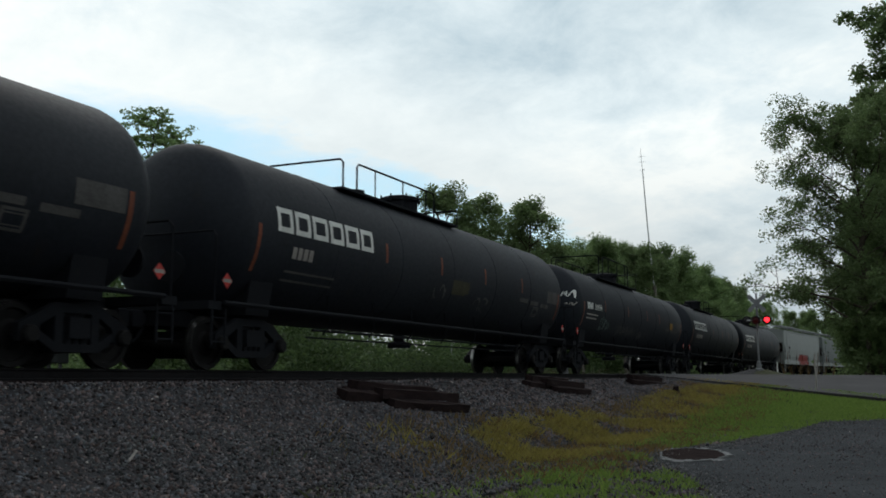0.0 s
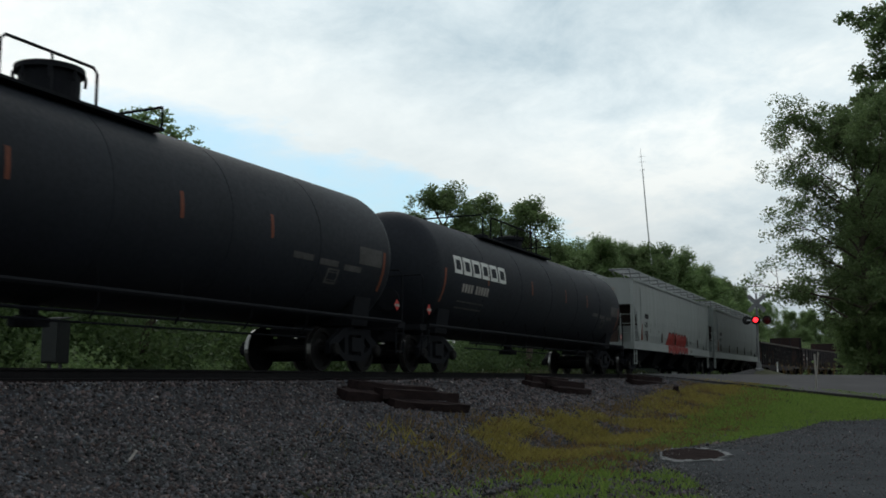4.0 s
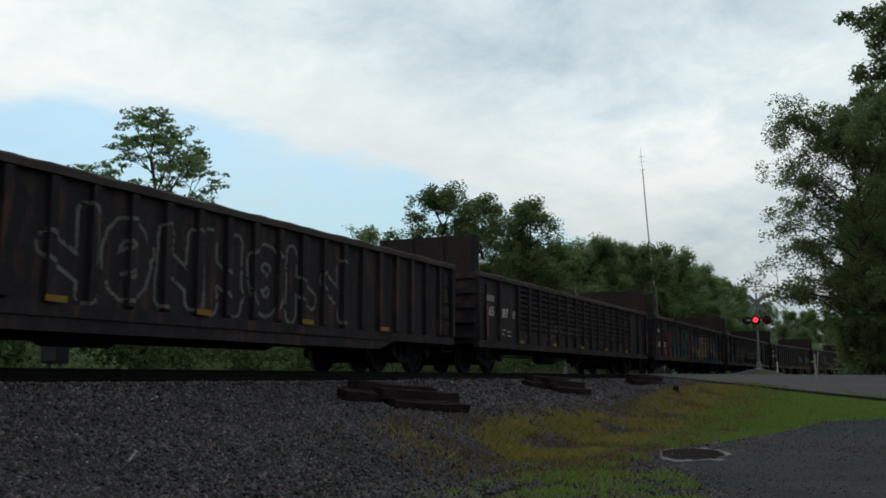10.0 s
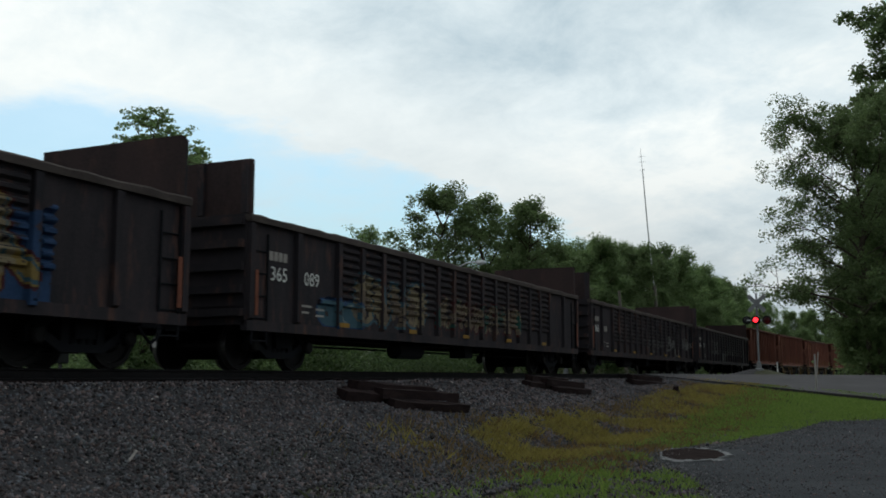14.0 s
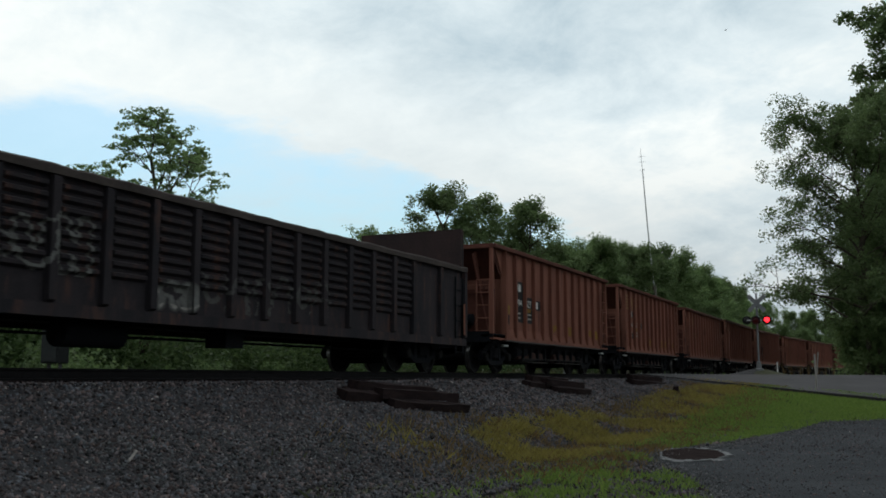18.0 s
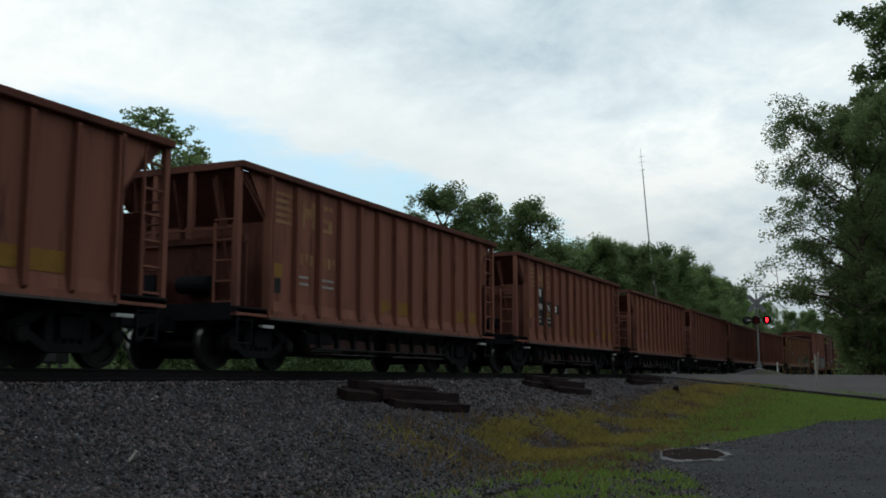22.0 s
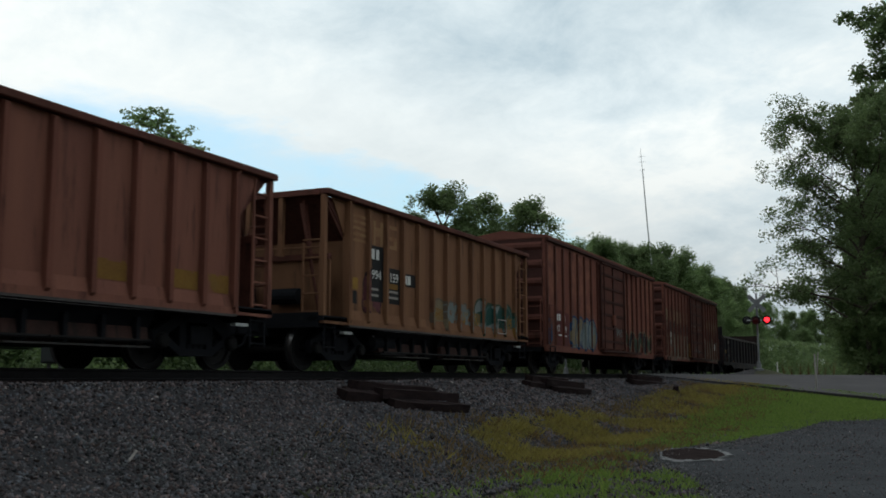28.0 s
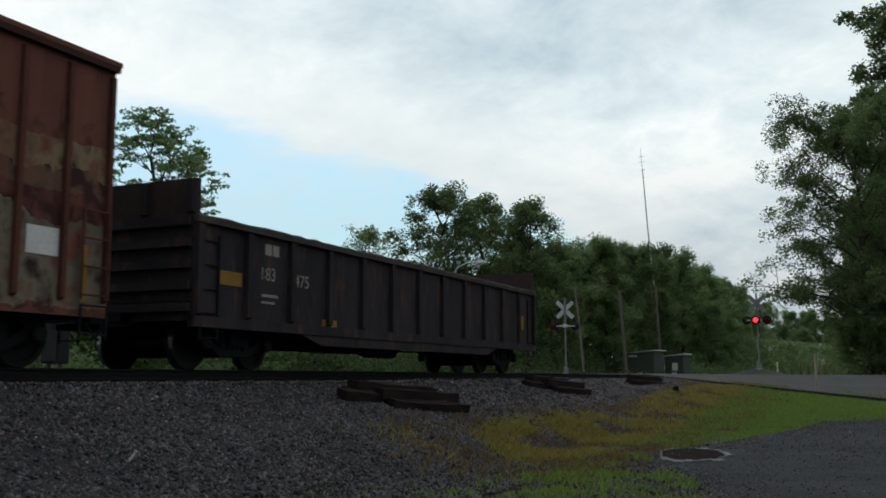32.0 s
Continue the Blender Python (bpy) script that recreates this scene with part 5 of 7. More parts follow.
    for i in range(3):
        y = a + 3.9 + (b - a - 7.8) * i / 2
        bm, h = B(), (b - a - 6.6) / 6
        topv = [bm.verts.new(p) for p in ((-1.08, y - h, lo), (1.08, y - h, lo), (1.08, y + h, lo), (-1.08, y + h, lo))]
        low = [bm.verts.new(p) for p in ((-0.9, y - h * 0.8, 0.34), (0.9, y - h * 0.8, 0.34), (0.9, y + h * 0.8, 0.34), (-0.9, y + h * 0.8, 0.34))]
        bm.faces.new(low[::-1]), bm.faces.new(topv)
        for k in range(4):
            bm.faces.new((low[k], low[(k + 1) % 4], topv[(k + 1) % 4], topv[k]))
        part("hopper_bay", bm, M_UNDER, car)
        part("gate_shaft", tube(B(), [(1.35, y - 1.0, 0.42), (1.35, y + 1.0, 0.42)], 0.03, 6), M_WHEEL, car)
    for sx in (-1, 1):
        for y0, y1 in ((a + 2.75, length / 2 - 0.3), (length / 2 + 0.3, b - 2.75)):
            bm = slab(B(), [(sx * 1.30, y0, lo - 0.06), (sx * 1.30, y1, lo - 0.06), (sx * 1.16, y1, 0.62), (sx * 1.16, y0, 0.62)], 0.02)
            chute = part("chute_side", bm, M_UNDER, car)
            bm = loft(B(), [(sx * 1.12, 0.36), (sx * 1.26, 0.44), (sx * 1.22, 0.64), (sx * 1.12, 0.64)], y0 + 0.1, y1 - 0.1)
            bmesh.ops.recalc_face_normals(bm, faces=bm.faces)
            part("chute_beam", bm, M_CHUTE, chute, "dull brown discharge beam")
            part("chute_lip", box(B(), *sorted((sx * 1.14, sx * 1.30)), y0 + 0.1, y1 - 0.1, 0.32, 0.345), M_GRIMY, chute, "worn steel lip")
            for k in range(4):
                y = y0 + 0.4 + (y1 - y0 - 0.8) * k / 3
                part("chute_latch", box(B(), *sorted((sx * 1.15, sx * 1.33)), y - 0.04, y + 0.04, 0.36, 0.78), M_UNDER, chute)
    part("air_reservoir", spun(B(), [(0.05, 3.5), (0.18, 3.55), (0.18, 4.5), (0.05, 4.55)], "Y", 14, (1.1, 0.1, 0.62)), M_UNDER, car)
    part("step_plate", box(B(), 1.0, 1.5, 3.45, 4.6, 0.36, 0.40), M_WHEEL, car)
    part("centre_sill", box(B(), -0.25, 0.25, a, b, 0.7, 1.02), M_UNDER, car)
    for y in (2.3, length - 2.3):
        part("body_bolster", slab(B(), [(1.4, y - 0.2, 1.0), (-1.4, y - 0.2, 1.0), (-0.9, y - 0.2, 0.74), (0.9, y - 0.2, 0.74)], 0.3), M_UNDER, car)
        part("floor_sheet", box(B(), -1.3, 1.3, y - 1.3, y + 1.6, 1.02, 1.06), M_UNDER, car)
    make_bogie(car, 2.3), make_bogie(car, length - 2.3)
    return car


def boxcar(length, paint):
    car = thing("boxcar", "rusty red-brown boxcar with sliding door and graffiti", "railway car", "cars of the train")
    a, b = 1.2, length - 1.1
    lo, top = 0.85, 4.42
    part("body", box(B(), -1.46, 1.46, a, b, lo, top), paint, car)
    bm = loft(B(), [(-1.56, top), (1.56, top), (1.56, top + 0.07), (0, top + 0.3), (-1.56, top + 0.07)], a - 0.03, b + 0.03)
    part("roof", bm, M_BOX, car, "rust-stained roof")
    for sx in (-1, 1):
        part("side_sill", box(B(), *sorted((sx * 1.40, sx * 1.48)), a, b, lo - 0.14, lo + 0.03), paint, car)
        part("eave", box(B(), *sorted((sx * 1.46, sx * 1.56)), a, b, top - 0.09, top), M_DOOR, car)
        first = None
        c = (a + b) / 2 + 0.1
        for i in range(16):
            y = a + 0.08 + (c - 1.85 - a - 0.08) * i / 7 if i < 8 else c + 1.85 + (b - 0.08 - c - 1.85) * (i - 8) / 7
            m = pose(0, y, 0)
            if first is None:
                first = part("side_post", loft(B(), [(sx * 1.46, lo + 0.06), (sx * 1.53, lo + 0.1), (sx * 1.53, top - 0.18), (sx * 1.46, top - 0.16)], -0.04, 0.04), M_RIB, car)
                first.matrix_local = m
            else:
                again(first, m)
        door = part("door", box(B(), *sorted((sx * 1.50, sx * 1.58)), c - 1.75, c + 1.75, lo + 0.12, top - 0.25), M_RIB, car, "maroon sliding door")
        for k in range(6):
            z = lo + 0.4 + (top - lo - 1.0) * k / 5
            part("door_rib", box(B(), *sorted((sx * 1.58, sx * 1.62)), c - 1.7, c + 1.7, z - 0.05, z + 0.05), M_DOOR, door)
        for dy in (-1.5, 1.5):
            part("lock_rod", tube(B(), [(sx * 1.66, c + dy, lo + 0.1), (sx * 1.66, c + dy, top - 0.3)], 0.025, 6), M_DOOR, door)
        for dy in (-1.75, 0.02, 1.75):
            part("door_stile", box(B(), *sorted((sx * 1.58, sx * 1.63)), c + dy - 0.07, c + dy + 0.07, lo + 0.12, top - 0.25), M_DOOR, door)
        part("lock_handle", box(B(), *sorted((sx * 1.62, sx * 1.7)), c - 0.25, c + 0.05, 1.9, 2.3), paint, door)
        part("door_track", box(B(), *sorted((sx * 1.54, sx * 1.68)), c - 1.7, c + 4.2, lo - 0.02, lo + 0.07), M_DOOR, car)
        part("door_track", box(B(), *sorted((sx * 1.56, sx * 1.66)), c - 1.7, c + 4.2, top - 0.22, top - 0.16), M_DOOR, car)
    for e, w in ((a, 1), (b, -1)):
        # thin sheet whose dark colour holds grime and the shade between the ribs
        part("end_panel", box(B(), -1.37, 1.37, *sorted((e, e - w * 0.012)), lo, top - 0.02), M_DOOR, car, "grimy maroon end sheet with shade between the ribs painted in")
        for k in range(6):
            z = lo + 0.35 + (top - lo - 0.6) * k / 5
            bm2 = B()
            pts = [(0.0, z - 0.16), (-w * 0.11, z - 0.06), (-w * 0.11, z + 0.03), (0.0, z + 0.13)]
            lo_v = [bm2.verts.new((-1.36, e + py, pz)) for py, pz in pts]
            hi_v = [bm2.verts.new((1.36, e + py, pz)) for py, pz in pts]
            bm2.faces.new(lo_v), bm2.faces.new(hi_v[::-1])
            for i in range(4):
                bm2.faces.new((lo_v[i], hi_v[i], hi_v[(i + 1) % 4], lo_v[(i + 1) % 4]))
            bmesh.ops.recalc_face_normals(bm2, faces=bm2.faces)
            part("end_corrugation", bm2, M_RIB, car)
        for sx in (-1.57, 1.57):
            part("ladder", ladder(B(), sx, e + w * 0.35, 0.95, 2.2, 0.5), M_RIB, car)
            part("stirrup", ladder(B(), sx, e + w * 0.35, 0.4, 0.85, 0.5), M_UNDER, car)
        part("ladder", ladder(B(), 1.1, e - w * 0.12, 0.9, 2.4, 0.45, "X"), paint, car)
        part("end_sill", box(B(), -1.3, 1.3, *sorted((e, e + w * 0.2)), 0.7, lo), M_UNDER, car)
        part("draft_sill", box(B(), -0.3, 0.3, *sorted((e - w * 0.5, e + w * 1.0)), 0.7, 1.0), M_UNDER, car)
        coupler(car, e - w * 1.25, -w)
    part("centre_sill", box(B(), -0.25, 0.25, a, b, 0.6, 0.85), M_UNDER, car)
    make_bogie(car, 2.9), make_bogie(car, length - 2.9)
    return car


# where each car's front coupler stands along the track at the start, and its length
TRAIN = []


def place(car, q, length):
    TRAIN.append((car, q, length))


def number(car, text, y, z, size, x=1.512, material=None):
    return lettering(car, text, x, y, z, size, material or M_WHITE, name="stencil_number")


SPRAY = {}


def spray(name, r, g, b):
    """A flat weathered spray colour, made once."""
    if name not in SPRAY:
        SPRAY[name] = surface(name + "_spray", (r, g, b), (r * 0.6, g * 0.6, b * 0.6), 0.75, 1.6, 25, 0.05, spec=0.12)
    return SPRAY[name]


def gondola_side(L, top=2.74):
    """Depth of the near side of a pressed-rib gondola of this length."""
    a, b = 0.8, L - 0.8
    inner = b - a - 6.18
    return pressed([a + 0.09, a + 1.59] + [a + 3.09 + inner * i / 14 for i in range(15)] + [b - 1.59, b - 0.09], inner / 14, 0.78, top)


def repaint(car, old, fresh, spare=()):
    for o in car.children_recursive:
        if o.type == "MESH" and o.name.split(".")[0] not in spare:
            for i, m in enumerate(o.data.materials):
                if m == old:
                    o.data.materials[i] = fresh


CREAM, TAN, GOLD = spray("cream", 0.19, 0.155, 0.10), spray("tan", 0.13, 0.10, 0.075), spray("gold", 0.20, 0.14, 0.045)
RED, MAROON, PINK = spray("red", 0.115, 0.022, 0.022), spray("maroon", 0.055, 0.016, 0.017), spray("pink", 0.13, 0.05, 0.056)
TEAL, MINT, GREEN = spray("teal", 0.018, 0.062, 0.054), spray("mint", 0.07, 0.125, 0.11), spray("dull_green", 0.04, 0.055, 0.036)
BLUE, SKY, ICE, INK = spray("blue", 0.022, 0.050, 0.115), spray("light_blue", 0.045, 0.095, 0.125), spray("ice_grey", 0.17, 0.195, 0.19), spray("ink", 0.016, 0.016, 0.022)


def build_train():
    tank_q = [-7.0, 12.75, 32.9, 53.5, 73.4, 93.35]
    tall = (1.60, 2.56), (1.60, 2.56), (1.53, 2.50), (1.57, 2.53), (1.58, 2.54)
    marks = "", "36822", None, "", ""
    for i in range(5):
        L = tank_q[i + 1] - tank_q[i]
        place(tank_car(L, *tall[i], (6.35, 9.25, 12.1, 15.0) if i == 1 else (4.4, 8.0, 11.4, 13.9), marks[i], (0.45, 0.45, 0.72, 0.40, 0.45)[i]), tank_q[i], L)
    place(covered_hopper(20.2, (1.0, 0.95), M_GREY, "4285", True), 93.35, 20.2)
    place(covered_hopper(20.75, (0.95, 0.5), M_GREY, "4527", False), 113.55, 20.75)
    gq = [134.3, 155.35, 176.5, 197.65, 218.7, 239.9, 261.5]
    for i in range(6):
        L = gq[i + 1] - gq[i]
        car = gondola(L, 2.74, M_GONDOLA, None if i == 0 else (3.74, 0.08), i > 0, 25)
        if i == 0:
            plain = ribbed(1.50, 1.60, 0.07, [0.89 + (L - 1.78) * k / 25 for k in range(26)])
            mural(car, plain, 4.2, 6.2, 0.9, 1.75, 0.02, tag(81, 4, 0.045, 0.42), [M_SPRAY], "pale sprayed tag")
            mural(car, plain, 6.6, 15.2, 0.82, 2.38, 0.02, outlined(80, 7, 0.17, 0.03, 0.33), [M_SPRAY], "long pale sprayed outlines")
            mural(car, plain, 2.0, 2.75, 1.0, 2.2, 0.02, tag(82, 2, 0.06, 0.5), [M_FAINT], "faint worn tag")
            number(car, "21", 2.98, 1.5, 0.28)
        elif i == 2:
            mural(car, gondola_side(L), 3.2, 9.6, 0.8, 2.35, 0.03, throw_up(83, 5, 0.21, 0.04, 0.2, True, pillars, True, 0.75), [TEAL, MINT, TEAL, MINT, RED], "large teal and red sprayed graffiti forms")
            mural(car, gondola_side(L), 9.6, 17.6, 0.8, 2.3, 0.03, throw_up(84, 9, 0.15, 0.05, 0.26, True, pillars, True), [CREAM, MAROON, GOLD, SKY, BLUE], "large cream and blue sprayed graffiti forms")
            number(car, "365", 1.61, 1.3, 0.37), number(car, "027", 2.9, 1.3, 0.37)
        elif i == 3:
            mural(car, gondola_side(L), 3.0, 5.2, 0.8, 1.5, 0.03, throw_up(85, 2, 0.2, 0.05, 0.3), [SKY, BLUE, SKY, ICE], "light blue sprayed graffiti form")
            mural(car, gondola_side(L), 4.3, 8.2, 0.85, 2.2, 0.03, throw_up(86, 4, 0.22, 0.06, 0.36, True), [CREAM, SKY, TAN, CREAM], "cream sprayed graffiti forms")
            mural(car, gondola_side(L), 8.4, 14.6, 0.9, 2.0, 0.03, throw_up(87, 7, 0.13, 0.05, 0.38, True), [TAN, MAROON, TEAL, CREAM], "faded tan and maroon graffiti forms")
            number(car, "365", 1.54, 1.62, 0.37), number(car, "089", 2.66, 1.62, 0.37)
        elif i > 3 or i == 1:
            mural(car, gondola_side(L), 5.0 + i, 9.0 + i, 0.85, 1.8, 0.025, tag(88 + i, 6, 0.05, 0.55), [M_FAINT], "faint worn sprayed tag")
            if i == 4:
                for k, (y0, y1, z0, z1) in enumerate(((14.0, 15.4, 1.0, 2.0), (15.5, 16.4, 0.85, 1.4), (17.3, 18.8, 1.1, 2.0), (18.9, 20.2, 1.3, 1.8))):
                    mural(car, gondola_side(L), y0, y1, z0, z1, 0.02, tag(95 + k, 3, 0.04, 0.35), [M_SPRAY], "pale sprayed tag")
            if i == 5:
                mural(car, gondola_side(L), 8.85, 10.05, 0.85, 1.45, 0.02, throw_up(131, 2, 0.12, 0.03, 0.36), [M_SPRAY, M_FAINT, M_SPRAY, M_PALE], "pale worn graffiti form")
                mural(car, gondola_side(L), 5.4, 7.7, 1.25, 2.1, 0.02, outlined(132, 3, 0.13, 0.035, 0.3), [M_SPRAY], "pale sprayed outlines")
            number(car, "365", 1.51, 1.58, 0.37)
            if i != 4:
                number(car, {1: "087", 5: "069"}[i], 2.6, 1.58, 0.37)
            else:
                plates(car, "stencil_bar", [(2.58 + k * 0.22, 2.74 + k * 0.22, 1.62, 1.84) for k in range(3)], 1.512, M_PALE)
        plates(car, "stencil_bar", [(1.5 + k * 0.15, 1.62 + k * 0.15, 1.98, 2.15) for k in range(4)] + [(2.5, 2.95, 1.2, 1.24), (2.5, 2.85, 1.08, 1.12), (3.1, 3.4, 1.16, 1.2), (3.1, 3.4, 1.04, 1.08)] + ([(3.55, 3.72, 1.58, 1.8)] if i == 1 else []), 1.506, M_PALE)
        if i not in (2, 5):
            plates(car, "reflector", [(y, y + 0.38, 0.87, 0.96) for y in (3.85, 6.95, 10.05, 13.15, 16.25)], 1.61, M_YELLOW, "yellow reflector")
        if i > 0:
            plates(car, "reflector_strip", [(1.3, 1.4, 0.95, 1.9) if i == 1 else (0.95, 1.04, 0.95, 1.75), (L - 1.1, L - 1.0, 0.95, 1.75)], 1.61, M_REDTAPE, "orange vertical strip")
        place(car, gq[i], L)
    hq = [261.6 + 13.64 * k for k in range(10)] + [397.9]
    nums = {0: "994 627", 1: "994 167", 4: "994 791", 9: "994 159"}
    for i in range(10):
        L = hq[i + 1] - hq[i]
        top = (3.62, 3.64, 3.56, 3.62, 3.60, 3.56, 3.57, 3.56, 3.55, 3.63)[i]
        car = ore_hopper(L, M_OCHRE if i == 9 else M_ORANGE, top, 0.14 if i == 5 else 0.0)
        if i in (0, 4, 9):
            plates(car, "stencil_panel", [(2.84, 3.51, 1.5, 2.72), (3.65, 4.33, 1.5, 2.3), (4.47, 5.12, 1.95, 2.25)], 1.512, M_BLACKPLATE, "black stencil panel")
        mat = M_WHITE if i in (0, 4, 9) else M_PALE
        if i in nums:
            number(car, nums[i][:3], 2.98, 1.99, 0.29, 1.522, mat), number(car, nums[i][4:], 3.80, 1.99, 0.29, 1.522, mat)
            plates(car, "stencil_bar", [(2.92, 3.10, 2.42, 2.64), (3.17, 3.30, 2.42, 2.64), (4.52, 4.66, 2.0, 2.2), (4.70, 4.84, 2.0, 2.2)], 1.522, mat)
        else:
            plates(car, "stencil_bar", [(2.97 + k * 0.18, 3.09 + k * 0.18, 2.0, 2.22) for k in range(3)] + [(3.80 + k * 0.18, 3.92 + k * 0.18, 2.0, 2.22) for k in range(3)], 1.514, M_EMBLEM)
        if i != 0:
            plates(car, "emblem_stripe", [(y0, y1, top - 0.40 - k * 0.13, top - 0.33 - k * 0.13) for k in range(5) for y0, y1 in ((2.02, 2.71), (2.82, 2.98))], 1.514, M_EMBLEM, "faded ochre emblem")
            plates(car, "emblem_block", [(3.04, 3.15, top - 0.9, top - 0.36), (3.15, 3.36, top - 0.7, top - 0.5), (3.36, 3.5, top - 0.9, top - 0.36), (3.66, 4.15, top - 0.45, top - 0.36), (3.66, 3.8, top - 0.62, top - 0.45), (3.66, 4.15, top - 0.71, top - 0.62), (4.0, 4.15, top - 0.82, top - 0.71), (3.66, 4.15, top - 0.9, top - 0.82)], 1.514, M_EMBLEM, "faded ochre emblem")
        side = ribbed(1.51, 1.62, 0.045, [1.95 + (L - 3.9) * k / RIBS for k in range(RIBS + 1)])
        for k in random.Random(140 + i).sample(range(5, RIBS), 4):
            y0 = 1.95 + (L - 3.9) * k / RIBS + 0.08
            mural(car, side, y0, y0 + (L - 3.9) / RIBS - 0.16, 1.27, 1.56, 0.03, blotch(140 + 20 * i + k, 0.6, 0.3), [M_DULLYELLOW], "dull yellow stain on a lower panel", name="stain")
        if i in nums:
            plates(car, "stencil_patch", [(3.72, 4.2, 1.83, 1.95)], 1.516, M_DULLYELLOW, "dull yellow patch")
            plates(car, "stencil_patch", [(3.32, 3.52, 2.42, 2.62), (4.88, 5.1, 1.98, 2.22), (3.3, 3.52, 1.5, 1.75)], 1.516, M_BLACKPLATE, "black painted patch")
        plates(car, "stencil_bar", [(2.92, 3.28, 1.74 - k * 0.13, 1.79 - k * 0.13) for k in range(2)] + [(3.75, 4.22, 1.74 - k * 0.13, 1.79 - k * 0.13) for k in range(2)], 1.522, M_PALE)
        plates(car, "yellow_panel", [(2.02, 2.4, 1.7, 1.95)], 1.512, M_YELLOW, "yellow consolidated panel")
        plates(car, "stencil_panel", [(2.05, 2.35, 1.4, 1.67)], 1.512, M_BLACKPLATE)
        if i % 3 == 1:
            plates(car, "yellow_panel", [(L - 2.9, L - 2.4, 1.5, 1.75)], 1.512, M_YELLOW, "yellow panel")
        if i == 4:
            plates(car, "white_frame", [(L - 4.35, L - 3.85, 1.68, 1.71), (L - 4.35, L - 3.85, 1.35, 1.38), (L - 4.35, L - 4.32, 1.38, 1.68), (L - 3.88, L - 3.85, 1.38, 1.68)], 1.516, M_PALE, "white painted frame")
            plates(car, "stencil_panel", [(L - 4.32, L - 3.88, 1.38, 1.68)], 1.512, M_BLACKPLATE)
            plates(car, "yellow_panel", [(L - 5.3, L - 4.9, 1.78, 1.92), (L - 3.55, L - 2.95, 1.74, 1.92)], 1.512, M_DULLYELLOW, "dull yellow patch")
        if i == 9:
            mural(car, side, 5.8, 8.6, 0.98, 1.85, 0.025, throw_up(101, 3, 0.2, 0.05, 0.3, True), [ICE, TAN, CREAM, ICE], "washed-out pale graffiti forms")
            mural(car, side, 8.5, 11.75, 0.95, 2.05, 0.025, throw_up(102, 4, 0.19, 0.06, 0.2, True), [TEAL, GREEN, ICE, MINT], "teal and pale sprayed graffiti forms")
            mural(car, side, 6.6, L - 2.0, 0.98, 1.3, 0.03, blotch(160, 0.45, 0.5), [M_DULLYELLOW], "dull yellow band along the lower panels", name="stain")
            plates(car, "white_frame", [(10.1, 10.75, 1.46, 1.49), (10.1, 10.75, 1.08, 1.11), (10.1, 10.13, 1.11, 1.46), (10.72, 10.75, 1.11, 1.46)], 1.628, M_PALE, "white painted frame")
            mural(car, side, 2.5, 3.5, 1.1, 2.5, 0.025, throw_up(103, 1, 0.16, 0.03, 0.4), [PINK, INK], "worn pink graffiti form")
        place(car, hq[i], L)
    box_tone = dict(spec=0.1, base=(0.172, 0.064, 0.046), dark=(0.096, 0.038, 0.031), rough=0.75, scale=0.7, fine=55, bump=0.15, streak=(0.040, 0.020, 0.017), amount=0.42, stretch=(1, 2.6, 0.3))
    car = boxcar(17.85, M_BOX)
    repaint(car, M_BOX, surface("boxcar_red_with_faded_patches", **box_tone, car=car, paint=[(1.3, 16.6, 1.6, 4.3, [(0.21, 0.085, 0.056), (0.185, 0.07, 0.047), (0.16, 0.058, 0.04)], 0.5, (0.20, 0.08, 0.055), 0.0, 0.52, 0.8)]))
    mid = (1.2 + 17.85 - 1.1) / 2 + 0.1
    stands = [1.28 + (mid - 1.85 - 1.28) * k / 7 for k in range(8)] + [mid + 1.85 + (16.67 - mid - 1.85) * k / 7 for k in range(8)]
    side = ribbed(1.46, 1.53, 0.04, stands)
    mural(car, side, 1.22, 1.95, 0.85, 1.9, 0.025, throw_up(111, 1, 0.13, 0.05, 0.25, True), [BLUE, SKY, BLUE, ICE], "worn blue sprayed graffiti form")
    mural(car, side, 3.55, 7.25, 0.72, 2.1, 0.02, throw_up(112, 4, 0.26, 0.08, 0.12, True), [ICE, BLUE, CREAM, SKY], "ice-grey sprayed forms with dark blue outlines")
    mural(car, side, 11.0, 16.3, 0.76, 1.95, 0.02, throw_up(113, 4, 0.17, 0.045, 0.14, True, shards), [GREEN, CREAM, INK, MINT], "dull green sprayed forms with pale outlines")
    mural(car, lambda Y, Z: np.full(Y.shape, 1.635), 9.2, 10.3, 1.4, 1.85, 0.02, scribble(114, 5, 0.03, 0.15), [ICE], "small white sprayed tag")
    plates(car, "stencil_panel", [(2.15, 2.85, 0.92, 2.1), (2.95, 3.62, 0.92, 2.05)], 1.465, surface("dark_maroon_panel", (0.09, 0.018, 0.016), (0.06, 0.013, 0.012), 0.7, 2, 20, 0.05), "dark maroon stencil panel")
    plates(car, "stencil_bar", [(2.3, 2.45, 1.76, 1.98), (2.52, 2.68, 1.76, 1.98), (3.05, 3.2, 1.74, 1.96), (2.45, 2.8, 1.26, 1.3), (3.05, 3.4, 1.24, 1.28)], 1.474, M_WHITE)
    number(car, "42", 2.3, 1.4, 0.32, 1.474), number(car, "69", 3.05, 1.38, 0.32, 1.474)
    place(car, 397.9, 17.85)
    car = boxcar(17.6, M_BOX)
    grey_tan = [(0.17, 0.15, 0.115), (0.14, 0.13, 0.10), (0.085, 0.105, 0.092), (0.19, 0.16, 0.12), (0.12, 0.085, 0.06)]
    tan = [(0.22, 0.165, 0.10), (0.19, 0.13, 0.08), (0.24, 0.18, 0.11), (0.14, 0.07, 0.045)]
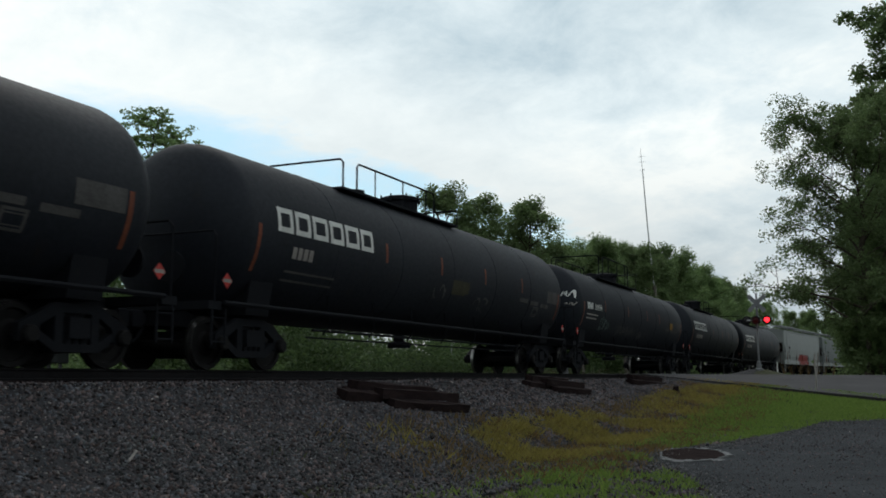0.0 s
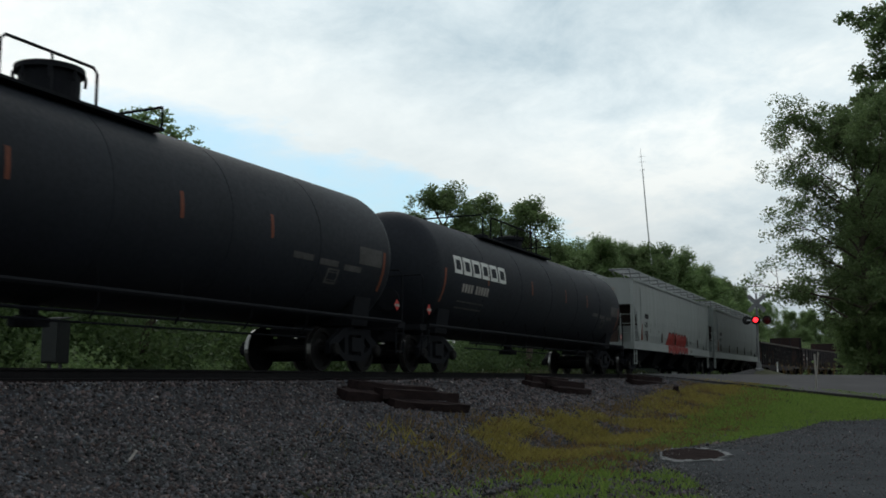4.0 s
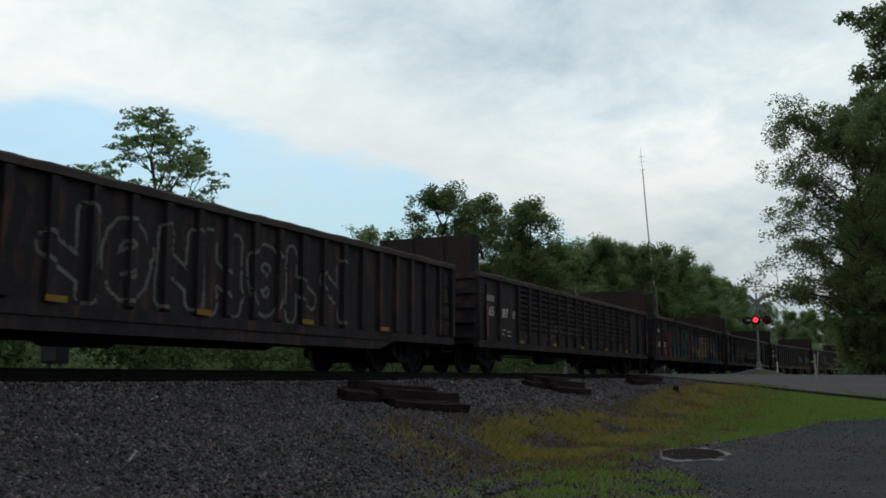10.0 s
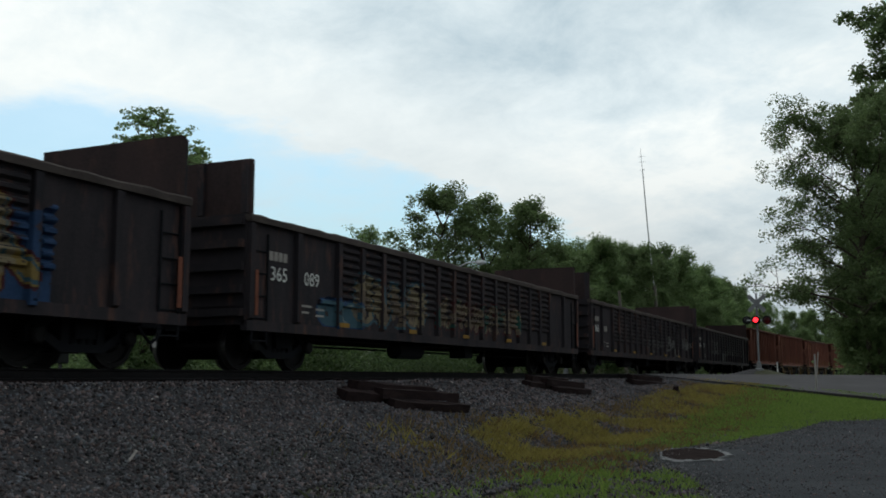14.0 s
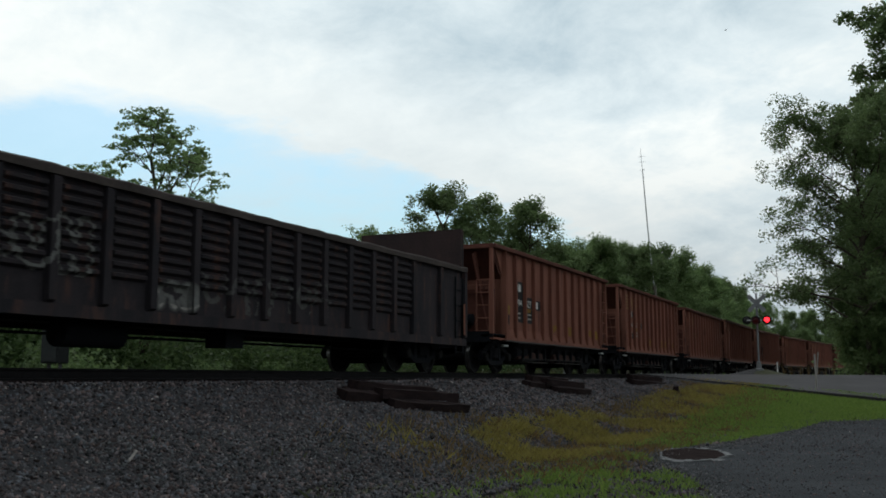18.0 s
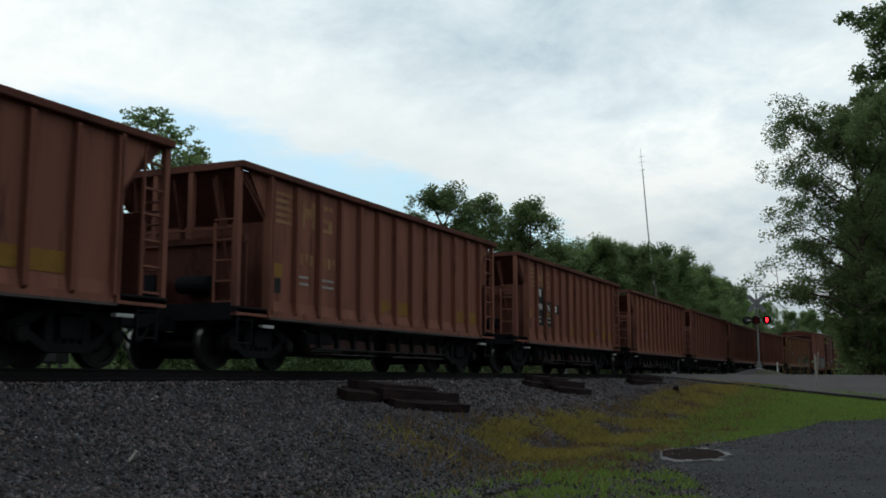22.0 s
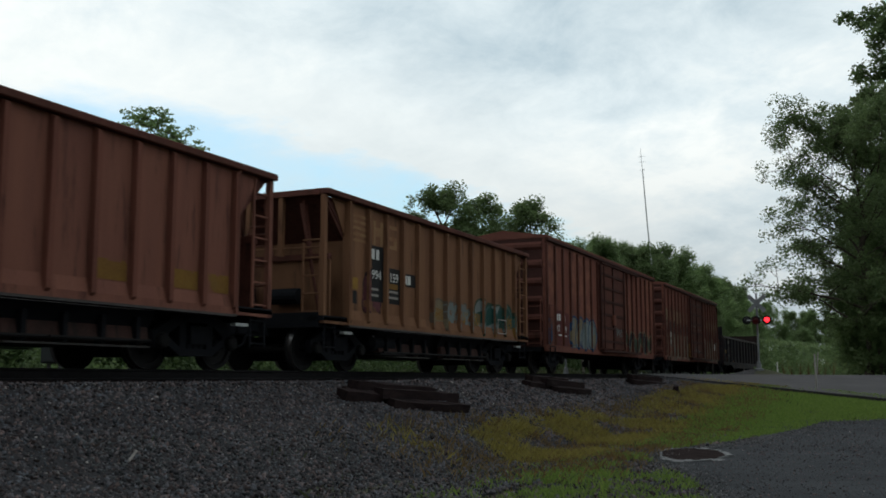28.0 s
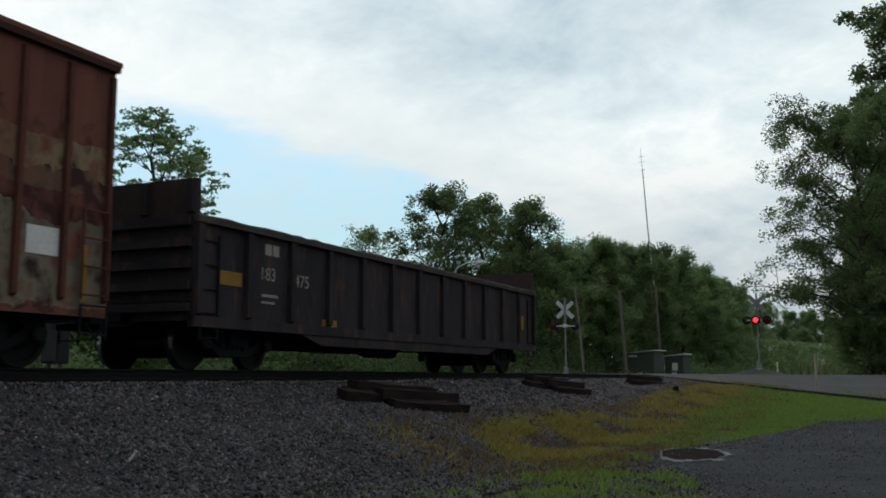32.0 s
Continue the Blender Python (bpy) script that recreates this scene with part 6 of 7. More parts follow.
    rust = [(0.050, 0.020, 0.018), (0.034, 0.017, 0.016)]
    repaint(car, M_BOX, surface("boxcar_red_with_worn_patches", **box_tone, car=car, paint=[
        (1.5, 7.3, 2.45, 3.25, tan, 0.6, (0.20, 0.14, 0.085), 0.0, 0.42, 0.16), (11.1, 16.5, 2.4, 3.15, tan, 0.6, (0.20, 0.14, 0.085), 0.0, 0.43, 0.16),
        (1.2, 16.5, 1.9, 2.7, rust, 0.5, (0.04, 0.02, 0.018), 0.0, 0.43, 0.45),
        (1.5, 7.3, 0.8, 2.05, grey_tan, 0.8, (0.15, 0.13, 0.095), 0.0, 0.40, 0.35), (11.1, 16.5, 0.8, 2.05, grey_tan, 0.8, (0.15, 0.13, 0.095), 0.0, 0.41, 0.35),
        (1.2, 16.5, 0.7, 3.4, rust, 0.6, (0.04, 0.02, 0.018), 0.0, 0.60, 0.5)]), ("side_post",))
    plates(car, "scrape", [(7.6, 8.6, 2.62, 2.64), (8.9, 9.9, 2.5, 2.515), (8.0, 9.9, 1.30, 1.315)], 1.584, M_PALE, "pale scrape on the door")
    mural(car, lambda Y, Z: np.full(Y.shape, 1.625), 8.0, 9.6, 1.2, 1.7, 0.02, scribble(127, 4, 0.02, 0.35), [M_FAINT], "worn white scribble on the door")
    plates(car, "white_patch", [(15.0, 15.55, 1.5, 1.88)], 1.466, M_WHITE, "white painted patch")
    plates(car, "reflector_strip", [(6.9, 7.0, 0.95, 1.7), (15.9, 16.0, 0.9, 1.7)], 1.56, M_YELLOW, "yellow vertical strip")
    plates(car, "stencil_bar", [(2.2 + 0.22 * k, 2.37 + 0.22 * k, 1.88, 2.1) for k in range(3)], 1.47, M_PALE)
    number(car, "2380", 2.19, 1.54, 0.28, 1.474, M_PALE)
    place(car, 415.75, 17.6)
    car = gondola(18.0, 2.53, M_GONDOLA, (3.12, 0.02), False, 12)
    number(car, "183", 2.62, 1.6, 0.34, material=M_PALE), number(car, "475", 3.75, 1.56, 0.34, material=M_PALE)
    plates(car, "stencil_bar", [(2.78, 2.98, 2.06, 2.26), (3.02, 3.22, 2.06, 2.26), (2.7, 3.2, 1.3, 1.35), (2.7, 3.1, 1.18, 1.22)], 1.506, M_PALE)
    plates(car, "yellow_panel", [(1.5, 2.1, 1.42, 1.66), (4.75, 5.3, 0.85, 1.0), (16.0, 16.25, 1.3, 1.7)], 1.506, M_YELLOW, "faded yellow panel")
    place(car, 433.3, 18.0)


build_train()


# ---- trees and plants ----
def leaf_mesh(name, centres, size, rng, material, flat=0.5):
    """Many small diamond-shaped leaves in one mesh."""
    n = len(centres)
    c = np.asarray(centres)
    nor = rng.normal(size=(n, 3))
    nor[:, 2] = np.abs(nor[:, 2]) + flat
    nor /= np.linalg.norm(nor, axis=1)[:, None]
    t = np.cross(nor, rng.normal(size=(n, 3)))
    t /= np.linalg.norm(t, axis=1)[:, None] + 1e-9
    s = np.cross(nor, t)
    ln = (size * rng.uniform(0.6, 1.3, n))[:, None]
    v = np.empty((n, 4, 3))
    v[:, 0], v[:, 1], v[:, 2], v[:, 3] = c - t * ln * 0.5, c + s * ln * 0.32 + nor * ln * 0.06, c + t * ln * 0.5, c - s * ln * 0.32 + nor * ln * 0.06
    me = bpy.data.meshes.new(name)
    me.vertices.add(n * 4)
    me.vertices.foreach_set("co", v.reshape(-1))
    me.loops.add(n * 4)
    me.loops.foreach_set("vertex_index", np.arange(n * 4))
    me.polygons.add(n)
    me.polygons.foreach_set("loop_start", np.arange(n) * 4)
    me.polygons.foreach_set("loop_total", np.full(n, 4))
    me.update(calc_edges=True)
    me.materials.append(material)
    return me


def grow(seed, height, radius, bare, leaves, leaf, label="", m=None, material=None, taper=0.0, start=0.18, clump=0.3, flat=0.7, rise=(0.2, 0.8), limbs=None, subs=6):
    """A broad-leaved tree: trunk, limbs, branches and twigs, with the leaves in tufts round the twig ends."""
    rng = np.random.default_rng(seed)
    bm, tips = B(), []
    trunk = [Vector((0, 0, -0.3))]
    k = 8
    for i in range(1, k + 1):
        h = height * 0.9 * i / k
        trunk.append(Vector((rng.normal() * 0.018 * height, rng.normal() * 0.018 * height, h)))
    r0 = height * 0.016 + 0.04
    tube(bm, trunk, [r0 * (1.35 if i == 0 else 1) * (1 - 0.9 * i / k) + 0.02 for i in range(k + 1)], 8)
    limbs = limbs or max(12, int(height * 1.7))
    for i in range(limbs):
        f = bare + (0.97 - bare) * (i + rng.uniform(0, 0.8)) / limbs
        j = min(k - 1, int(f / 0.9 * k)) if f < 0.9 else k - 1
        base = trunk[j].lerp(trunk[j + 1], min(1, f / 0.9 * k - j))
        g = (f - bare) / (1 - bare)
        reach = radius * (math.sin(math.pi * (start + (0.98 - start) * g)) ** 0.7) * rng.uniform(0.62, 1.1) * (1 - taper * g)
        a = i * 2.4 + rng.uniform(-0.5, 0.5)
        way = Vector((math.cos(a), math.sin(a), rng.uniform(*rise) + 0.5 * g)).normalized()
        p, pts = base, [base]
        for s in range(5):
            way = (way + Vector(rng.normal(size=3)) * 0.13 + Vector((0, 0, 0.02))).normalized()
            p = p + way * reach / 5
            pts.append(p)
        rl = max(0.02, r0 * 0.34 * (1 - 0.6 * g))
        tube(bm, pts, [rl, rl * 0.8, rl * 0.6, rl * 0.42, rl * 0.28, 0.012], 5)
        for b in range(subs):
            t = 1.2 + 3.8 * (b + rng.uniform(0, 0.9)) / subs
            q = pts[int(min(4, t))].lerp(pts[int(min(4, t)) + 1], t - int(min(4, t)))
            side = Vector(rng.normal(size=3)) * Vector((1, 1, 0.55)) + way * 0.75 + Vector((0, 0, 0.12))
            ln = reach * rng.uniform(0.2, 0.4) * (1.15 - 0.1 * t) + 0.25
            e = q + side.normalized() * ln
            mid = q.lerp(e, 0.5) + Vector((0, 0, 0.05 * ln))
            tube(bm, [q, mid, e], [rl * 0.26, rl * 0.2, 0.01], 4)
            tips.append(e)
            for w in range(3):
                o = q.lerp(e, rng.uniform(0.35, 0.95))
                d = Vector(rng.normal(size=3)) * Vector((1, 1, 0.6)) + side.normalized() * 0.5
                tip = o + d.normalized() * (ln * rng.uniform(0.25, 0.5) + 0.1)
                tube(bm, [o, tip], [rl * 0.12 + 0.006, 0.006], 3)
                tips.append(tip)
    tips = np.array([tuple(t) for t in tips])
    size = rng.uniform(0.55, 1.35, len(tips))
    pick = rng.choice(len(tips), leaves, p=size ** 2 / (size ** 2).sum())
    ball = rng.normal(size=(leaves, 3))
    ball /= np.linalg.norm(ball, axis=1)[:, None] + 1e-9
    ball *= (rng.random(leaves) ** 0.5)[:, None]
    centres = tips[pick] + ball * np.array([1, 1, flat]) * (clump * size[pick])[:, None]
    top = thing("tree", label, "tree", m=m)
    part("trunk", bm, M_BARK, top)
    crown = new("crown", leaf_mesh("crown", centres, leaf, rng, material or M_LEAF))
    crown.parent = top
    return top


def on_land(x, y, size=1.0, turn=0.0):
    return pose(x, y, land_z(x, y), 0, 0, turn) @ Matrix.Diagonal((size, size, size, 1))


def plant_trees():
    grow(11, 8.2, 3.5, 0.36, 9500, 0.13, label="young broad-leaved tree with an open airy crown", m=on_land(-22.45, 25.3, 1, 60), clump=0.25, flat=0.32, rise=(0.35, 0.8), limbs=17, subs=6, start=0.36)
    for seed, x, y, h, r, n, bare in ((21, -25.6, 54.8, 10.9, 3.3, 13000, 0.3), (22, -24.0, 58.6, 10.7, 3.5, 15000, 0.2), (23, -20.5, 57.2, 11.2, 2.7, 12000, 0.25), (25, -21.0, 64.0, 8.8, 3.2, 11000, 0.15), (26, -23.5, 64.0, 8.5, 3.4, 11000, 0.1)):
        grow(seed, h, r, bare, int(n * 1.1), 0.19, label="leafy green broad-leaved tree behind the railway", m=on_land(x, y, 1, seed * 40), clump=0.48, flat=0.85, material=M_LEAFD, rise=(0.3, 1.0))
    grow(24, 10.1, 1.5, 0.6, 2600, 0.2, label="slender small-crowned tree behind the railway", m=on_land(-34.9, 61.7), clump=0.42, material=M_LEAFD)
    kinds = [grow(31 + i, 12.0, 3.7, 0.06, 25000, 0.22, label="dense green woodland tree in full leaf", material=M_LEAF if i % 2 else M_LEAFD, clump=0.62, flat=0.95, rise=(0.25, 1.2), limbs=28,
                  m=on_land((-21.6, -20.6, -21.0, -20.8)[i], (72.2, 74.2, 84.0, 92.7)[i], (0.78, 0.86, 0.92, 0.97)[i], i * 70)) for i in range(4)]
    rng = random.Random(8)
    for x, y, size in ((-19.4, 99.0, 1.08), (-19.2, 109.0, 1.03), (-19.6, 118.0, 0.98), (-19.5, 127.0, 0.98), (-19.5, 138.0, 0.96), (-24.5, 78.0, 0.9), (-25.0, 88.0, 1.0), (-24.0, 96.0, 1.05),
                       (-24.0, 104.0, 1.05), (-23.0, 113.0, 1.0), (-22.5, 123.0, 0.95), (-20.5, 150.0, 0.95), (-19.5, 90.0, 0.7), (-22.0, 82.0, 0.7), (-16.2, 95.0, 0.62), (-16.0, 103.0, 0.6), (-15.8, 112.0, 0.55),
                       (-27.0, 70.0, 0.75), (-29.0, 82.0, 0.85), (-19.0, 165.0, 0.95), (-14.0, 178.0, 0.9), (-26.5, 76.0, 0.8), (-15.5, 124.0, 0.6), (-13.5, 134.0, 0.6), (-12.0, 146.0, 0.6), (-8.0, 158.0, 0.6), (-3.0, 172.0, 0.62), (2.0, 188.0, 0.7)):
        copy_thing(kinds[rng.randrange(4)], on_land(x, y, 1, rng.uniform(0, 360))).scale = [size * 0.92] * 3
    grow(51, 16.2, 8.7, 0.19, 74000, 0.17, taper=0.35, start=0.16, label="broad dense broad-leaved tree beyond the road", m=on_land(-1.7, 63.5, 1, 150), clump=0.55, flat=0.85, material=M_LEAFD, rise=(0.25, 0.8), limbs=40, subs=8)
    grow(57, 31.0, 5.7, 0.10, 74000, 0.30, label="tall narrow-crowned tree beyond the road", m=on_land(2.7, 71.3, 1, 130), clump=0.62, flat=0.8, material=M_LEAFD, subs=7)
    grow(54, 12.5, 6.4, 0.06, 36000, 0.20, label="dense spreading tree beyond the road", m=on_land(2.2, 66.5, 1, 75), clump=0.5, flat=0.85, material=M_LEAFD, rise=(0.1, 0.8), limbs=34, subs=7, start=0.3)
    grow(53, 24.0, 5.5, 0.08, 30000, 0.30, label="tall narrow-crowned tree beyond the road", m=on_land(7.5, 68.0, 1, 200), clump=0.62, flat=0.8, material=M_LEAFD)
    for i, (x, y, size) in enumerate(((-1.6, 67.0, 0.62), (1.2, 64.5, 0.6), (3.6, 62.5, 0.62), (-2.3, 66.0, 0.52), (-1.0, 63.0, 0.42), (-2.0, 71.5, 0.95), (0.8, 73.0, 1.25), (-0.2, 66.5, 0.8), (6.0, 60.0, 0.7))):
        copy_thing(kinds[i % 4], on_land(x, y, 1, i * 130)).scale = [size] * 3
    for i in range(3):
        copy_thing(kinds[i % 4], on_land(-26.5 - 2.6 * i, 66 + 1.2 * i, 1, i * 85)).scale = [0.6 - 0.05 * i] * 3
    for i in range(5):
        copy_thing(kinds[i % 4], on_land(-15 + 2.7 * i, 160 + 5.8 * i, 1, i * 95)).scale = [0.74] * 3
    for i in range(7):
        copy_thing(kinds[i % 4], on_land(-11 + 4 * i, 196 + 3.6 * i, 1, i * 61)).scale = [0.9] * 3
    # unseen row down the right side, added to block sky light from the cars
    for i in range(8):
        copy_thing(kinds[i % 4], on_land(19 + (i % 2) * 5, 56 - i * 11, 1, i * 50)).scale = [1.0 + 0.1 * (i % 3)] * 3
    # three unseen trees behind the camera, added to shade the near cars and ballast
    for i, (x, y) in enumerate(((10.5, -6.0), (3.5, -9.5), (-3.5, -10.5))):
        copy_thing(kinds[i % 4], on_land(x, y, 1, i * 110)).scale = [1.15] * 3
    for i in range(8):
        copy_thing(kinds[i % 4], on_land(4 + i * 4.2, 76 + (i % 3) * 8, 1, i * 77)).scale = [rng.uniform(0.6, 0.9)] * 3


plant_trees()


def brush(name, label, spots, size, material, seed):
    """Undergrowth: leaves heaped over many low clumps."""
    rng = np.random.default_rng(seed)
    pts = []
    for x, y, r, n, h in spots:
        d = rng.normal(size=(n, 3)) * np.array([r * 0.5, r * 0.5, h * 0.36])
        d[:, 2] = np.minimum(np.abs(d[:, 2]), rng.uniform(4.2, 4.7, n))
        pts.append(d + np.array([x, y, land_z(x, y)]))
    tagged(new(name, leaf_mesh(name, np.concatenate(pts), size, rng, material)), label, "bushes", kind="stuff")


def plant_brush():
    rng = random.Random(3)
    spots = []
    for i in range(430):
        y = 2 + i * 0.2 + rng.uniform(-0.6, 0.6)
        spots.append((TX - rng.uniform(8.0, 20), y, rng.uniform(0.6, 1.5), 430, rng.uniform(1.0, 2.6)))
    spots += [(rng.uniform(-32, -24), rng.uniform(14, 43), rng.uniform(1.0, 2.0), 520, rng.uniform(5.4, 8.2)) for _ in range(250)]
    spots += [(rng.uniform(-25, -20.5), rng.uniform(20, 78), rng.uniform(1.0, 1.6), 380, rng.uniform(3.4, 4.8)) for _ in range(150)]
    brush("undergrowth", "thick green brush along the far side of the track", spots, 0.16, M_BRUSH, 4)
    for (x, y), r, h in (((-18.6, 23.9), 0.62, 1.15), ((-20.4, 29.6), 0.5, 1.0), ((-17.6, 17.8), 0.9, 1.3), ((-18.8, 18.0), 0.9, 1.5)):
        lrng = np.random.default_rng(int(r * 100 + y))
        d = lrng.normal(size=(1500, 3))
        d *= (lrng.random((1500, 1)) ** 0.4) / np.linalg.norm(d, axis=1)[:, None]
        d = d * np.array([r, r, h * 0.55]) * (1 + 0.25 * np.sin(5 * np.arctan2(d[:, 1], d[:, 0]) + y)[:, None]) + np.array([0, 0, h * 0.5])
        bush = thing("bush", "bright green leafy bush on the far bank", "bush", "bushes on the bank", m=on_land(x, y))
        leaves = new("foliage", leaf_mesh("foliage", d, 0.12, lrng, M_LEAF))
        leaves.parent = bush
        part("stem", tube(B(), [(0, 0, -0.1), (0.03, 0, h * 0.4), (0.05, 0.04, h * 0.8)], 0.025, 5), M_BARK, bush)
    spots = [(TX - rng.uniform(3.6, 9), 3 + i * 0.35, rng.uniform(0.4, 0.8), 60, rng.uniform(0.3, 0.8)) for i in range(200)]
    brush("weeds", "low weeds on the far bank of the track", spots, 0.16, M_DULL, 5)
    spots = []
    for i in range(150):
        y = rng.uniform(64, 71)
        spots.append((rng.uniform(-3.2 + 0.12 * (y - 58), 9), y, rng.uniform(0.8, 1.6), 180, rng.uniform(1.4, 3.2)))
    for i in range(26):
        spots.append((rng.uniform(-2.4, 1.5), rng.uniform(65, 70), 1.3, 260, rng.uniform(4.0, 6.5)))
    for i in range(70):
        spots.append((rng.uniform(-1.8, 8), rng.uniform(73, 80), 1.6, 300, rng.uniform(4.5, 8.0)))
    brush("roadside_shrubs", "dense dark green shrubs beyond the road", spots, 0.26, M_LEAFD, 6)
    spots = []
    for i in range(280):
        y = rng.uniform(86, 185)
        spots.append((middle_x(y) + (-1 if y < 130 else 1) * rng.uniform(4.5, 8), y, rng.uniform(0.8, 1.6), 120, rng.uniform(1.0, 2.4)))
    spots += [(rng.uniform(-17, 8), rng.uniform(150, 196), 1.8, 170, rng.uniform(2.6, 4.2)) for _ in range(90)]
    for _ in range(70):
        y = rng.uniform(104, 150)
        spots.append((middle_x(y) - rng.uniform(5, 9), y, 1.8, 260, rng.uniform(6.0, 10.0)))
    brush("hedge", "dark green scrub beside the curving track", spots, 0.3, M_LEAFD, 7)


plant_brush()


# ---- stones, grass and litter of the bank ----
def on_bank(rng, n):
    y = 4.5 + 42 * rng.random(n) ** 1.5
    u = np.where(rng.random(n) < 0.12, rng.uniform(-1.6, 1.7, n), rng.uniform(1.5, 6.0, n))
    keep = (u < 5.2 + 0.9 * rng.normal(size=n)) & (np.abs(np.abs(u) - 0.755) > 0.11)
    return u[keep], y[keep]


def at_the_foot(rng, n):
    """Stones strewn between the grass and the asphalt."""
    y = 8 + 18 * rng.random(n) ** 1.4
    u = rng.uniform(4.6, 9.4, n)
    keep = (u + TX < np.array([lot_edge(b) for b in y]) + 0.15 * rng.random(n)) & (((u + TX + 3.72) / 0.95) ** 2 + ((y - 19.6) / 2.3) ** 2 > 1)
    return u[keep], y[keep]


def on_asphalt(rng, n):
    y = 8.5 + 26 * rng.random(n) ** 1.6
    u = rng.uniform(8.2, 16.5, n)
    keep = (u + TX > np.array([lot_edge(b) for b in y]) - 0.4 * rng.random(n)) & (((u + TX + 3.72) / 0.95) ** 2 + ((y - 19.6) / 2.3) ** 2 > 1)
    return u[keep], y[keep]


def on_verge(rng, n):
    """Fine gravel on both sides of the asphalt's edge."""
    y = 10 + 25 * rng.random(n)
    return np.array([lot_edge(b) for b in y]) + 0.34 * rng.normal(size=n) - TX - 0.1, y


def stones(name, label, u, y, small, large, material, seed, squash=1.0):
    rng = np.random.default_rng(seed)
    n = len(y)
    c = np.array([(TX + a, b, land_z(TX + a, b) + 0.6 * small + 0.012) for a, b in zip(u, y)])
    r = rng.uniform(small, large, n) * (1 + 0.4 * (y > 20))
    base = np.array([(1, 0, 0), (-1, 0, 0), (0, 1, 0), (0, -1, 0), (0, 0, 1), (0, 0, -1)], float)
    v = base[None] * (r[:, None, None] * rng.uniform(0.6, 1.4, (n, 6, 1)) * np.repeat(rng.uniform(0.55, 1.6, (n, 3)), 2, axis=1)[:, :, None]) + rng.normal(size=(n, 6, 3)) * r[:, None, None] * 0.22
    v[:, 4:] *= squash
    q = rng.normal(size=(n, 4))
    q /= np.linalg.norm(q, axis=1)[:, None]
    w, x1, y1, z1 = q.T
    rot = np.stack([np.stack([1 - 2 * (y1 * y1 + z1 * z1), 2 * (x1 * y1 - z1 * w), 2 * (x1 * z1 + y1 * w)], -1),
                    np.stack([2 * (x1 * y1 + z1 * w), 1 - 2 * (x1 * x1 + z1 * z1), 2 * (y1 * z1 - x1 * w)], -1),
                    np.stack([2 * (x1 * z1 - y1 * w), 2 * (y1 * z1 + x1 * w), 1 - 2 * (x1 * x1 + y1 * y1)], -1)], -2)
    v = np.einsum("nij,nkj->nki", rot, v) + c[:, None]
    tri = np.array([(0, 2, 4), (2, 1, 4), (1, 3, 4), (3, 0, 4), (2, 0, 5), (1, 2, 5), (3, 1, 5), (0, 3, 5)])
    idx = (tri[None] + (np.arange(n) * 6)[:, None, None]).reshape(-1)
    me = bpy.data.meshes.new(name)
    me.vertices.add(n * 6)
    me.vertices.foreach_set("co", v.reshape(-1))
    me.loops.add(len(idx))
    me.loops.foreach_set("vertex_index", idx)
    me.polygons.add(len(idx) // 3)
    me.polygons.foreach_set("loop_start", np.arange(len(idx) // 3) * 3)
    me.polygons.foreach_set("loop_total", np.full(len(idx) // 3, 3))
    me.update(calc_edges=True)
    me.materials.append(material)
    tagged(new(name, me), label, "stones", kind="stuff")


def grass(name, label, n, where, height, material, seed):
    rng = np.random.default_rng(seed)
    pts = []
    while len(pts) < n:
        x, y = rng.uniform(-9.2, 3), rng.uniform(9, 43)
        if rng.random() < where(x, y):
            pts.append((x, y, land_z(x, y)))
    c = np.array(pts)
    h = height * rng.uniform(0.5, 1.3, n) * (1 + 0.5 * np.array([noise.noise((p[0] * 0.8, p[1] * 0.8, 9)) for p in pts]))
    a = rng.uniform(0, 2 * math.pi, n)
    w = rng.uniform(0.004, 0.009, n) * (1 + c[:, 1] / 30)
    d = np.stack([np.cos(a), np.sin(a), np.zeros(n)], 1)
    bend = rng.normal(size=(n, 3)) * 0.45
    bend[:, 2] = 0
    v = np.empty((n, 4, 3))
    v[:, 0], v[:, 1] = c - d * w[:, None], c + d * w[:, None]
    mid = c + bend * h[:, None] * 0.4
    mid[:, 2] += h * 0.6
    tip = c + bend * h[:, None]
    tip[:, 2] += h
    v[:, 2], v[:, 3] = tip, mid - d * w[:, None] * 0.6
    me = bpy.data.meshes.new(name)
    me.vertices.add(n * 4)
    me.vertices.foreach_set("co", v.reshape(-1))
    me.loops.add(n * 4)
    me.loops.foreach_set("vertex_index", np.arange(n * 4))
    me.polygons.add(n)
    me.polygons.foreach_set("loop_start", np.arange(n) * 4)
    me.polygons.foreach_set("loop_total", np.full(n, 4))
    me.update(calc_edges=True)
    me.materials.append(material)
    tagged(new(name, me), label, "grass", kind="stuff")


def patch(x, y, f, s, lo, hi):
    return smooth01((noise.noise((x * f, y * f, s)) * 0.5 + 0.5 - lo) / (hi - lo))


def yellow_here(x, y):
    u = x - TX
    band = smooth01((u - 3.9 - 0.25 * math.sin(y * 0.5)) / 0.7) * smooth01((6.7 - u) / 0.7) * smooth01((y - 15.5) / 2.5)
    tuft = 0.16 * math.exp(-((x + 7.45) ** 2 + (y - 15.0) ** 2) / 0.25)
    band *= 1 - 0.65 * smooth01((y - 24) / 5)
    return max(tuft, band * patch(x, y, 0.7, 3, 0.36, 0.6) * (0.4 + 0.6 * patch(x, y, 2.3, 5, 0.35, 0.6)))


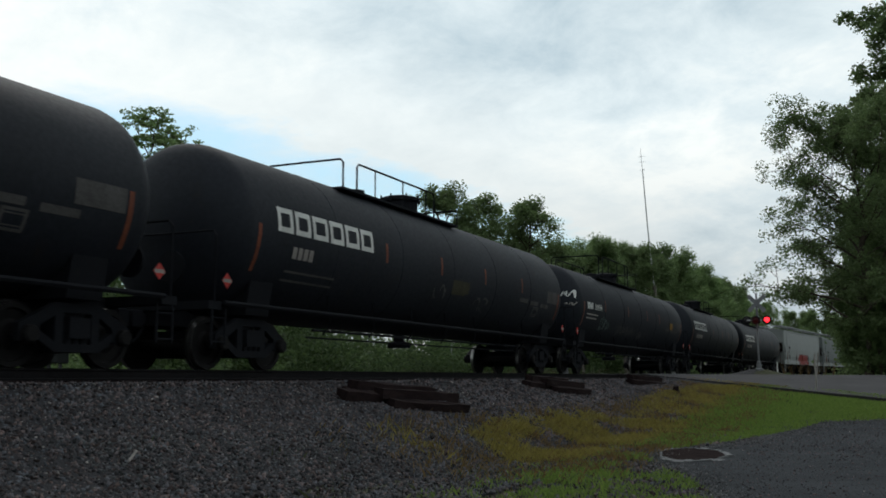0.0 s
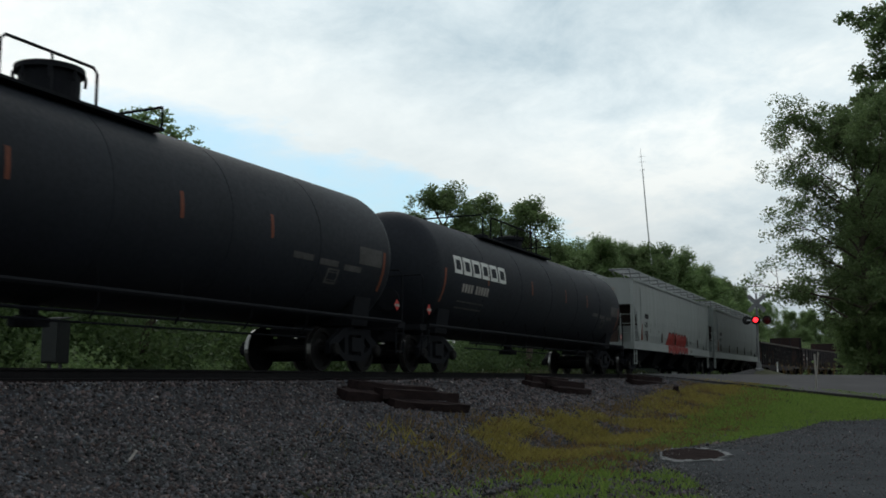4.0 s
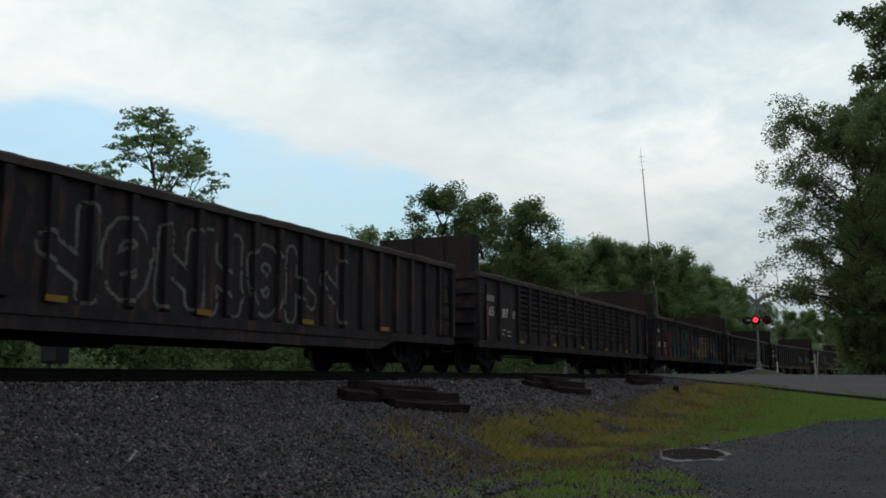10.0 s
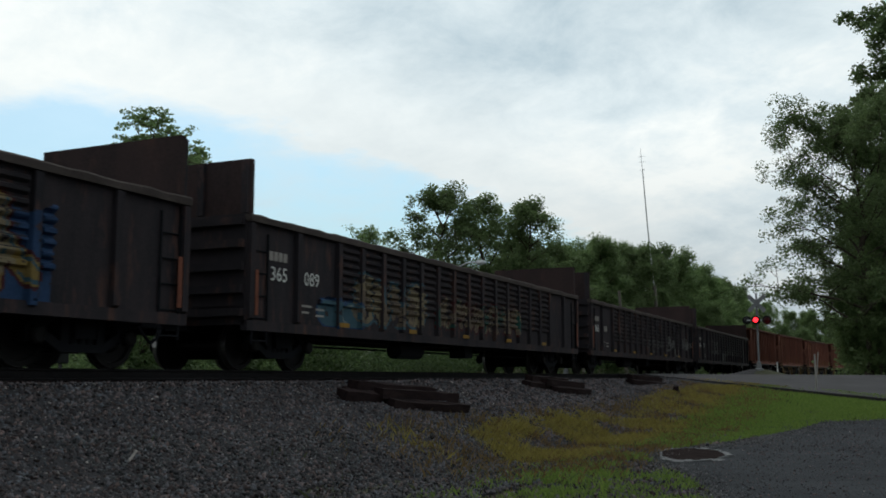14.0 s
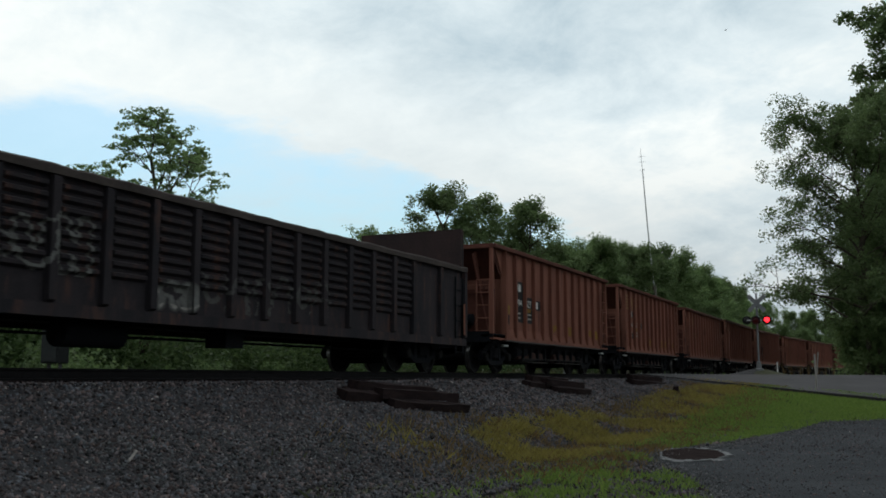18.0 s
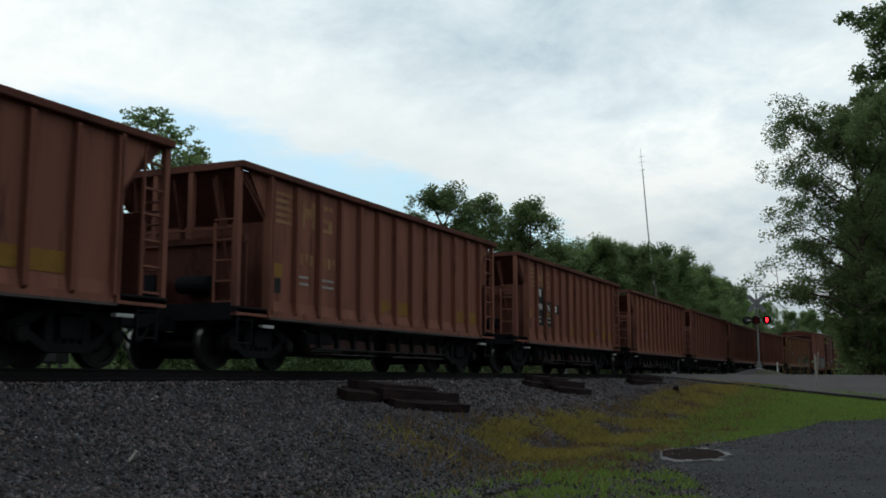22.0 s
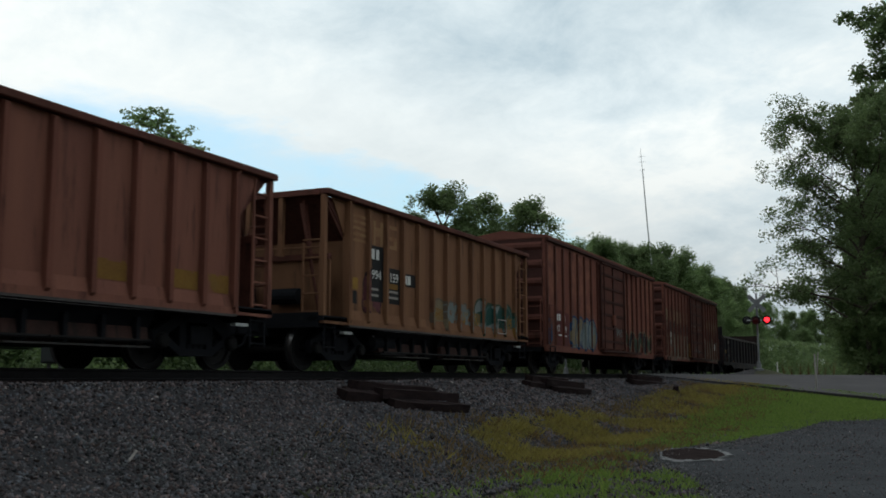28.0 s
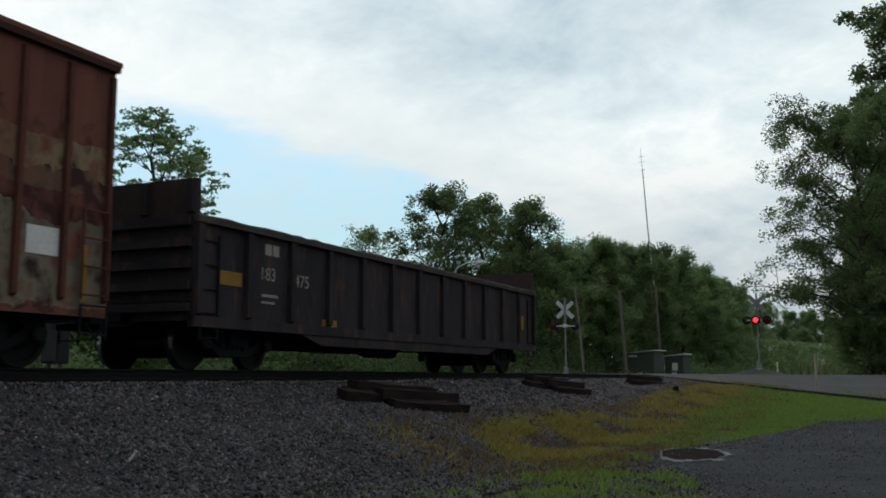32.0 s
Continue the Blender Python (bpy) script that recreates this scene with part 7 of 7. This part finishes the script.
def green_here(x, y):
    if x > lot_edge(y) - 0.05 or (x + 3.72) ** 2 / 0.75 + (y - 19.6) ** 2 / 4.2 < 1:
        return 0
    u = x - TX
    if y < 21:
        return 0.75 * smooth01((u - 5.9) / 1.0) * patch(x, y, 0.9, 7, 0.36, 0.62) * (0.3 + 0.7 * patch(x, y, 2.6, 6, 0.35, 0.6))
    return smooth01((u - 5.7) / 1.0) * patch(x, y, 0.6, 7, 0.18, 0.45) * (0.55 + 0.45 * patch(x, y, 2.6, 6, 0.35, 0.6))


def dark_heap(rng, n):
    """The newer, coarser stones that lie against the foot of the bank."""
    y = 8 + 11 * rng.random(n)
    return rng.uniform(3.6, 6.9, n) + 0.05 * (y - 12), y


GEN = np.random.default_rng(12)
stones("ballast_stones", "loose dark grey crushed stones on the railway bank", *on_bank(GEN, 104000), 0.009, 0.031, M_STONE, 13)
stones("stone_chips", "small pale stone chips among the ballast", *on_bank(GEN, 12000), 0.006, 0.023, M_CHIP, 14, 0.3)
stones("strewn_stones", "dark stones strewn among the grass", *at_the_foot(GEN, 13000), 0.012, 0.034, M_STONE, 15)
stones("coarse_stones", "coarse dark grey crushed stones at the foot of the bank", *dark_heap(GEN, 12000), 0.010, 0.032, M_COARSE, 18)
stones("verge_gravel", "fine grey gravel along the crumbling asphalt edge", *on_verge(GEN, 12000), 0.006, 0.02, M_VERGE, 19, 0.7)
stones("asphalt_grit", "loose dark grit on the old asphalt", *on_asphalt(GEN, 15000), 0.006, 0.016, M_STONE, 16, 0.6)
stones("asphalt_chips", "pale stone chips on the old asphalt", *on_asphalt(GEN, 160), 0.008, 0.02, M_CHIP, 17, 0.5)
grass("yellow_grass", "yellowing dry grass at the foot of the bank", 19000, yellow_here, 0.14, M_DRY, 21)
grass("brown_grass", "thin brown dry grass among the stones", 17000, lambda x, y: smooth01((x - TX - 3.2) / 1.2) * smooth01((8.2 - x + TX) / 1.2) * smooth01((y - 12) / 4) * (0.25 + 0.75 * patch(x, y, 1.1, 31, 0.42, 0.62)) if x < lot_edge(y) else 0.0, 0.12, M_BROWNGRASS, 24)
grass("green_grass", "short green grass beside the asphalt", 52000, green_here, 0.10, M_GRASS, 22)
grass("weed_tufts", "sparse dull weeds among the stones", 700, lambda x, y: 0.0 if x > lot_edge(y) - 0.1 else 0.25 * smooth01((x - TX - 3.2) / 1) * patch(x, y, 0.9, 15, 0.5, 0.7), 0.13, M_DULL, 23)


def old_sleeper(spots, label):
    for x, y, turn, pitch, roll, ln in spots:
        rng = random.Random(int(x * 100) + int(y * 10))
        bm, k = B(), 6
        rings = []
        for i in range(k + 1):
            px = -ln / 2 + ln * i / k
            j = [rng.uniform(-0.022, 0.022) for _ in range(8)]
            rings.append([bm.verts.new(p) for p in ((px, -0.115 + j[0], j[1]), (px, 0.115 + j[2], j[3]), (px, 0.115 + j[4], 0.18 + j[5]), (px, -0.115 + j[6], 0.18 + j[7]))])
        for a, b in zip(rings, rings[1:]):
            for q in range(4):
                bm.faces.new((a[q], b[q], b[(q + 1) % 4], a[(q + 1) % 4]))
        bm.faces.new(rings[0]), bm.faces.new(rings[-1][::-1])
        bmesh.ops.recalc_face_normals(bm, faces=bm.faces)
        o = part("old_sleeper", bm, M_TIE)
        tagged(o, label, "sleeper", "discarded sleepers on the bank")
        o.matrix_world = pose(x, y, land_z(x, y) - 0.03 + roll, 7 + 9 * (roll < 0.1), pitch, turn)


# each heap lies along the bank, three side by side and one or two on top
for hx, hy, turn, slope, rows in ((-8.98, 15.2, 81, 3.2, ((1.5, 0.26, 0.02), (1.95, 0.5, 0.01), (2.4, 0.74, 0.0), (2.68, 0.0, 0.03), (2.5, 0.14, 0.17), (2.05, 0.4, 0.16))),
                                  (-9.35, 25.56, 83, 2.4, ((1.75, 0.24, 0.02), (2.3, 0.48, 0.01), (3.0, -0.02, 0.03), (2.75, 0.12, 0.17), (2.2, 0.36, 0.16))),
                                  (-9.3, 37.2, 76, 3, ((1.3, 0.0, 0.02), (1.5, 0.26, 0.03), (1.4, 0.14, 0.19)))):
    c, s = math.cos(radians(turn)), math.sin(radians(turn))
    heap = [(hx + c * d - s * e, hy + s * d + c * e, turn + 1.5 * math.sin(9 * d), slope, lift, 2.55) for d, e, lift in rows]
    old_sleeper(heap, "discarded creosoted wooden sleeper on the stones")


def stub_post():
    bm = loft(B(), [(-0.1, 0), (0.1, 0), (0.09, 0.34), (-0.1, 0.3)], -0.1, 0.1)
    o = part("timber_stub", bm, M_TIE)
    tagged(o, "short rotten timber stub in the weeds", "post")
    o.matrix_world = pose(-7.46, 36.3, land_z(-7.46, 36.3) - 0.05, 4, 5, 20)


stub_post()


def pothole():
    """A water-filled hole with a ragged pale rim at the asphalt's edge."""
    top = thing("pothole", "water-filled hole with a pale broken rim", "pothole", m=pose(-3.72, 19.6, 0.024, 0, 0, 10.4))
    rng = random.Random(4)
    ring = [(0.68 * math.cos(t) * rng.uniform(0.9, 1.08), 1.72 * math.sin(t) * rng.uniform(0.9, 1.08)) for t in [k * math.pi / 14 for k in range(28)]]
    bm = B()
    bm.faces.new([bm.verts.new((x * 0.9, y * 0.9, 0.012)) for x, y in ring])
    part("water", bm, M_WATER, top, "dark wet hollow")
    for k in range(28):
        (xa, ya), (xb, yb) = ring[k], ring[(k + 1) % 28]
        f, h = rng.choice((0.93, 0.95, 1.0, 1.05, 1.12)), rng.uniform(0.004, 0.03)
        bm = B()
        lo = [bm.verts.new(p) for p in ((xa * 0.88, ya * 0.88, 0.0), (xb * 0.88, yb * 0.88, 0.0), (xb * f, yb * f, 0.0), (xa * f, ya * f, 0.0))]
        hi = [bm.verts.new((p.co.x * 0.99, p.co.y * 0.99, h * rng.uniform(0.6, 1.0))) for p in lo]
        bm.faces.new(lo[::-1]), bm.faces.new(hi)
        for q in range(4):
            bm.faces.new((lo[q], lo[(q + 1) % 4], hi[(q + 1) % 4], hi[q]))
        part("rim_stone", bm, M_RIM, top)


pothole()
SPOT = (-7.79, 8.65)
o = part("wood_splinter", slab(B(), [(-0.016, -0.10, 0), (0.018, -0.09, 0.01), (0.02, 0.09, 0.02), (-0.012, 0.10, 0.01)], 0.008), M_PALE)
tagged(o, "small pale splinter of wood on the stones", "splinter")
o.matrix_world = pose(SPOT[0], SPOT[1], land_z(*SPOT) + 0.06, 35, 15, 20)


# ---- level crossing ----
LENSES = []


def lamp(top, x, y, turn, phase):
    """A round flasher: black background, hood, and a lens that swings between its lit and its dark face."""
    head = part("lamp", spun(B(), [(0.13, -0.16), (0.17, -0.05), (0.17, 0.0), (0.255, 0.005), (0.255, 0.02), (0.17, 0.025), (0.02, 0.02)], "Y", 28), M_BLACKPLATE, top, "black flasher lamp with round background")
    head.matrix_local = pose(x, y, 2.5, 0, 0, turn) @ Matrix.Scale(0.84, 4)
    bm = B()
    prev = None
    for k in range(17):
        t = radians(-20 + 220 * k / 16)
        p = [bm.verts.new((r * math.cos(t), d, r * math.sin(t))) for r, d in ((0.175, 0.03), (0.175, 0.33 if 4 < k < 12 else 0.2), (0.17, 0.33 if 4 < k < 12 else 0.2), (0.17, 0.03))]
        if prev:
            for q in range(4):
                bm.faces.new((prev[q], p[q], p[(q + 1) % 4], prev[(q + 1) % 4]))
        prev = p
    bmesh.ops.recalc_face_normals(bm, faces=bm.faces)
    part("hood", bm, M_BLACKPLATE, head)
    bm = spun(B(), [(0.02, -0.03), (0.11, -0.02), (0.15, 0.0), (0.11, 0.02), (0.02, 0.03)], "Y", 24)
    for f in bm.faces:
        f.material_index = 0 if f.calc_center_median().y > 0 else 1
    lens = part("lens", bm, (M_RED_LIT, M_RED_DARK), head, "red glass lens")
    lens.matrix_local = pose(0, 0.19, 0)
    if phase is None:
        lens.matrix_local = pose(0, 0.19, 0, 0, 0, 180)
    else:
        LENSES.append((lens, phase))


def crossing_signal(m, lamps, blade=None):
    top = thing("crossing_signal", "aluminium level crossing signal with crossbuck and red flashers", "crossing signal", "signals at the level crossing", m)
    part("mast", spun(B(), [(0.05, 0), (0.05, 3.85), (0.02, 3.88)], "Z", 14), M_SIGNBACK, top)
    part("base", spun(B(), [(0.24, -0.25), (0.24, 0.06), (0.13, 0.12), (0.11, 0.4), (0.07, 0.45)], "Z", 14), M_SIGNBACK, top)
    for a in (45, -45):
        o = part("crossbuck_blade", box(B(), -0.56, 0.56, 0.0, 0.015, -0.10, 0.10), blade or M_SIGNBACK, top, "pale grey crossbuck blade" if blade else "dull grey crossbuck blade")
        o.matrix_local = pose(0, 0.08 + (0.03 if a > 0 else 0), 3.33) @ Matrix.Rotation(radians(a), 4, "Y")
    part("lamp_arm", tube(B(), [(-0.5, 0, 2.5), (0.5, 0, 2.5)], 0.03, 8), M_ALU, top)
    part("junction_box", spun(B(), [(0.1, 2.42), (0.12, 2.44), (0.12, 2.56), (0.1, 2.58)], "Z", 12), M_ALU, top)
    for args in lamps:
        lamp(top, *args)
    return top


# lamps face +Y of the signal's own space
crossing_signal(pose(-6.38, 51.42, 1.84, 0, 0, 187.5), [(0.08, 0.12, 0, 0), (-0.46, 0.12, 0, 1), (0.5, -0.12, 180, None), (0.05, -0.14, 180, None)])
crossing_signal(pose(-15.13, 47.4, land_z(-15.13, 47.4) + 0.02, 0, 0, 20), [(0.5, 0.12, 0, None), (-0.5, 0.12, 0, None), (-0.62, -0.12, 150, None)], M_GALV)


def roadside():
    for x, y, h, lean, mat, lab in ((-3.08, 42.5, 1.5, 0.02, M_PALE, "weathered white marker post at the road edge"), (-4.1, 56.8, 1.3, -0.1, M_PALE, "leaning weathered white marker post"), (-6.0, 56.0, 0.75, 0.0, M_WHITE, "short white marker post")):
        bm = tube(B(), [(0, 0, -0.15), (-lean * h, 0, h)], 0.036, 8)
        o = tagged(part("marker_post", bm, mat), lab, "post", "marker posts by the road")
        o.matrix_world = pose(x, y, land_z(x, y))
    for x, y, r0, r1, top, lean, lab in ((-16.6, 65.4, 0.13, 0.10, 5.9, -0.075, "weathered wooden utility pole"), (-17.2, 57.6, 0.09, 0.07, 5.6, -0.10, "leaning thin wooden pole")):
        o = tagged(part("utility_pole", tube(B(), [(0, 0, -0.5), (lean * top * 0.5, 0, top * 0.5), (lean * top, 0, top)], [r0, (r0 + r1) / 2, r1], 10), M_POLE), lab, "pole", "wooden poles by the track")
        o.matrix_world = pose(x, y, land_z(x, y))
    z = land_z(-18.75, 85.6)
    mast = thing("radio_mast", "slender radio mast on a wooden pole", "mast", m=pose(-18.75, 85.6, z))
    part("pole", tube(B(), [(0, 0, -0.5), (-0.35, -0.15, 8.2)], [0.2, 0.15], 10), M_POLE, mast)
    part("antenna_tube", tube(B(), [(-0.33, -0.15, 7.4), (-0.75, -0.3, 13.0), (-1.05, -0.45, 18.4)], [0.07, 0.06, 0.045], 8), M_ALU, mast)
    part("antenna_whip", tube(B(), [(-1.05, -0.45, 18.4), (-1.2, -0.5, 20.5)], [0.025, 0.012], 6), M_ALU, mast)
    for h in (18.5, 19.2, 19.7):
        part("dipole", tube(B(), [(-1.35, -0.48, h), (-0.8, -0.48, h + 0.03)], 0.015, 5), M_ALU, mast)
    for x, y, wx, wy, h, lab in ((-17.7, 75.4, 2.2, 2.0, 2.0, "dark green signal hut with a pale sloping roof"), (-16.1, 79.6, 1.5, 1.5, 1.75, "small dark green equipment cabinet with white notices")):
        z = land_z(x, y)
        hut = thing("signal_hut", lab, "hut", m=pose(x, y, z, 0, 0, -10))
        part("body", box(B(), -wx / 2, wx / 2, -wy / 2, wy / 2, 0, h), M_GREENBOX, hut)
        part("roof", slab(B(), [(-wx / 2 - 0.12, -wy / 2 - 0.15, h - 0.02), (wx / 2 + 0.12, -wy / 2 - 0.15, h + 0.16), (wx / 2 + 0.12, wy / 2 + 0.15, h + 0.16), (-wx / 2 - 0.12, wy / 2 + 0.15, h - 0.02)], 0.09), M_ALU, hut, "pale sheet roof")
        part("door", box(B(), -0.4, 0.4, -wy / 2 - 0.04, -wy / 2, 0.1, h - 0.3), M_GREENBOX, hut)
        part("notice", box(B(), -0.15 if wx < 2 else -wx / 2 + 0.15, 0.3 if wx < 2 else -wx / 2 + 0.9, -wy / 2 - 0.06, -wy / 2 - 0.045, h - (1.1 if wx < 2 else 0.28), h - (0.5 if wx < 2 else 0.14)), M_WHITE, hut, "white notice")
        part("vent", box(B(), -0.2, 0.2, -wy / 2 - 0.055, -wy / 2 - 0.041, 0.25, 0.55), M_ALU, hut)
    x, y = -22.6, 50.2
    light = thing("street_lamp", "grey cobra-head street lamp among the trees", "street lamp", m=pose(x, y, land_z(x, y)))
    h = 7.9 - land_z(x, y)
    part("pole", tube(B(), [(0, 0, -0.3), (0, 0, h - 0.6)], [0.1, 0.07], 10), M_ALU, light)
    part("arm", tube(B(), [(0, 0, h - 0.8), (0.3, 0.1, h - 0.25), (0.8, 0.3, h), (1.3, 0.5, h + 0.02)], 0.04, 8), M_ALU, light)
    head = part("lamp_head", spun(B(), [(0.03, -0.3), (0.13, -0.2), (0.14, 0.1), (0.06, 0.3)], "X", 12), M_ALU, light)
    head.matrix_local = pose(1.5, 0.58, h, 0, 0, 20)
    x, y = -16.85, 16.15
    cab = thing("relay_cabinet", "grey steel relay cabinet on posts beyond the track", "cabinet", m=pose(x, y, land_z(x, y), 0, 0, 6))
    top = 2.75 - land_z(x, y)
    for dx in (-0.15, 0.15):
        part("post", tube(B(), [(dx, 0, -0.3), (dx, 0, top - 0.9)], 0.04, 8), M_SIGNBACK, cab)
    soften(part("body", box(B(), -0.24, 0.24, -0.18, 0.18, top - 0.95, top), M_CABINET, cab), 0.02)
    part("door", box(B(), -0.2, 0.2, -0.2, -0.18, top - 0.9, top - 0.06), M_CABINET, cab)
    part("hood", slab(B(), [(-0.27, -0.22, top), (0.27, -0.22, top), (0.27, 0.22, top + 0.05), (-0.27, 0.22, top + 0.05)], 0.03), M_CABINET, cab)
    rng = random.Random(9)
    for i in range(7):
        x, y = -5.9 + i * 0.42, 58.5 + rng.uniform(-1, 1)
        bm = B()
        for k in range(9):
            tube(bm, [(0, 0, 0), (rng.uniform(-0.25, 0.25), rng.uniform(-0.2, 0.2), rng.uniform(0.5, 1.0))], [0.012, 0.004], 4)
        o = tagged(part("dry_weed", bm, M_STRAW), "dry brown weed stalks by the road", "weed", "dry weeds by the crossing")
        o.matrix_world = pose(x, y, land_z(x, y))


roadside()


def bird(m_label):
    top = thing("bird", m_label, "bird", "birds in the sky")
    part("body", spun(B(), [(0.01, -0.1), (0.03, -0.05), (0.035, 0.03), (0.02, 0.07), (0.01, 0.11)], "Y", 10), M_UNDER, top)
    for sx in (-1, 1):
        part("wing", slab(B(), [(sx * 0.02, -0.03, 0), (sx * 0.2, -0.05, 0.05), (sx * 0.19, -0.01, 0.05), (sx * 0.02, 0.05, 0)][::sx], 0.01), M_UNDER, top)
    return top


BIRDS = [bird("small dark bird in flight"), bird("small dark bird in flight")]


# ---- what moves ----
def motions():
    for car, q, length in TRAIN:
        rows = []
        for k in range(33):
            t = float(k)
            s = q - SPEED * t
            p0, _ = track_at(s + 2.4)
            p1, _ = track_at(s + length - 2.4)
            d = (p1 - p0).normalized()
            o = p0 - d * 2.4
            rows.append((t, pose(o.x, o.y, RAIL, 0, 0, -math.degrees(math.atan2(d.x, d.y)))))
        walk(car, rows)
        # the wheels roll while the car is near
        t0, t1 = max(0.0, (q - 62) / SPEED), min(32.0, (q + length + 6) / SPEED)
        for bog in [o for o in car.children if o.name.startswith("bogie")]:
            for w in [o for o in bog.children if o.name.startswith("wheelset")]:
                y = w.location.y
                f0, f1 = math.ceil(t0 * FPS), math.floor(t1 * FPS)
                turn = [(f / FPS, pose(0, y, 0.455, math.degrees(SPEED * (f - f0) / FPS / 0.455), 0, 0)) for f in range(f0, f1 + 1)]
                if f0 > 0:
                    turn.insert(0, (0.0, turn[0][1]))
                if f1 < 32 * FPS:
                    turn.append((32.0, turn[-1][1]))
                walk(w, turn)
    for lens, phase in LENSES:
        rows, a, k = [], 0.0 if phase else 180.0, 0
        rows.append((0.0, pose(0, 0.19, 0, 0, 0, a)))
        while 0.35 + 0.7455 * k < 31.8:
            t = 0.35 + 0.7455 * k
            late = -0.03 if (k + phase) % 2 else -0.05
            for i in range(4):
                rows.append((t + late + i / 30, pose(0, 0.19, 0, 0, 0, a + 60 * i)))
            a += 180
            k += 1
        rows.append((32.0, pose(0, 0.19, 0, 0, 0, a)))
        walk(lens, rows)
    walk(BIRDS[0], [(0.0, pose(-157, 40, 5, 0, 0, -70)), (6.0, pose(-19.4, 70.2, 16.4, 0, 0, -70)), (7.0, pose(3.5, 75.2, 20.5, 0, 0, -70)), (32.0, pose(590, 205, 130, 0, 0, -70))])
    walk(BIRDS[1], [(0.0, pose(390, 70, 70, 0, 0, 95)), (17.0, pose(3.4, 84.4, 28.1, 0, 0, 95)), (18.0, pose(-11.1, 77.6, 28.8, 0, 0, 95)), (19.0, pose(-25.6, 70.8, 29.5, 0, 0, 95)), (20.0, pose(-40.1, 64.0, 30.2, 0, 0, 95)), (32.0, pose(-310, 45, 60, 0, 0, 95))])


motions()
